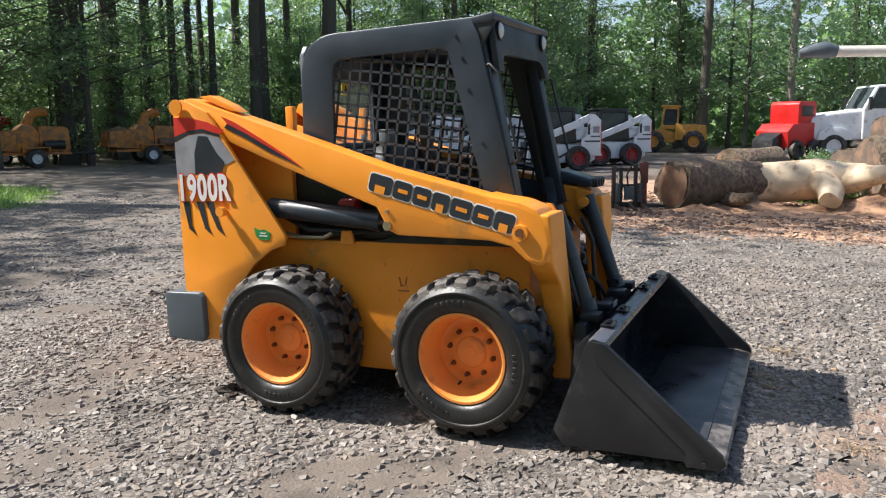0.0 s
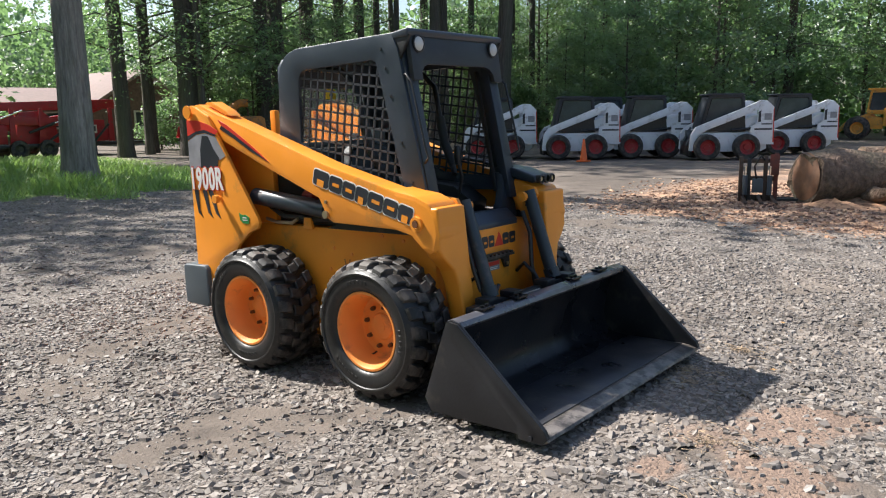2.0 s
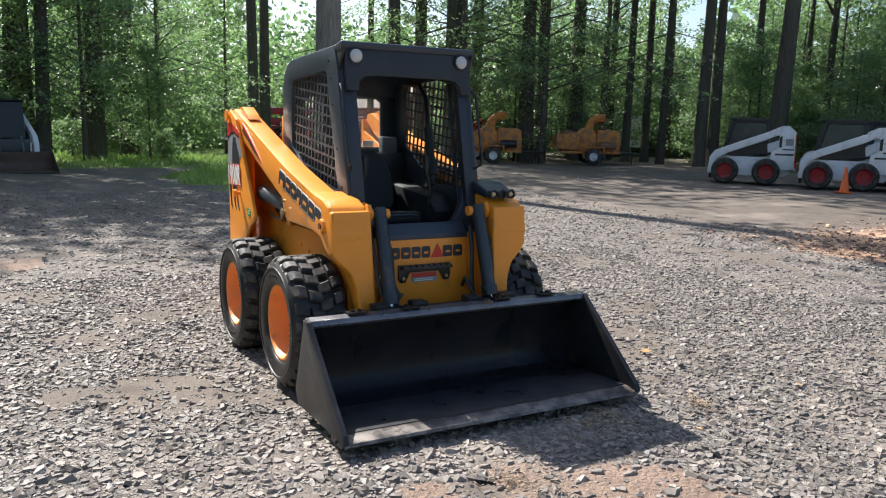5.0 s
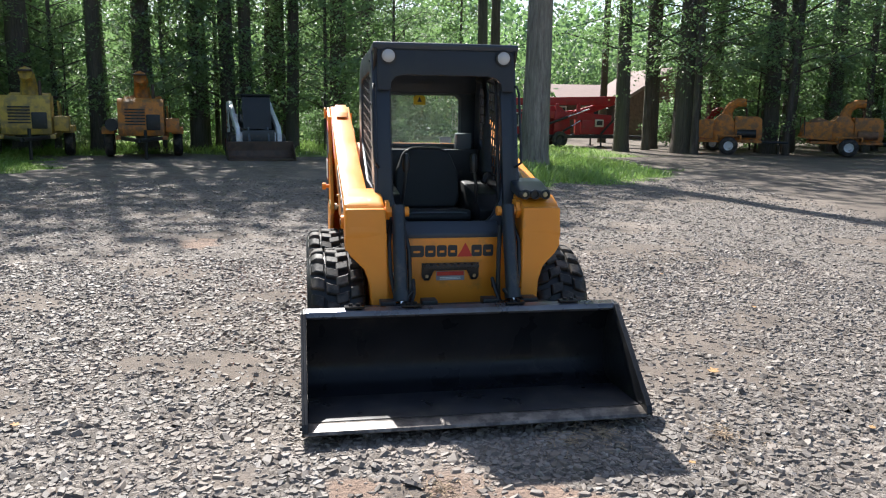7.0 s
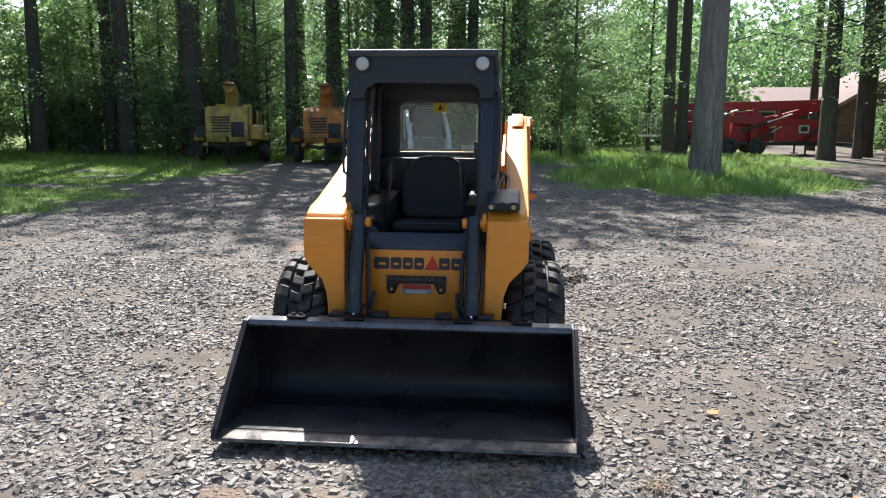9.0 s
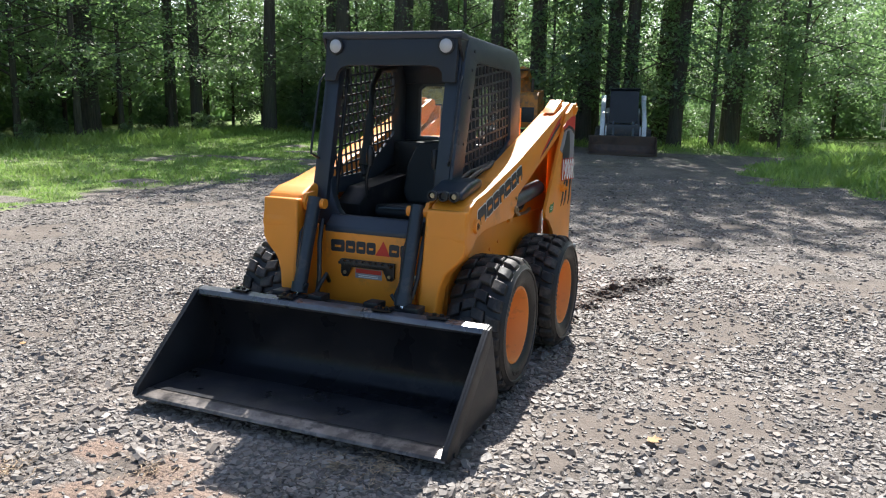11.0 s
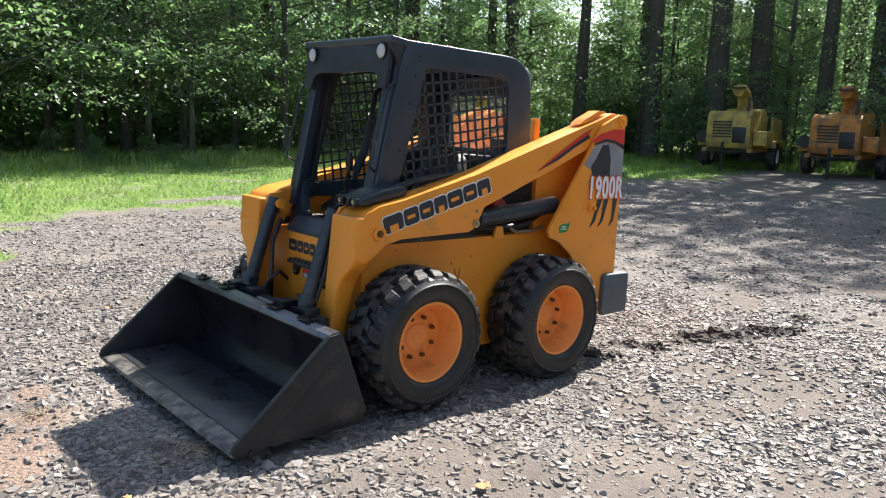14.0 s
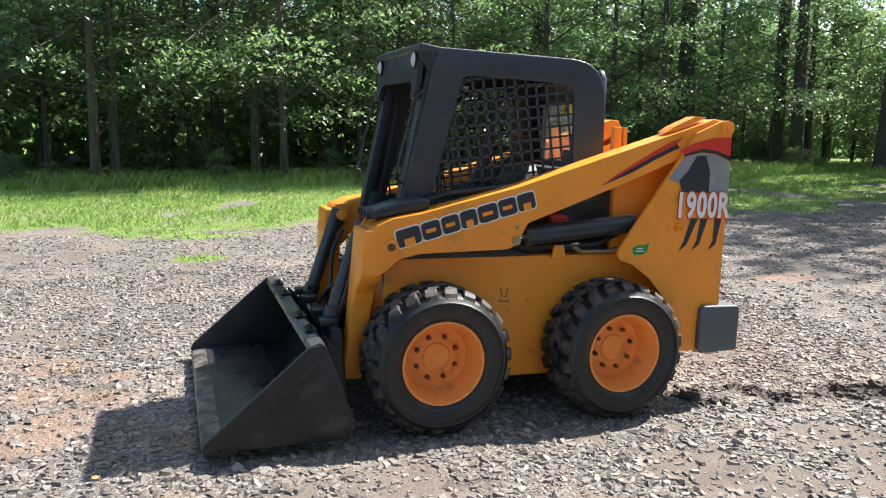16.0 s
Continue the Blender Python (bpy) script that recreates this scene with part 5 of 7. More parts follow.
def red_lift():
    """Folded red boom lifts packed on a black trailer, long side along x."""
    t = thing("trailer_boom_lift", "dull red folded boom lift on a black trailer behind the tree", "boom lift")
    for y in (-0.685, 0.685):
        part("trailer_beam", box(-3.7, 3.7, y - 0.065, y + 0.065, 0.42, 0.55, 0.01), BLACK, t)
    for k in range(7):
        part("cross_beam", box(-3.4 + 1.1 * k, -3.3 + 1.1 * k, -0.62, 0.62, 0.43, 0.54, 0.01), BLACK, t)
    part("drawbar", tube([(3.6, 0, 0.48), (4.7, 0, 0.45)], 0.06, 8), BLACK, t)
    part("upper_boom", prism([(-3.6, 1.84), (3.5, 1.92), (3.55, 2.28), (3.1, 2.32), (-3.2, 2.14), (-3.6, 2.10)], -0.20, 0.16, bevel=0.02), REDPAINT, t)
    part("lower_boom", prism([(-3.0, 1.42), (2.7, 1.16), (2.7, 1.46), (-3.0, 1.76)], -0.62, -0.34, bevel=0.02), REDPAINT, t)
    part("riser", prism([(-1.6, 0.95), (2.2, 1.46), (2.1, 1.78), (-1.7, 1.28)], 0.32, 0.58, bevel=0.02), REDPAINT, t)
    part("jib", prism([(1.3, 1.30), (3.4, 2.02), (3.36, 2.28), (1.15, 1.62)], 0.22, 0.42, bevel=0.02), REDPAINT, t)
    part("turret", prism([(-0.8, 0.55), (0.9, 0.55), (0.8, 1.45), (0.3, 1.86), (-0.6, 1.80)], -0.30, 0.28, bevel=0.03), REDPAINT, t)
    part("counterweight", prism([(-2.6, 0.58), (-1.2, 0.58), (-1.15, 1.25), (-1.5, 1.42), (-2.6, 1.36)], -0.6, 0.6, bevel=0.04), REDPAINT, t)
    part("engine_box", prism([(1.3, 0.58), (2.9, 0.58), (2.9, 1.05), (2.6, 1.30), (1.3, 1.30)], -0.6, 0.6, bevel=0.04), REDPAINT, t)
    for x in (-3.0, -1.0, 0.1, 1.1, 2.95):
        part("upright_plate", prism([(x - 0.12, 0.56), (x + 0.14, 0.56), (x + 0.09, 1.95), (x - 0.06, 1.95)], -0.66, -0.60, bevel=0.008), REDPAINT, t)
    for x, y, w, h in ((-1.9, -0.66, 0.55, 0.62), (2.1, -0.66, 0.40, 0.34)):
        box_ = part("control_box", box(x - w / 2, x + w / 2, y - 0.08, y, 0.92, 0.92 + h, 0.02), FASCIA, t, "pale grey control box")
        part("panel", box(x - w * 0.35, x + w * 0.35, y - 0.09, y - 0.078, 1.0, 0.86 + h, 0.004), BLACK, box_)
    for x0, z0, x1, z1 in ((-0.4, 1.0, 1.6, 1.72), (-2.4, 1.2, -0.6, 1.88), (0.4, 0.7, 1.2, 1.2)):
        ram = part("lift_cylinder", tube([(x0, -0.70, z0), ((x0 + x1) / 2, -0.70, (z0 + z1) / 2)], 0.055, 10), BLACK, t)
        part("rod", tube([((x0 + x1) / 2, -0.70, (z0 + z1) / 2), (x1, -0.70, z1)], 0.03, 8), CHROME, ram)
    for y in (-0.45, 0.45):
        part("basket_side", join(*[tube([(-4.5, y, z), (-3.75, y, z)], 0.022, 6) for z in (0.8, 1.25, 1.7)], *[tube([(x, y, 0.75), (x, y, 1.72)], 0.022, 6) for x in (-4.5, -4.12, -3.75)]), FASCIA, t, "pale grey work basket rail")
    part("basket_floor", box(-4.5, -3.75, -0.45, 0.45, 0.72, 0.76, 0.005), FASCIA, t)
    for s in (1, -1):
        for x in (-0.9, 0.2):
            plain_wheel(t, x, s * 0.9, 0.36, 0.36, 0.22, BLACK, 0.5)
        for x in (-2.6, 2.2):
            part("outrigger", join(tube([(x, s * 0.7, 0.6), (x + 0.5, s * 1.0, 1.3)], 0.05, 8), box(x - 0.14, x + 0.14, s * 0.74 - 0.12, s * 0.74 + 0.12, 0.02, 0.06, 0.01), tube([(x, s * 0.74, 0.04), (x, s * 0.74, 0.6)], 0.04, 8)), BLACK, t)
    return t


red_lift().matrix_basis = yaw_at(-29.6, 10.4, 88)


def wheel_loader():
    t = thing("wheel_loader", "old yellow wheel loader parked at the wood edge", "wheel loader")
    part("rear_body", prism([(-2.3, 0.75), (-0.4, 0.75), (-0.4, 1.75), (-2.2, 1.65)], -0.65, 0.65, bevel=0.05), LOADERYEL, t)
    part("front_frame", prism([(-0.4, 0.6), (1.1, 0.6), (1.2, 1.1), (0.4, 1.45), (-0.4, 1.2)], -0.4, 0.4, bevel=0.04), LOADERYEL, t)
    cab = part("cab", ring([(-0.6, 1.4), (0.35, 1.4), (0.45, 1.55), (0.30, 2.75), (-0.6, 2.75)], [(-0.5, 1.65), (0.25, 1.65), (0.33, 1.72), (0.2, 2.6), (-0.5, 2.6)], -0.55, 0.55, "y", 0.02), LOADERYEL, t)
    part("cab_glass", prism([(-0.5, 1.62), (0.3, 1.62), (0.2, 2.62), (-0.5, 2.62)], -0.50, 0.50, bevel=0), DARKGLASS, cab)
    part("cab_roof", box(-0.7, 0.45, -0.62, 0.62, 2.74, 2.84, 0.03), LOADERYEL, cab)
    for s in (1, -1):
        part("lift_arm", prism([(0.2, 1.35), (0.3, 1.5), (1.4, 1.05), (2.0, 0.45), (1.85, 0.35), (1.2, 0.85)], s * 0.45 - 0.06, s * 0.45 + 0.06, bevel=0.01), LOADERYEL, t)
        for x in (0.85, -1.5):
            plain_wheel(t, x, s * 0.82, 0.66, 0.66, 0.45, LOADERYEL, 0.5)
    part("bucket", prism([(2.8, 0.06), (2.8, 0.10), (2.1, 0.14), (1.95, 0.4), (2.0, 0.95), (1.9, 0.95), (1.82, 0.4), (2.0, 0.06)], -1.1, 1.1, bevel=0.006), RUST, t)
    part("exhaust", tube([(-1.3, 0.2, 1.6), (-1.3, 0.2, 2.4)], 0.05, 8), RUST, t)
    return t


wheel_loader().matrix_basis = yaw_at(-4.3, 38.0, 188) @ Matrix.Scale(0.84, 4)


def bucket_truck():
    t = thing("utility_truck", "white utility truck with a raised pale boom", "truck")
    part("bonnet", prism([(2.6, 0.75), (4.5, 0.75), (4.75, 1.0), (4.78, 1.35), (4.6, 1.62), (3.9, 1.80), (2.6, 1.95)], -0.95, 0.95, bevel=0.14, seg=4), WHITEPAINT, t)
    grille = part("grille", box(4.72, 4.82, -0.6, 0.6, 0.85, 1.42, 0.03), CHROME, t)
    for k in range(6):
        part("grille_bar", box(4.80, 4.835, -0.55, 0.55, 0.90 + 0.085 * k, 0.935 + 0.085 * k, 0.004), BLACK, grille)
    cab = part("cab", prism([(0.9, 0.75), (2.7, 0.75), (2.7, 1.95), (2.25, 2.85), (0.95, 2.9)], -1.05, 1.05, bevel=0.06, seg=3), WHITEPAINT, t)
    part("windscreen", prism([(2.72, 1.98), (2.30, 2.78), (2.28, 2.76), (2.70, 1.96)], -0.9, 0.9, bevel=0), DARKGLASS, cab)
    for s in (1, -1):
        part("side_window", decal([(1.15, 1.95), (2.55, 1.95), (2.2, 2.75), (1.15, 2.75)], s, 1.052), DARKGLASS, cab)
        part("step_box", box(1.0, 2.3, s * 1.02 - 0.12, s * 1.02 + 0.12, 0.45, 0.85, 0.03), CHROME, t)
        part("mudguard", prism([(3.05, 0.75), (3.15, 1.10), (3.45, 1.25), (3.95, 1.25), (4.25, 1.10), (4.35, 0.75)], s * 0.98 - 0.10, s * 0.98 + 0.10, bevel=0.03), WHITEPAINT, t)
        part("mirror", box(2.5, 2.6, s * 1.25 - 0.1, s * 1.25 + 0.1, 1.9, 2.4, 0.02), BLACK, cab)
        plain_wheel(t, 3.7, s * 0.95, 0.5, 0.5, 0.3, WHITEPAINT, 0.55)
        plain_wheel(t, -2.0, s * 0.95, 0.5, 0.5, 0.5, WHITEPAINT, 0.55)
        part("headlamp", box(4.60, 4.78, s * 0.78 - 0.12, s * 0.78 + 0.12, 1.05, 1.25, 0.03), LENS, t)
    part("bumper", box(4.70, 4.92, -1.1, 1.1, 0.5, 0.8, 0.04), CHROME, t)
    part("service_body", box(-3.6, 0.8, -1.1, 1.1, 0.7, 1.9, 0.05), WHITEPAINT, t)
    part("turret", box(-1.6, -0.8, -0.35, 0.35, 1.9, 4.15, 0.05), WHITEPAINT, t)
    part("boom", tube([(-4.0, 0, 4.12), (3.7, 0, 4.20)], 0.22, 12), FASCIA, t, "pale boom with a rounded end")
    part("boom_tip", tube([(3.5, 0, 4.20), (3.9, 0, 4.27), (4.5, 0, 4.20), (4.9, 0, 4.12)], 0.3, 12, radii=[0.24, 0.34, 0.26, 0.16]), WEIGHT, t, "grey boom head")
    return t


bucket_truck().matrix_basis = yaw_at(6.6, 33.6, 197) @ Matrix.Scale(1.04, 4)
stump = thing("stump_grinder", "bright red stump grinder standing beside the white truck", "stump grinder", yaw_at(1.5, 31.2, 235) @ Matrix.Scale(1.2, 4))
part("lower_body", prism([(-0.75, 0.42), (0.80, 0.42), (0.85, 0.95), (0.55, 1.20), (-0.75, 1.25)], -0.62, 0.62, bevel=0.03), REDBRIGHT, stump)
hood = part("engine_hood", prism([(-0.70, 1.24), (0.25, 1.20), (0.25, 1.86), (0.15, 1.95), (-0.62, 1.95), (-0.70, 1.88)], -0.55, 0.55, bevel=0.03), REDBRIGHT, stump)
part("hood_opening", box(-0.52, 0.08, 0.548, 0.556, 1.45, 1.80, 0.002), BLACK, hood)
part("cutter_guard", prism([(0.80, 0.25), (1.35, 0.20), (1.30, 0.70), (0.85, 0.92)], -0.4, 0.4, bevel=0.02), BLACK, stump)
for s in (1, -1):
    for x in (-0.45, 0.45):
        plain_wheel(stump, x, s * 0.70, 0.33, 0.33, 0.22, BLACK, 0.5)

pole = thing("utility_pole", "weathered grey wooden utility pole", "utility pole", pose(1.35, 42, 0))
part("pole_shaft", tube([(0, 0, -0.2), (0, 0, 5), (0.05, 0, 11)], 0.2, 12, radii=[0.22, 0.20, 0.16]), BARK_PALE, pole)
part("crossarm", box(-1.2, 1.2, -0.06, 0.06, 10.0, 10.14, 0.01), BARK_PALE, pole)


def traffic_cone(m):
    t = thing("traffic_cone", "orange plastic traffic cone on gravel", "traffic cone", m)
    part("cone_body", lathe([(0.135, 0.03), (0.12, 0.05), (0.03, 0.70), (0.022, 0.71), (0.0, 0.71)], axis="z", seg=20), CONE, t)
    part("base", prism([(u, v) for u, v in rounded(0.36, 0.36, 0.05)], 0.0, 0.035, "z", 0.005), CONE, t)


traffic_cone(pose(-8.6, 18.0, 0.0))


trailer = thing("box_trailer", "white box trailer parked behind the trunks", "trailer", yaw_at(-31.0, 28.5, 52))
part("body", box(-1.9, 1.9, -1.0, 1.0, 0.45, 2.35, 0.04), WHITEPAINT, trailer)
part("drawbar", tube([(1.9, 0, 0.5), (3.0, 0, 0.5)], 0.05, 8), BLACK, trailer)
part("door", box(-1.93, -1.905, -0.85, 0.85, 0.55, 2.25, 0.006), FASCIA, trailer)
for s in (1, -1):
    part("trim_rail", box(-1.9, 1.9, s * 1.01 - 0.015, s * 1.01 + 0.015, 0.45, 0.56, 0.006), BLACK, trailer)
    plain_wheel(trailer, -0.3, s * 1.05, 0.34, 0.34, 0.2, WHITEPAINT, 0.55)


# house behind the red lift
house = thing("house", "low brown brick house with tan shingle roof among trees", "house", pose(-46, 18.6, 0, 0, 0, 90))
part("wall", box(-5, 5, -4, 4, 0, 2.3, 0.02), BRICK, house)
part("roof", prism([(-4.6, 2.1), (4.6, 2.1), (0, 3.35)], -5.5, 5.5, "x", 0.02), ROOFING, house)
part("gable_wing", prism([(-0.6, 0), (5.4, 0), (5.4, 2.2), (2.4, 4.0), (-0.6, 2.2)], -6.5, -3.9, "y", 0.02), BRICK, house)
part("wing_roof", join(prism([(-1.0, 1.95), (2.4, 4.05), (2.4, 4.25), (-1.1, 2.11)], -6.9, 0, "y", 0.01), prism([(5.8, 1.95), (2.4, 4.05), (2.4, 4.25), (5.9, 2.11)], -6.9, 0, "y", 0.01)), ROOFING, house)
part("fascia", box(-5.5, -0.2, -4.72, -4.62, 2.08, 2.28, 0.01), FASCIA, house)
for wx, wy in ((-3.8, -4.01), (-1.6, -4.01), (2.4, -6.51)):
    win = part("window", ring([(wx - 0.6, 0.9), (wx + 0.6, 0.9), (wx + 0.6, 1.9), (wx - 0.6, 1.9)], [(wx - 0.5, 1.0), (wx + 0.5, 1.0), (wx + 0.5, 1.8), (wx - 0.5, 1.8)], wy - 0.06, wy + 0.02, "y", 0.01), FASCIA, house)
    part("pane", box(wx - 0.5, wx + 0.5, wy - 0.02, wy + 0.01, 1.0, 1.8, 0), DARKGLASS, win)


# ---- logs and grapple ----
def log_mesh(path, radii, seed, seg=26, rough=0.10):
    bm = tube(path, 1, seg, True, radii)
    for v in bm.verts:
        n = noise.noise(v.co * 2.1 + Vector((seed, 0, 0))) * rough + noise.noise(v.co * 6 + Vector((0, seed, 0))) * rough * 0.4
        v.co += Vector((n, n * 0.6, n))
    return bm


biglog = thing("log", "huge felled log, bark half stripped, on sawdust", "log")
part("barked_butt", log_mesh([(-0.02, 10.30, 0.44), (0.35, 10.68, 0.44), (0.80, 11.05, 0.43), (1.35, 11.35, 0.43)], [0.44, 0.46, 0.43, 0.39], 1.0), LOGBARK, biglog, "dark furrowed bark")
part("sawn_face", moved(lathe([(0.0, 0.045), (0.2, 0.05), (0.36, 0.03), (0.415, 0.0)], axis="z", seg=22), Matrix.Translation((-0.03, 10.29, 0.44)) @ Vector((-0.70, -0.71, 0.05)).to_track_quat("Z", "Y").to_matrix().to_4x4()), CUTWOOD, biglog)
part("peeled_stem", log_mesh([(1.33, 11.35, 0.44), (1.8, 11.45, 0.47), (2.3, 11.5, 0.50), (2.8, 11.5, 0.54), (3.15, 11.45, 0.58)], [0.385, 0.36, 0.34, 0.30, 0.26], 2.0), PEELED, biglog, "pale stripped stem")
part("fork_stub", log_mesh([(2.45, 11.35, 0.50), (2.55, 10.95, 0.36), (2.52, 10.55, 0.18)], [0.30, 0.24, 0.17], 3.0), PEELED, biglog)
part("fork_stub", log_mesh([(2.9, 11.4, 0.56), (3.25, 11.1, 0.62), (3.5, 10.95, 0.66)], [0.24, 0.18, 0.13], 4.0), PEELED, biglog)
part("split_limb", log_mesh([(0.95, 10.7, 0.16), (1.15, 10.4, 0.22), (1.35, 10.2, 0.26)], [0.16, 0.13, 0.08], 5.0), LOGBARK, biglog)


WEATHERED = surface("weathered_log_end", (0.15, 0.105, 0.08), 0.85, var=0.35, scale=5, dirt=(0.26, 0.15, 0.09), dirt_amount=0.35, bump=0.5, bump_scale=30)


def small_log(path, radii, seed, label, mat=LOGBARK, group="log pile"):
    t = thing("log", label, "log", group=group)
    part("stem", log_mesh(path, radii, seed), mat, t)
    a, b = Vector(path[0]), Vector(path[1])
    d = (a - b).normalized()
    face = lathe([(0, 0.02), (radii[0] * 0.5, 0.02), (radii[0] * 0.94, 0.006)], axis="z", seg=16)
    part("cut_face", moved(face, Matrix.Translation(a) @ d.to_track_quat("Z", "Y").to_matrix().to_4x4()), WEATHERED, t)


small_log([(0.55, 15.2, 0.45), (1.0, 15.9, 0.5), (1.5, 16.6, 0.5)], [0.48, 0.46, 0.44], 6, "short grey barked log section")
small_log([(-0.4, 16.2, 0.32), (0.2, 16.8, 0.32), (0.9, 17.4, 0.32)], [0.34, 0.33, 0.30], 7, "short grey barked log section")
small_log([(3.2, 12.6, 0.6), (4.2, 13.0, 0.65), (5.6, 13.4, 0.6)], [0.62, 0.60, 0.52], 8, "thick weathered log in the pile")
small_log([(3.45, 13.2, 1.22), (4.4, 13.7, 1.30), (5.8, 14.0, 1.25)], [0.42, 0.46, 0.42], 9, "thick weathered log lying on the pile")
small_log([(3.6, 11.3, 0.42), (4.6, 11.7, 0.45), (5.8, 12.0, 0.42)], [0.44, 0.42, 0.38], 10, "split pale log at the pile", PEELED)
small_log([(2.9, 14.2, 0.5), (3.6, 14.9, 0.5), (4.4, 15.6, 0.5)], [0.5, 0.46, 0.42], 11, "grey log section behind the pile")
small_log([(2.0, 13.0, 0.35), (2.8, 13.3, 0.36), (3.6, 13.6, 0.36)], [0.36, 0.34, 0.32], 12, "grey log section behind the pile")


def sawdust_heap(x, y, rx, ry, h, seed):
    bm = bmesh.new()
    n, rings_ = 40, 9
    rows_ = []
    for k in range(rings_ + 1):
        f = k / rings_
        rows_.append([bm.verts.new((x + rx * f * math.cos(a) * (1 + 0.25 * wob(math.cos(a), math.sin(a), 1.3, seed)), y + ry * f * math.sin(a),
                      h * (1 - f) ** 1.4 * (1 + 0.5 * wob(f * 5 + math.cos(a) * 2, math.sin(a) * 2, 1.5, seed)) - 0.03 * f)) for a in (2 * math.pi * i / n for i in range(n))])
    for a, b in zip(rows_, rows_[1:]):
        for i in range(n):
            bm.faces.new((a[i], a[(i + 1) % n], b[(i + 1) % n], b[i]))
    ob = part("sawdust_heap", bm, SAWDUST, None, "", 180)
    tagged(ob, "low heap of orange sawdust beneath the logs", "sawdust", kind="stuff")


SAWDUST = surface("sawdust", (0.52, 0.30, 0.175), 0.9, var=0.3, scale=4, dirt=(0.16, 0.09, 0.055), dirt_amount=0.4, dirt_scale=8, bump=0.8, bump_scale=55)
sawdust_heap(0.9, 10.9, 1.9, 0.9, 0.18, 3.0)
sawdust_heap(3.6, 11.2, 1.8, 1.1, 0.35, 8.0)
sawdust_heap(2.0, 10.0, 1.6, 0.6, 0.09, 12.0)
sawdust_heap(0.5, 10.05, 0.8, 0.35, 0.12, 15.0)

grap = thing("grapple_attachment", "rusty brown steel grapple attachment standing on dirt", "grapple", pose(-0.75, 10.15, 0.0, 0, 0, 25))
for x, mat, tall in ((-0.30, RUST, 0.78), (-0.17, BLACK, 0.74), (0.10, RUST, 0.80), (0.27, REDRUST, 0.84)):
    part("upright", prism([(-0.03, 0.0), (0.07, 0.0), (0.06, tall), (0.0, tall)], x - 0.032, x + 0.032, "x", 0.006), mat, grap)
for z, thick in ((0.06, 0.05), (0.40, 0.04), (0.70, 0.035)):
    part("crossbar", box(-0.33, 0.31, 0.02, 0.06, z - thick, z + thick, 0.008), RUST, grap)
for x in (-0.26, 0.0, 0.22):
    part("tine", prism([(-0.50, 0.0), (0.0, 0.0), (0.0, 0.10), (-0.10, 0.07), (-0.50, 0.03)], x - 0.03, x + 0.03, "x", 0.004), RUST, grap)
part("guard", box(0.16, 0.31, -0.05, -0.03, 0.46, 0.82, 0.006), REDRUST, grap, "red-brown rusty guard plate")
part("valve_block", box(-0.11, 0.06, -0.08, 0.02, 0.16, 0.40, 0.012), WEIGHT, grap, "pale grey hydraulic block")
for x in (-0.235, 0.165):
    ram = part("ram", tube([(x, -0.05, 0.12), (x, -0.06, 0.46)], 0.042, 10), WEIGHT, grap)
    part("rod", tube([(x, -0.06, 0.46), (x, -0.06, 0.62)], 0.018, 8), CHROME, ram)
part("fork_rail", box(0.30, 0.98, -0.06, 0.0, 0.015, 0.06, 0.006), BLACK, grap)
part("fork_rail", box(0.30, 0.92, 0.16, 0.22, 0.015, 0.06, 0.006), BLACK, grap)
part("hydraulic_hose", tube([(-0.05, -0.06, 0.38), (-0.10, -0.14, 0.62), (0.0, -0.12, 0.80), (0.08, -0.02, 0.72)], 0.016, 8), BLACK, grap)


# ---- trees and undergrowth ----
rng = np.random.default_rng(11)


def quads(name, centres, sizes, material, flat=0.35, aspect=0.55):
    """Many small pointed leaves, turned at random, as one mesh."""
    n = len(centres)
    nrm = rng.normal(size=(n, 3))
    nrm[:, 2] = np.abs(nrm[:, 2]) + flat
    nrm /= np.linalg.norm(nrm, axis=1)[:, None]
    a = np.cross(nrm, rng.normal(size=(n, 3)))
    a /= np.linalg.norm(a, axis=1)[:, None]
    b = np.cross(nrm, a)
    s = np.asarray(sizes)[:, None]
    v = np.stack([centres - a * s * 0.5, centres + b * s * 0.5 * aspect, centres + a * s * 0.5, centres - b * s * 0.5 * aspect], 1).reshape(-1, 3)
    return raw_mesh(name, v, np.full(n, 4), np.arange(4 * n), material)


def raw_mesh(name, verts, counts, loops, material):
    me = bpy.data.meshes.new(name)
    me.vertices.add(len(verts))
    me.vertices.foreach_set("co", np.asarray(verts, np.float32).ravel())
    me.loops.add(len(loops))
    me.loops.foreach_set("vertex_index", np.asarray(loops, np.int32))
    me.polygons.add(len(counts))
    starts = np.concatenate([[0], np.cumsum(counts)[:-1]])
    me.polygons.foreach_set("loop_start", starts.astype(np.int32))
    me.polygons.foreach_set("loop_total", np.asarray(counts, np.int32))
    me.update(calc_edges=True)
    me.materials.append(material)
    me.polygons.foreach_set("use_smooth", np.zeros(len(counts), bool))
    return me


def clumps(tips, per, spread, drop=0.3, flat=0.55, tilt=0.0):
    """Leaf places round each twig end; flat, tilted sprays where tilt is given."""
    t = np.repeat(np.asarray(tips), per, axis=0)
    off = rng.normal(size=t.shape) * spread * np.array([1, 1, flat])
    slope = np.repeat(rng.normal(size=(len(tips), 2)) * tilt, per, axis=0)
    off[:, 2] += (off[:, :2] * slope).sum(1) - np.hypot(off[:, 0], off[:, 1]) * drop
    return t + off


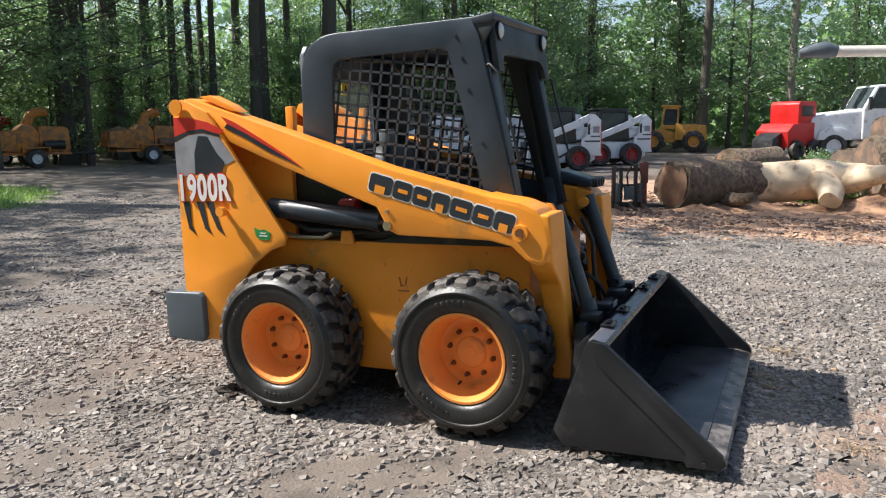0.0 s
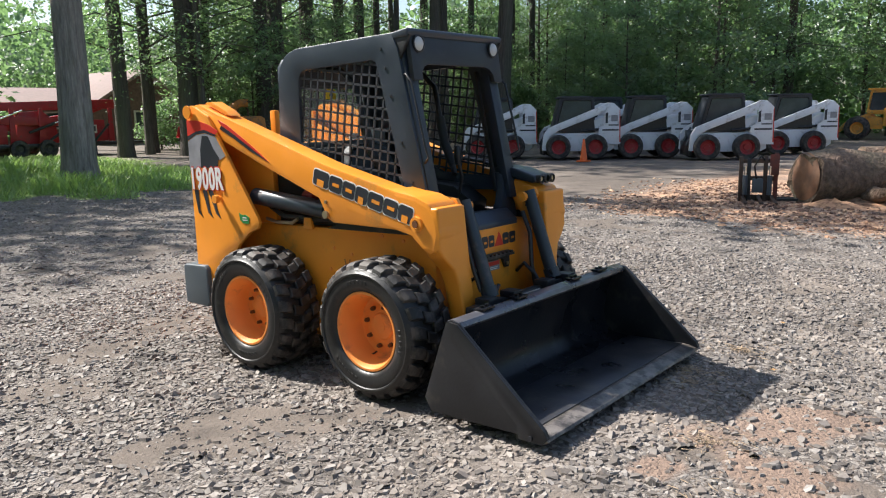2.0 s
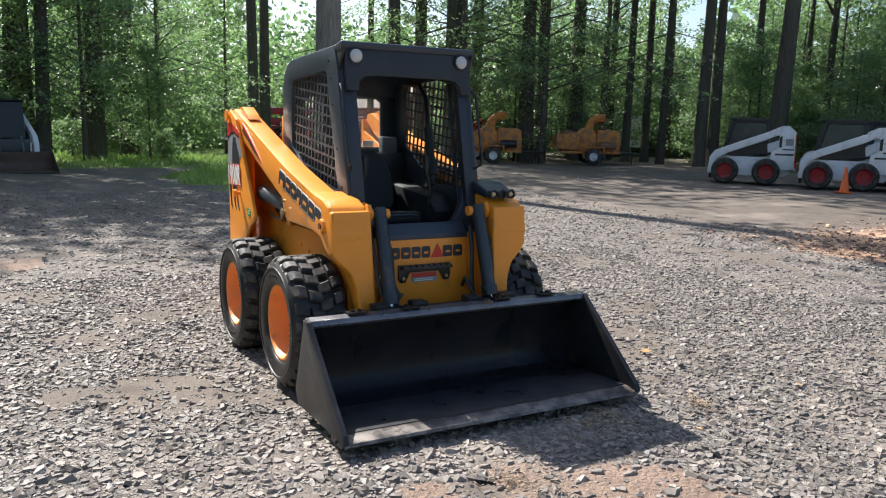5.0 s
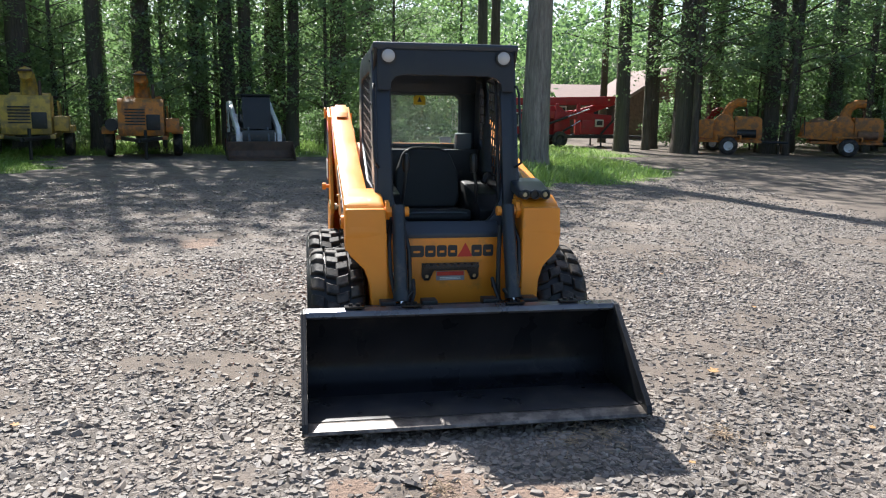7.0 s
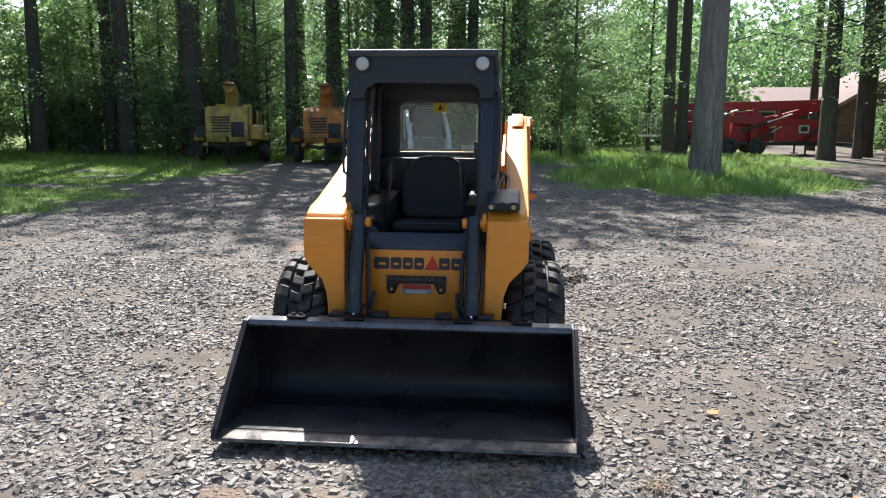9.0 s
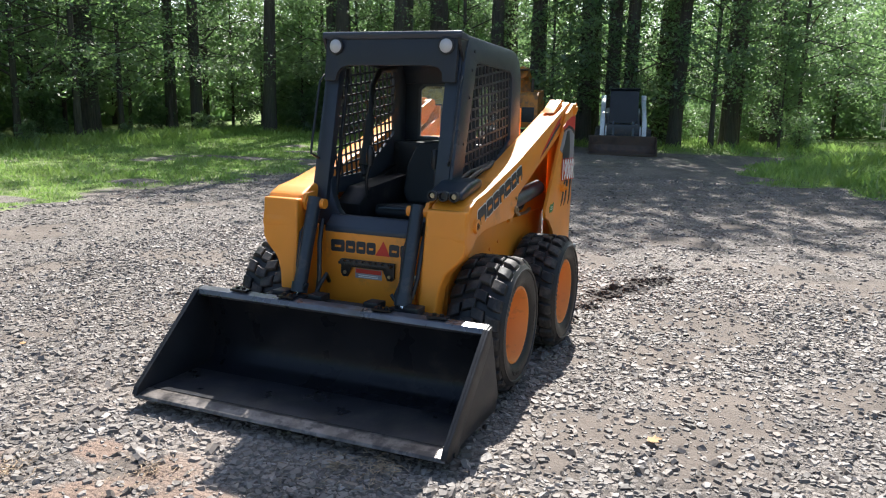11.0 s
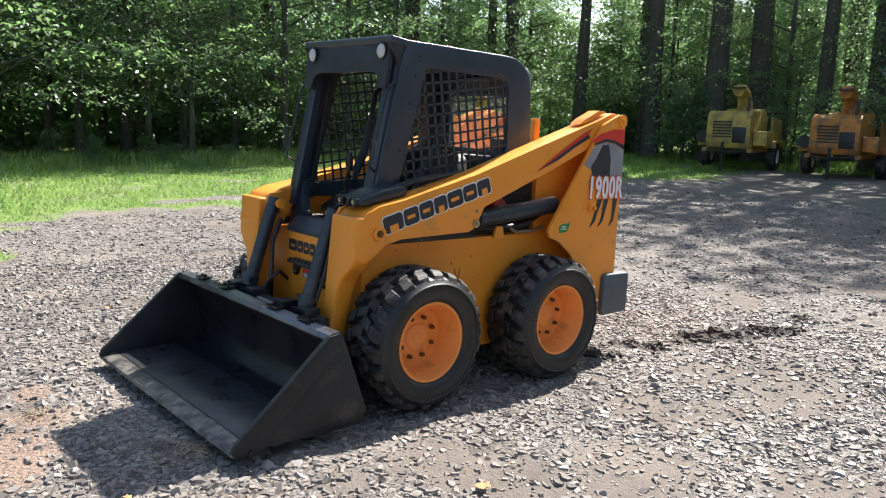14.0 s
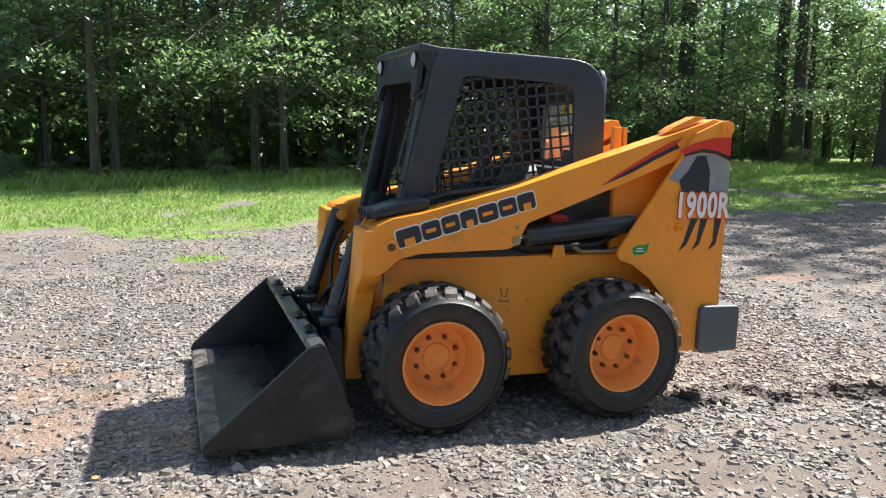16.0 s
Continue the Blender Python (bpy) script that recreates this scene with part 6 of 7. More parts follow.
def trunk_bm(h, r, lean, seed, limbs, limb_from, limb_len, rise=0.25, sag=0.08):
    """A tapered, slightly bent trunk with a root flare and rising limbs; also the limb ends."""
    pts, rad = [], []
    for k in range(9):
        f = k / 8
        pts.append((lean[0] * f * h + 0.25 * r * math.sin(seed + 3 * f), lean[1] * f * h + 0.25 * r * math.cos(seed * 2 + 4 * f), f * h - 0.15))
        rad.append(r * (1.0 - 0.72 * f) * (1.28 if k == 0 else 1.0))
    pts.insert(1, (pts[0][0], pts[0][1], 0.35))
    rad.insert(1, r * 1.04)
    bms, tips = [tube(pts, 1, 12, True, rad)], []
    rr = random.Random(seed)
    for k in range(limbs):
        f = limb_from + (0.97 - limb_from) * (k + rr.random() * 0.6) / limbs
        z = f * h
        a = k * 2.4 + rr.random()
        base = Vector((lean[0] * z, lean[1] * z, z))
        L = limb_len * (1.15 - 0.7 * (f - limb_from) / (1 - limb_from)) * (0.7 + 0.6 * rr.random())
        d = Vector((math.cos(a), math.sin(a), rise + 0.5 * rr.random()))
        mid, end = base + d * L * 0.5, base + d * L + Vector((0, 0, -sag * L))
        br = max(0.012, r * 0.34 * (1 - 0.6 * f))
        bms.append(tube([base, mid, end], 1, 6, False, [br, br * 0.6, br * 0.2]))
        for q in (0.45, 0.7, 1.0):
            p = base.lerp(end, q) + Vector((rr.uniform(-1, 1), rr.uniform(-1, 1), rr.uniform(-0.3, 0.6))) * L * 0.25
            tips.append(tuple(p))
            tips.append(tuple(base.lerp(end, q)))
    return join(*bms), tips


def tree_kind(name, h, r, limbs, limb_from, limb_len, per, spread, leaf, material, seed, bark=BARK, rise=0.25, sag=0.08, spray=(0.3, 0.55, 0.0), aspect=0.55):
    bm, tips = trunk_bm(h, r, (0.0, 0.0), seed, limbs, limb_from, limb_len, rise, sag)
    t = thing(name, "", "tree")
    part("trunk", bm, bark, t)
    c = clumps(tips, per, spread, *spray)
    crown = new("crown", quads("crown", c, leaf * (0.6 + 0.8 * rng.random(len(c))), material, 0.35 if spray[2] == 0 else 0.8, aspect))
    crown.parent = t
    return t


SPRAY = (0.42, 0.10, 0.30)
TALL = [tree_kind("tall_tree", 21, 1.0, 22, 0.45, 3.4, 10, 0.55, 0.36, LEAF, 1),
        tree_kind("tall_tree", 19, 1.0, 20, 0.52, 3.0, 10, 0.55, 0.36, LEAF, 2),
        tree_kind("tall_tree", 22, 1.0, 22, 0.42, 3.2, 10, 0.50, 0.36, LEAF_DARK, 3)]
UNDER = [tree_kind("leafy_tree", 8.5, 0.10, 26, 0.12, 2.1, 34, 0.34, 0.18, LEAF, 4),
         tree_kind("leafy_tree", 10.0, 0.12, 28, 0.16, 2.5, 34, 0.38, 0.19, LEAF_DARK, 5),
         tree_kind("leafy_tree", 6.5, 0.07, 24, 0.08, 1.7, 34, 0.31, 0.16, LEAF, 6)]
EDGE_TREE = [tree_kind("edge_tree", 10.5, 0.13, 26, 0.17, 3.9, 62, 0.40, 0.135, LEAF, 14, rise=0.15, sag=0.30, spray=SPRAY, aspect=0.45),
             tree_kind("edge_tree", 9.0, 0.10, 24, 0.20, 3.4, 62, 0.38, 0.125, LEAF, 15, rise=0.12, sag=0.32, spray=SPRAY, aspect=0.45),
             tree_kind("edge_tree", 11.5, 0.14, 28, 0.24, 4.2, 62, 0.42, 0.135, LEAF_DARK, 16, rise=0.18, sag=0.28, spray=SPRAY, aspect=0.45)]
SHRUB = [tree_kind("shrub", 2.6, 0.035, 20, 0.04, 1.0, 26, 0.20, 0.14, LEAF, 7),
         tree_kind("shrub", 1.8, 0.03, 18, 0.04, 0.9, 26, 0.18, 0.12, LEAF_DARK, 8)]
LABELS = {"tall_tree": "tall slender grey-trunked tree with a high crown", "leafy_tree": "leafy green understorey tree at the wood edge", "edge_tree": "spreading pale green tree overhanging the grass", "shrub": "low leafy green shrub at the wood edge"}
used = set()


def plant(kind, x, y, r=None, scale=1.0, lean=(0.0, 0.0)):
    m = Matrix.Translation((x, y, height_at(x, y))) @ Matrix.Rotation(random.uniform(0, 6.28), 4, "Z")
    tilt = Matrix.Identity(4)
    tilt[0][2], tilt[1][2] = lean
    src = kind
    t = copy_thing(src, m) if src in used else src
    used.add(src)
    tagged(t, LABELS[src.name.split(".")[0]], group="woodland")
    if src in TALL:
        # trunk meshes are one metre thick at the base and take their girth here
        t.matrix_basis = Matrix.Translation((x, y, height_at(x, y))) @ tilt @ Matrix.Rotation(random.uniform(0, 6.28), 4, "Z")
        for c in t.children:
            if c.name.startswith("trunk"):
                c.matrix_basis = Matrix.Diagonal((r, r, scale, 1))
            else:
                c.matrix_basis = Matrix.Diagonal((scale, scale, scale, 1))
    else:
        t.matrix_basis = m @ Matrix.Scale(scale, 4)
    return t


random.seed(5)
WEST = [(-23.6, -11.6, 0.45), (-24.9, -10.6, 0.44), (-24.6, -8.0, 0.28), (-25.0, -6.4, 0.35), (-25.2, -4.7, 0.30), (-24.4, -3.5, 0.27), (-24.4, -2.9, 0.26), (-24.9, -1.2, 0.25), (-27.7, 6.7, 0.25), (-28.6, 7.5, 0.26),
        (-33.0, 14.2, 0.20), (-26.0, 12.3, 0.31), (-27.6, 14.4, 0.28), (-24.6, 14.5, 0.44), (-27.9, 17.6, 0.30), (-24.9, 18.6, 0.36), (-25.7, 19.8, 0.26), (-27.3, 20.9, 0.30), (-26.3, 22.4, 0.34), (-24.6, 24.2, 0.20)]
NORTHWEST = [(-27.0, 25.2, 0.22), (-24.8, 25.7, 0.21), (-22.8, 24.9, 0.20), (-20.3, 24.8, 0.28), (-21.2, 26.5, 0.28), (-17.4, 26.2, 0.42), (-27.8, 23.6, 0.36), (-28.5, 27.7, 0.18), (-28.4, 30.6, 0.23), (-26.9, 31.6, 0.30), (-23.9, 32.5, 0.23),
             (-22.6, 34.6, 0.17), (-21.7, 35.2, 0.24), (-12.4, 43.7, 0.19), (-9.6, 42.4, 0.29), (-2.7, 38.5, 0.26), (-20.5, 40.2, 0.3), (-16.5, 37.0, 0.25), (-14.6, 33.8, 0.2), (-30.5, 47.0, 0.35), (-4.8, 45.5, 0.24), (4.5, 47.0, 0.26), (9.0, 45.0, 0.28)]
SOUTHWEST = [(-32.6, -12.4, 0.36), (-29.6, -9.1, 0.44), (-26.8, -4.9, 0.38), (-27.1, -1.9, 0.46), (-26.5, 0.6, 0.33), (-28.6, 2.0, 0.35), (-22.9, -17.4, 0.3), (-23.4, -14.2, 0.34), (-20.5, -19.1, 0.25), (-24.8, -15.6, 0.29),
             (-16.8, -20.9, 0.36), (-21.9, -21.7, 0.25), (-3.6, -22.6, 0.12), (-5.9, -22.4, 0.2), (3.6, -23.4, 0.17), (0.4, -23.0, 0.24), (-12.0, -24.0, 0.3), (8.0, -23.0, 0.3)]
k = 0
for place in (WEST, NORTHWEST, SOUTHWEST):
    for x, y, r in place:
        tall = 0.85 if place is WEST else 0.8
        plant(TALL[k % 3], x, y, r, tall + (0.30 if y > 10 and place is WEST else 0.0) + 0.25 * random.random(), (random.uniform(-0.02, 0.02), random.uniform(-0.02, 0.02)))
        k += 1

# the large pale trunk on its grass island
bm, tips = trunk_bm(23, 0.40, (0.008, 0.005), 9, 14, 0.62, 2.8)
big = thing("tall_tree", "large pale grey tree trunk standing on a grass island", "tree", pose(-15.75, 5.42, 0.15))
part("trunk", bm, BARK_PALE, big)
c = clumps(tips, 22, 0.5)
crown = new("crown", quads("crown", c, 0.34 * (0.6 + 0.8 * rng.random(len(c))), LEAF))
crown.parent = big


def belt(n, x0, x1, y0, y1, kinds, lo, hi, gap=1.2, keep=None):
    placed = []
    tries = 0
    while len(placed) < n and tries < n * 40:
        tries += 1
        x, y = random.uniform(x0, x1), random.uniform(y0, y1)
        if any(math.hypot(x - a, y - b) < gap for a, b in placed) or (keep and not keep(x, y)):
            continue
        placed.append((x, y))
        plant(random.choice(kinds), x, y, None, random.uniform(lo, hi))


EDGE_SPOTS = ((-6.3, -18.2), (-9.6, -18.6), (-1.2, -18.4), (-14.2, -18.8), (3.8, -18.6))
# south wood: dense and leafy to the ground
belt(15, -24, 14, -22.6, -19.6, EDGE_TREE, 0.85, 1.25, 2.3)
belt(14, -27, 14, -25.5, -22.6, UNDER, 0.8, 1.25, 2.2)
belt(10, -27, 16, -30, -26, UNDER, 0.95, 1.4, 2.2)
belt(22, -26, 13, -19.6, -17.6, SHRUB, 0.18, 0.36, 0.7)
belt(8, -26, 13, -23, -21, SHRUB, 0.6, 1.0, 1.2)
for x, y in EDGE_SPOTS:
    plant(random.choice(EDGE_TREE), x, y, None, random.uniform(0.85, 1.05))
# west wood, more open
belt(8, -37, -30, -24, 4, UNDER, 0.7, 1.1, 2.6)
belt(22, -31, -26, -22, 4, SHRUB, 0.5, 1.0, 1.1)
belt(14, -42, -31.5, 0, 38, UNDER, 0.8, 1.2, 2.2, lambda x, y: not 8 < y < 27)
belt(6, -34, -29, 20, 28, UNDER, 0.7, 1.0, 1.8)
belt(14, -31, -28, 16, 36, SHRUB, 0.8, 1.3, 1.3)
belt(10, -33, -25, -26, -12, UNDER, 0.8, 1.2, 2.0)
belt(10, -27.5, -23, -21, -11, SHRUB, 0.8, 1.2, 1.2)
belt(9, -27.5, -24, -20, 3, UNDER, 0.55, 0.9, 2.0)
belt(7, -28, -25.5, 17, 27, UNDER, 0.5, 0.9, 2.0)
belt(11, -28, -24.2, -17, 4, EDGE_TREE, 0.7, 1.0, 2.0)
belt(6, -26.5, -23.2, 13.5, 24, [EDGE_TREE[2]], 1.0, 1.25, 2.2)
# north wood
belt(44, -31, 16, 36, 46, [UNDER[1], UNDER[1], EDGE_TREE[2]], 0.75, 1.15, 1.8, lambda x, y: not (-8 < x < 12 and y < 41.5))
belt(8, -34, 20, 46, 56, UNDER, 0.8, 1.3, 2.4)
belt(22, -26, -9, 27.5, 35, [UNDER[1], UNDER[2]], 0.6, 0.95, 1.6, lambda x, y: not (x > -8 and y > 32))
belt(12, -24, -8, 26.5, 31, SHRUB, 0.8, 1.3, 1.2)
# weeds growing in the log pile
belt(7, 1.8, 3.2, 12.2, 15.5, SHRUB, 0.22, 0.42, 0.3)


def far_woods():
    n = 80000
    a = rng.uniform(0, 2 * math.pi, n)
    d = rng.uniform(62, 95, n)
    top = 10 + 4 * np.sin(a * 9) + 3 * np.sin(a * 23 + 1) + 2 * np.sin(a * 51)
    z = top * rng.random(n) ** 0.8
    c = np.stack([-8 + d * np.cos(a), 8 + d * np.sin(a), z], 1)
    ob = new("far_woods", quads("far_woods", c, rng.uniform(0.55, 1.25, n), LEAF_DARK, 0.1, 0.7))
    tagged(ob, "distant green woodland closing the yard all round", "woods", kind="stuff")


far_woods()


def thicket(n, x0, x1, y0, y1, top, lo=0.35, hi=0.8):
    """The closed depth of the wood behind its edge, too dense to tell leaves apart."""
    x, y = rng.uniform(x0, x1, n), rng.uniform(y0, y1, n)
    h = top * (0.75 + 0.25 * np.sin(x * 0.9 + 1) * np.sin(y * 0.8))
    c = np.stack([x, y, h * rng.random(n) ** 1.2], 1)
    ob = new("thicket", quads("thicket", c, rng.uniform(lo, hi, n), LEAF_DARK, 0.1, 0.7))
    tagged(ob, "dense green thicket filling the wood behind its edge", "thicket", kind="stuff")


thicket(20000, -34, 20, -33, -26.5, 8.0)
thicket(3500, -42, -35, -26, 3, 6.0)
thicket(8000, -40, -31, 28, 44, 7.0)
thicket(16000, -32, 26, 47.5, 56, 9.0)
thicket(40000, -64, -53, -34, 46, 12.0, 0.3, 0.6)
thicket(5000, -53, -50, 6, 30, 8.0, 0.25, 0.5)
thicket(6000, -44, -38, 3, 13.5, 6.5, 0.22, 0.45)

def grass_field():
    pts, hs = [], []
    for x0, x1, y0, y1, n, h in ((-26, 9, -19.5, -6.8, 74000, 0.062), (-30, -20, -16, 12, 15000, 0.15), (-21, -11, 1, 10.5, 16000, 0.17), (0.5, 2.6, -6, -4.8, 500, 0.10), (1.2, 3.6, 12.4, 15, 600, 0.4)):
        xs, ys, keep = rng.uniform(x0, x1, n), rng.uniform(y0, y1, n), rng.random(n)
        for x, y, q in zip(xs, ys, keep):
            g = grass_at(x, y) if h != 0.4 else 1.0
            if g > 0.25 + 0.6 * q:
                pts.append((x, y, height_at(x, y)))
                tall = 1.0 + 1.6 * max(0.0, wob(x, y, 0.35, 51)) + (3.0 * smooth(-15.8, -17.5, y + 1.2 * wob(x, y, 0.5, 77)))
                hs.append(h * tall * (0.5 + 0.9 * q) * (0.5 + 0.5 * g))
    p, h = np.array(pts), np.array(hs)
    n = len(p)
    a = rng.uniform(0, 6.28, n)
    w = np.stack([np.cos(a), np.sin(a), 0 * a], 1) * (0.010 + 0.04 * h)[:, None]
    bend = np.stack([np.cos(a * 3.7), np.sin(a * 3.7), 0 * a], 1) * (h * 0.75)[:, None]
    up = np.array([0, 0, 1.0]) * h[:, None]
    v = np.stack([p - w, p + w, p + w * 0.6 + up * 0.62 + bend * 0.5, p - w * 0.6 + up * 0.62 + bend * 0.5, p + up + bend], 1).reshape(-1, 3)
    base = 5 * np.arange(n)[:, None]
    loops = (base + np.array([0, 1, 2, 3, 3, 2, 4])).ravel()
    ob = new("grass", raw_mesh("grass", v, np.tile([4, 3], n), loops, GRASS))
    tagged(ob, "rough green grass with weeds along the yard", "grass", kind="stuff")


grass_field()


# ---- loose gravel ----
def stone_shape(n):
    """Flat slate chips: a bevelled five-cornered slab each; n slabs as arrays of ten corners."""
    ang = (np.arange(5)[None] * 2 * math.pi / 5 + rng.uniform(0, 6.28, n)[:, None] + rng.normal(0, 0.28, (n, 5)))
    rad = rng.uniform(0.65, 1.15, (n, 5))
    u = np.cos(ang) * rad
    v = np.sin(ang) * rad * rng.uniform(0.45, 0.85, n)[:, None]
    lo = np.stack([u, v, np.zeros_like(u) - 0.25], 2)
    hi = np.stack([u * 0.78, v * 0.78, 0.28 + rng.uniform(-0.10, 0.10, (n, 5))], 2)
    return np.concatenate([lo, hi], 1)


SIDES = np.concatenate([[5, 6, 7, 8, 9]] + [[i, (i + 1) % 5, 5 + (i + 1) % 5, 5 + i] for i in range(5)])
COUNTS = [5, 4, 4, 4, 4, 4]


def turned(n):
    yaw, tip, way = rng.uniform(0, 6.28, n), rng.normal(0, 0.38, n), rng.uniform(0, 6.28, n)
    cy, sy = np.cos(yaw), np.sin(yaw)
    rz = np.zeros((n, 3, 3))
    rz[:, 0, 0], rz[:, 0, 1], rz[:, 1, 0], rz[:, 1, 1], rz[:, 2, 2] = cy, -sy, sy, cy, 1
    ax = np.stack([np.cos(way), np.sin(way), 0 * way], 1)
    c, s = np.cos(tip), np.sin(tip)
    K = np.zeros((n, 3, 3))
    K[:, 0, 2], K[:, 1, 2], K[:, 2, 0], K[:, 2, 1] = ax[:, 1], -ax[:, 0], -ax[:, 1], ax[:, 0]
    rt = np.eye(3)[None] + s[:, None, None] * K + (1 - c)[:, None, None] * (K @ K)
    return rt @ rz


def gravel(n, x0, x1, y0, y1, lo, hi, name, wood=False):
    pts = []
    xs, ys = rng.uniform(x0, x1, n), rng.uniform(y0, y1, n)
    q = rng.random(n)
    for x, y, k_ in zip(xs, ys, q):
        bare = max(grass_at(x, y), 0.9 * chips_at(x, y), 0.82 * mud_at(x, y), 1.05 * clay_at(x, y), 1.1 * rut_at(x, y))
        if (k_ < chips_at(x, y)) if wood else (k_ > bare):
            pts.append((x, y, height_at(x, y)))
    p = np.array(pts)
    n = len(p)
    size = lo * (hi / lo) ** (rng.random(n) ** 1.5)
    v = stone_shape(n) * size[:, None, None]
    v[:, :, 2] *= 0.95
    v = np.einsum("nij,nkj->nki", turned(n), v) + p[:, None]
    loops = (10 * np.arange(n)[:, None] + SIDES[None]).ravel()
    ob = new(name, raw_mesh(name, v.reshape(-1, 3), np.tile(COUNTS, n), loops, CHIPWOOD if wood else STONES))
    tagged(ob, "scattered brown bark and wood chips" if wood else "loose flat grey slate gravel chips", "wood chips" if wood else "gravel", kind="stuff")
    return ob


gravel(84000, -3.4, 4.4, -4.6, 4.8, 0.0095, 0.042, "gravel")
gravel(62000, -13, 4.8, -8, 9, 0.013, 0.050, "gravel")
gravel(16000, -4.5, 6, 6.5, 14, 0.014, 0.075, "wood_chips", True)


def soil_clods(n):
    """Dark crumbs of churned soil along the rut."""
    x, y, q = rng.uniform(-3.6, -0.9, n), rng.uniform(0.1, 1.9, n), rng.random(n)
    p = np.array([(a, b, height_at(a, b)) for a, b, k_ in zip(x, y, q) if k_ < rut_at(a, b)])
    m = len(p)
    v = stone_shape(m) * (0.010 * 5 ** (rng.random(m) ** 2))[:, None, None] * np.array([1, 1, 1.5])
    v = np.einsum("nij,nkj->nki", turned(m), v) + p[:, None]
    ob = new("soil_clods", raw_mesh("soil_clods", v.reshape(-1, 3), np.tile(COUNTS, m), (10 * np.arange(m)[:, None] + SIDES[None]).ravel(), SOIL))
    tagged(ob, "dark crumbs of churned soil along a wheel rut", "soil", kind="stuff")


def soil_lump(x, y, size, turn):
    bm = bmesh.new()
    bmesh.ops.create_icosphere(bm, subdivisions=3, radius=1.0)
    for v in bm.verts:
        k = 1 + 0.45 * noise.noise(v.co * 1.7 + Vector((turn, 0, 0))) + 0.2 * noise.noise(v.co * 4.5)
        v.co = Vector((v.co.x * 1.5, v.co.y * 0.8, v.co.z * 0.6)) * k
    ob = part("soil_lump", bm, SOIL)
    ob.matrix_basis = Matrix.Translation((x, y, height_at(x, y) + 0.3 * size)) @ Matrix.Rotation(turn, 4, "Z") @ Matrix.Scale(size, 4)
    tagged(ob, "dark lump of damp soil on the gravel", "soil", group="soil lumps")


SOIL = surface("damp_soil", (0.065, 0.050, 0.041), 0.9, var=0.4, scale=9, bump=0.6, bump_scale=60)
soil_clods(6000)
for x, y, size, turn in ((-1.02, -0.62, 0.055, 0.5), (-0.93, -0.70, 0.035, 1.7), (-1.10, 0.66, 0.05, 2.4), (-1.24, 0.72, 0.035, 0.9)):
    soil_lump(x, y, size, turn)


def straw(spots, n):
    """Dry stalks and shreds of wood scattered on the stones."""
    v = []
    for cx, cy, r in spots:
        for k in range(n):
            a, d = rng.uniform(0, 6.28), r * abs(rng.normal()) * 0.6
            x, y, t, L = cx + d * math.cos(a), cy + 0.8 * d * math.sin(a), rng.uniform(0, 6.28), rng.uniform(0.02, 0.075)
            z = height_at(x, y) + rng.uniform(0.008, 0.028)
            ux, uy, w = math.cos(t), math.sin(t), rng.uniform(0.0015, 0.004)
            e = rng.uniform(-0.012, 0.012)
            v += [(x - uy * w, y + ux * w, z), (x + uy * w, y - ux * w, z), (x + ux * L, y + uy * L, z + e), (x + ux * L * 0.5, y + uy * L * 0.5, z + w + e * 0.5)]
    m = len(v) // 4
    loops = (4 * np.arange(m)[:, None] + np.array([0, 1, 3, 1, 2, 3, 2, 0, 3])[None]).ravel()
    ob = new("straw", raw_mesh("straw", np.array(v), np.full(3 * m, 3), loops, STRAW))
    tagged(ob, "dry tan stalks and wood shreds on the stones", "straw", kind="stuff")


STRAW = surface("dry_straw", (0.34, 0.25, 0.165), 0.8, var=0.4, scale=20, bump=0.1)
straw(((1.95, 0.42, 0.28), (2.0, 1.24, 0.22), (1.9, 0.62, 0.2), (2.35, -0.3, 0.25), (2.6, -0.9, 0.25)), 130)

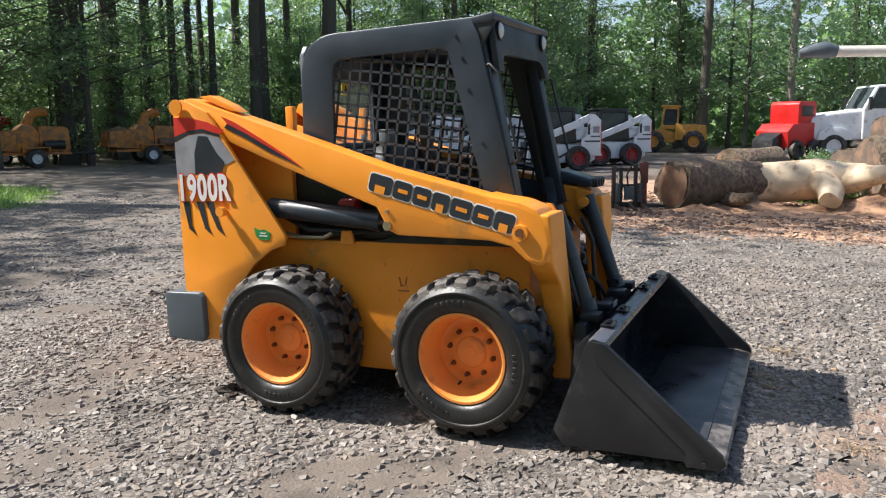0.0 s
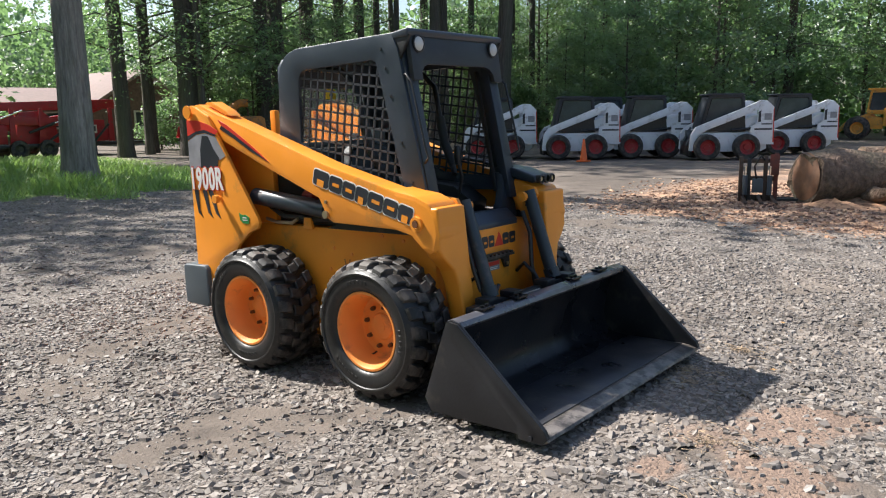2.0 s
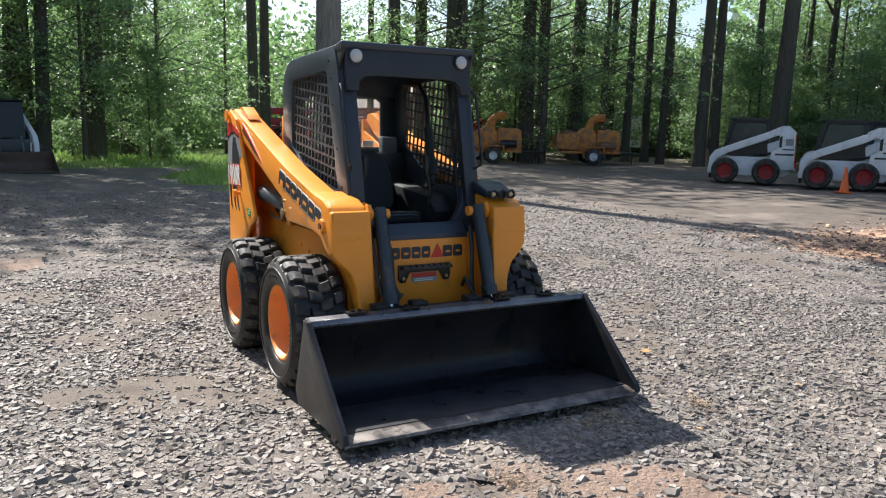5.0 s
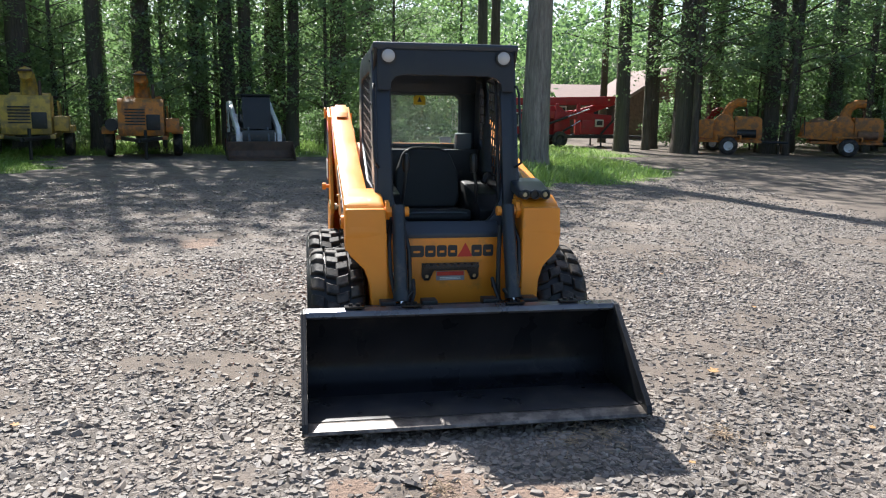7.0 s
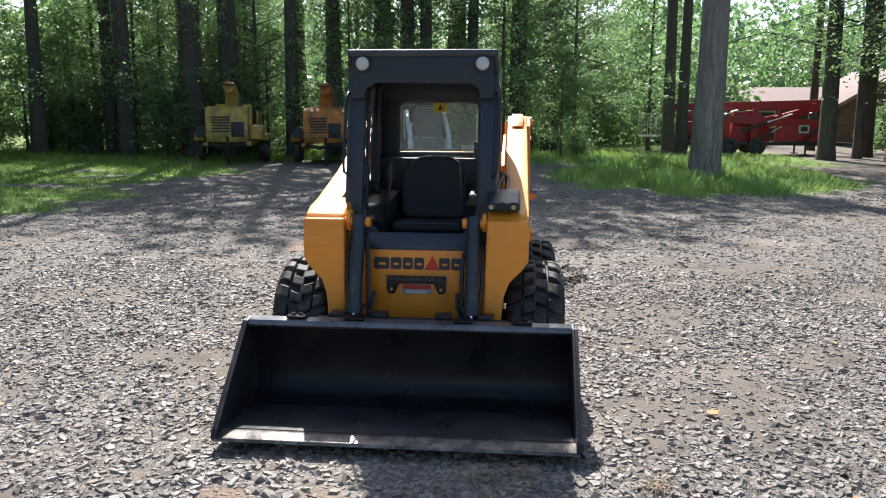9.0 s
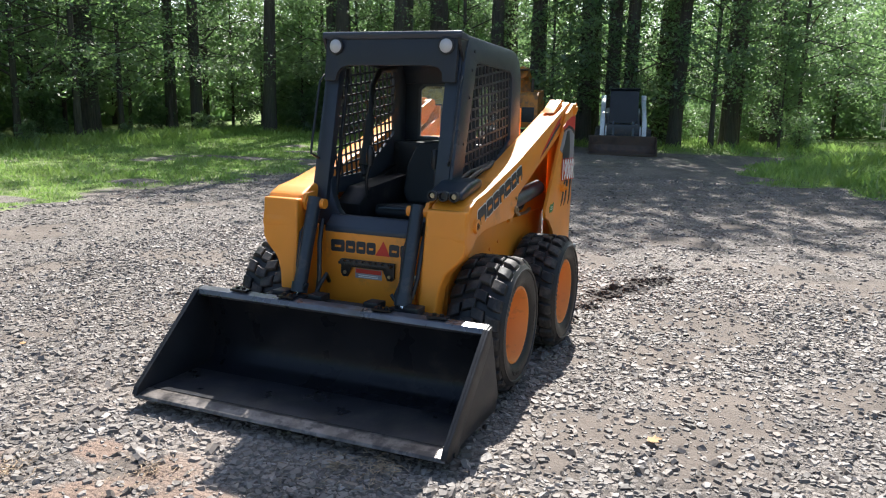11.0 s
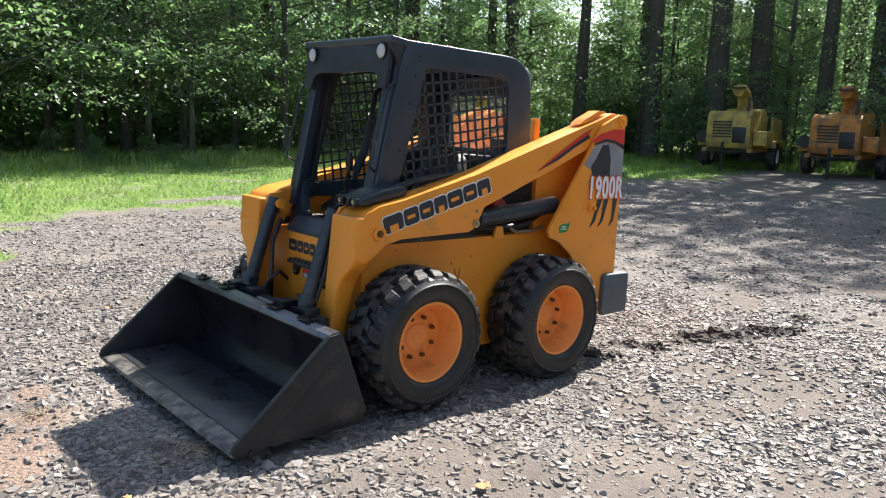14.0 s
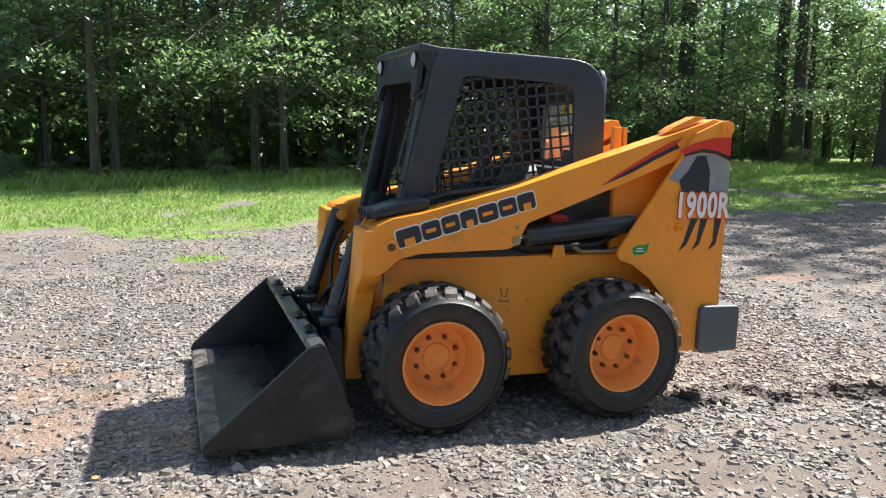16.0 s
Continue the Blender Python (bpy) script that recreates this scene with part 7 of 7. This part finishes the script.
# the stones that lie nearest the walk, each on its own
shapes = stone_shape(14)
stone_meshes = [raw_mesh("stone", shapes[k] * np.array([1, 1, 0.8]), COUNTS, SIDES, STONE) for k in range(14)]
turns = turned(300)
for k in range(300):
    x, y = rng.uniform(1.9, 3.6), rng.uniform(-2.6, 2.9)
    st = new("stone", stone_meshes[k % 14])
    st.parent = ground
    size = rng.uniform(0.024, 0.052)
    st.matrix_basis = Matrix.Translation((x, y, height_at(x, y) + 0.004)) @ Matrix(turns[k].tolist()).to_4x4() @ Matrix.Scale(size, 4)


def fallen_leaf(x, y, size, turn):
    bm = bmesh.new()
    pts = [(0, -0.5), (0.22, -0.3), (0.42, -0.05), (0.20, 0.02), (0.26, 0.3), (0.05, 0.22), (0, 0.5), (-0.06, 0.22), (-0.28, 0.28), (-0.18, 0.0), (-0.40, -0.08), (-0.2, -0.3)]
    mid = bm.verts.new((0, 0, 0.03))
    rim = [bm.verts.new((u, v, 0.12 * abs(u) + 0.05 * math.sin(7 * v))) for u, v in pts]
    low = [bm.verts.new((u, v, 0.12 * abs(u) + 0.05 * math.sin(7 * v) - 0.015)) for u, v in pts]
    for i in range(len(pts)):
        j = (i + 1) % len(pts)
        bm.faces.new((mid, rim[i], rim[j]))
        bm.faces.new((rim[i], low[i], low[j], rim[j]))
    ob = part("fallen_leaf", bm, DRYLEAF)
    ob.matrix_basis = Matrix.Translation((x, y, height_at(x, y) + 0.03)) @ Matrix.Rotation(turn, 4, "Z") @ Matrix.Scale(size, 4)
    tagged(ob, "dry brown curled leaf on the gravel", "leaf", group="fallen leaves")


DRYLEAF = surface("dry_leaf", (0.42, 0.24, 0.10), 0.7, var=0.25, scale=3, bump=0.3)
for x, y, size in ((1.02, 1.72, 0.10), (2.3, 0.9, 0.05), (3.0, -1.4, 0.05), (-0.6, 3.0, 0.06), (2.0, 2.1, 0.05), (1.3, -2.4, 0.06), (3.3, 0.6, 0.05), (-2.0, 2.8, 0.06)):
    fallen_leaf(x, y, size, x * 7)
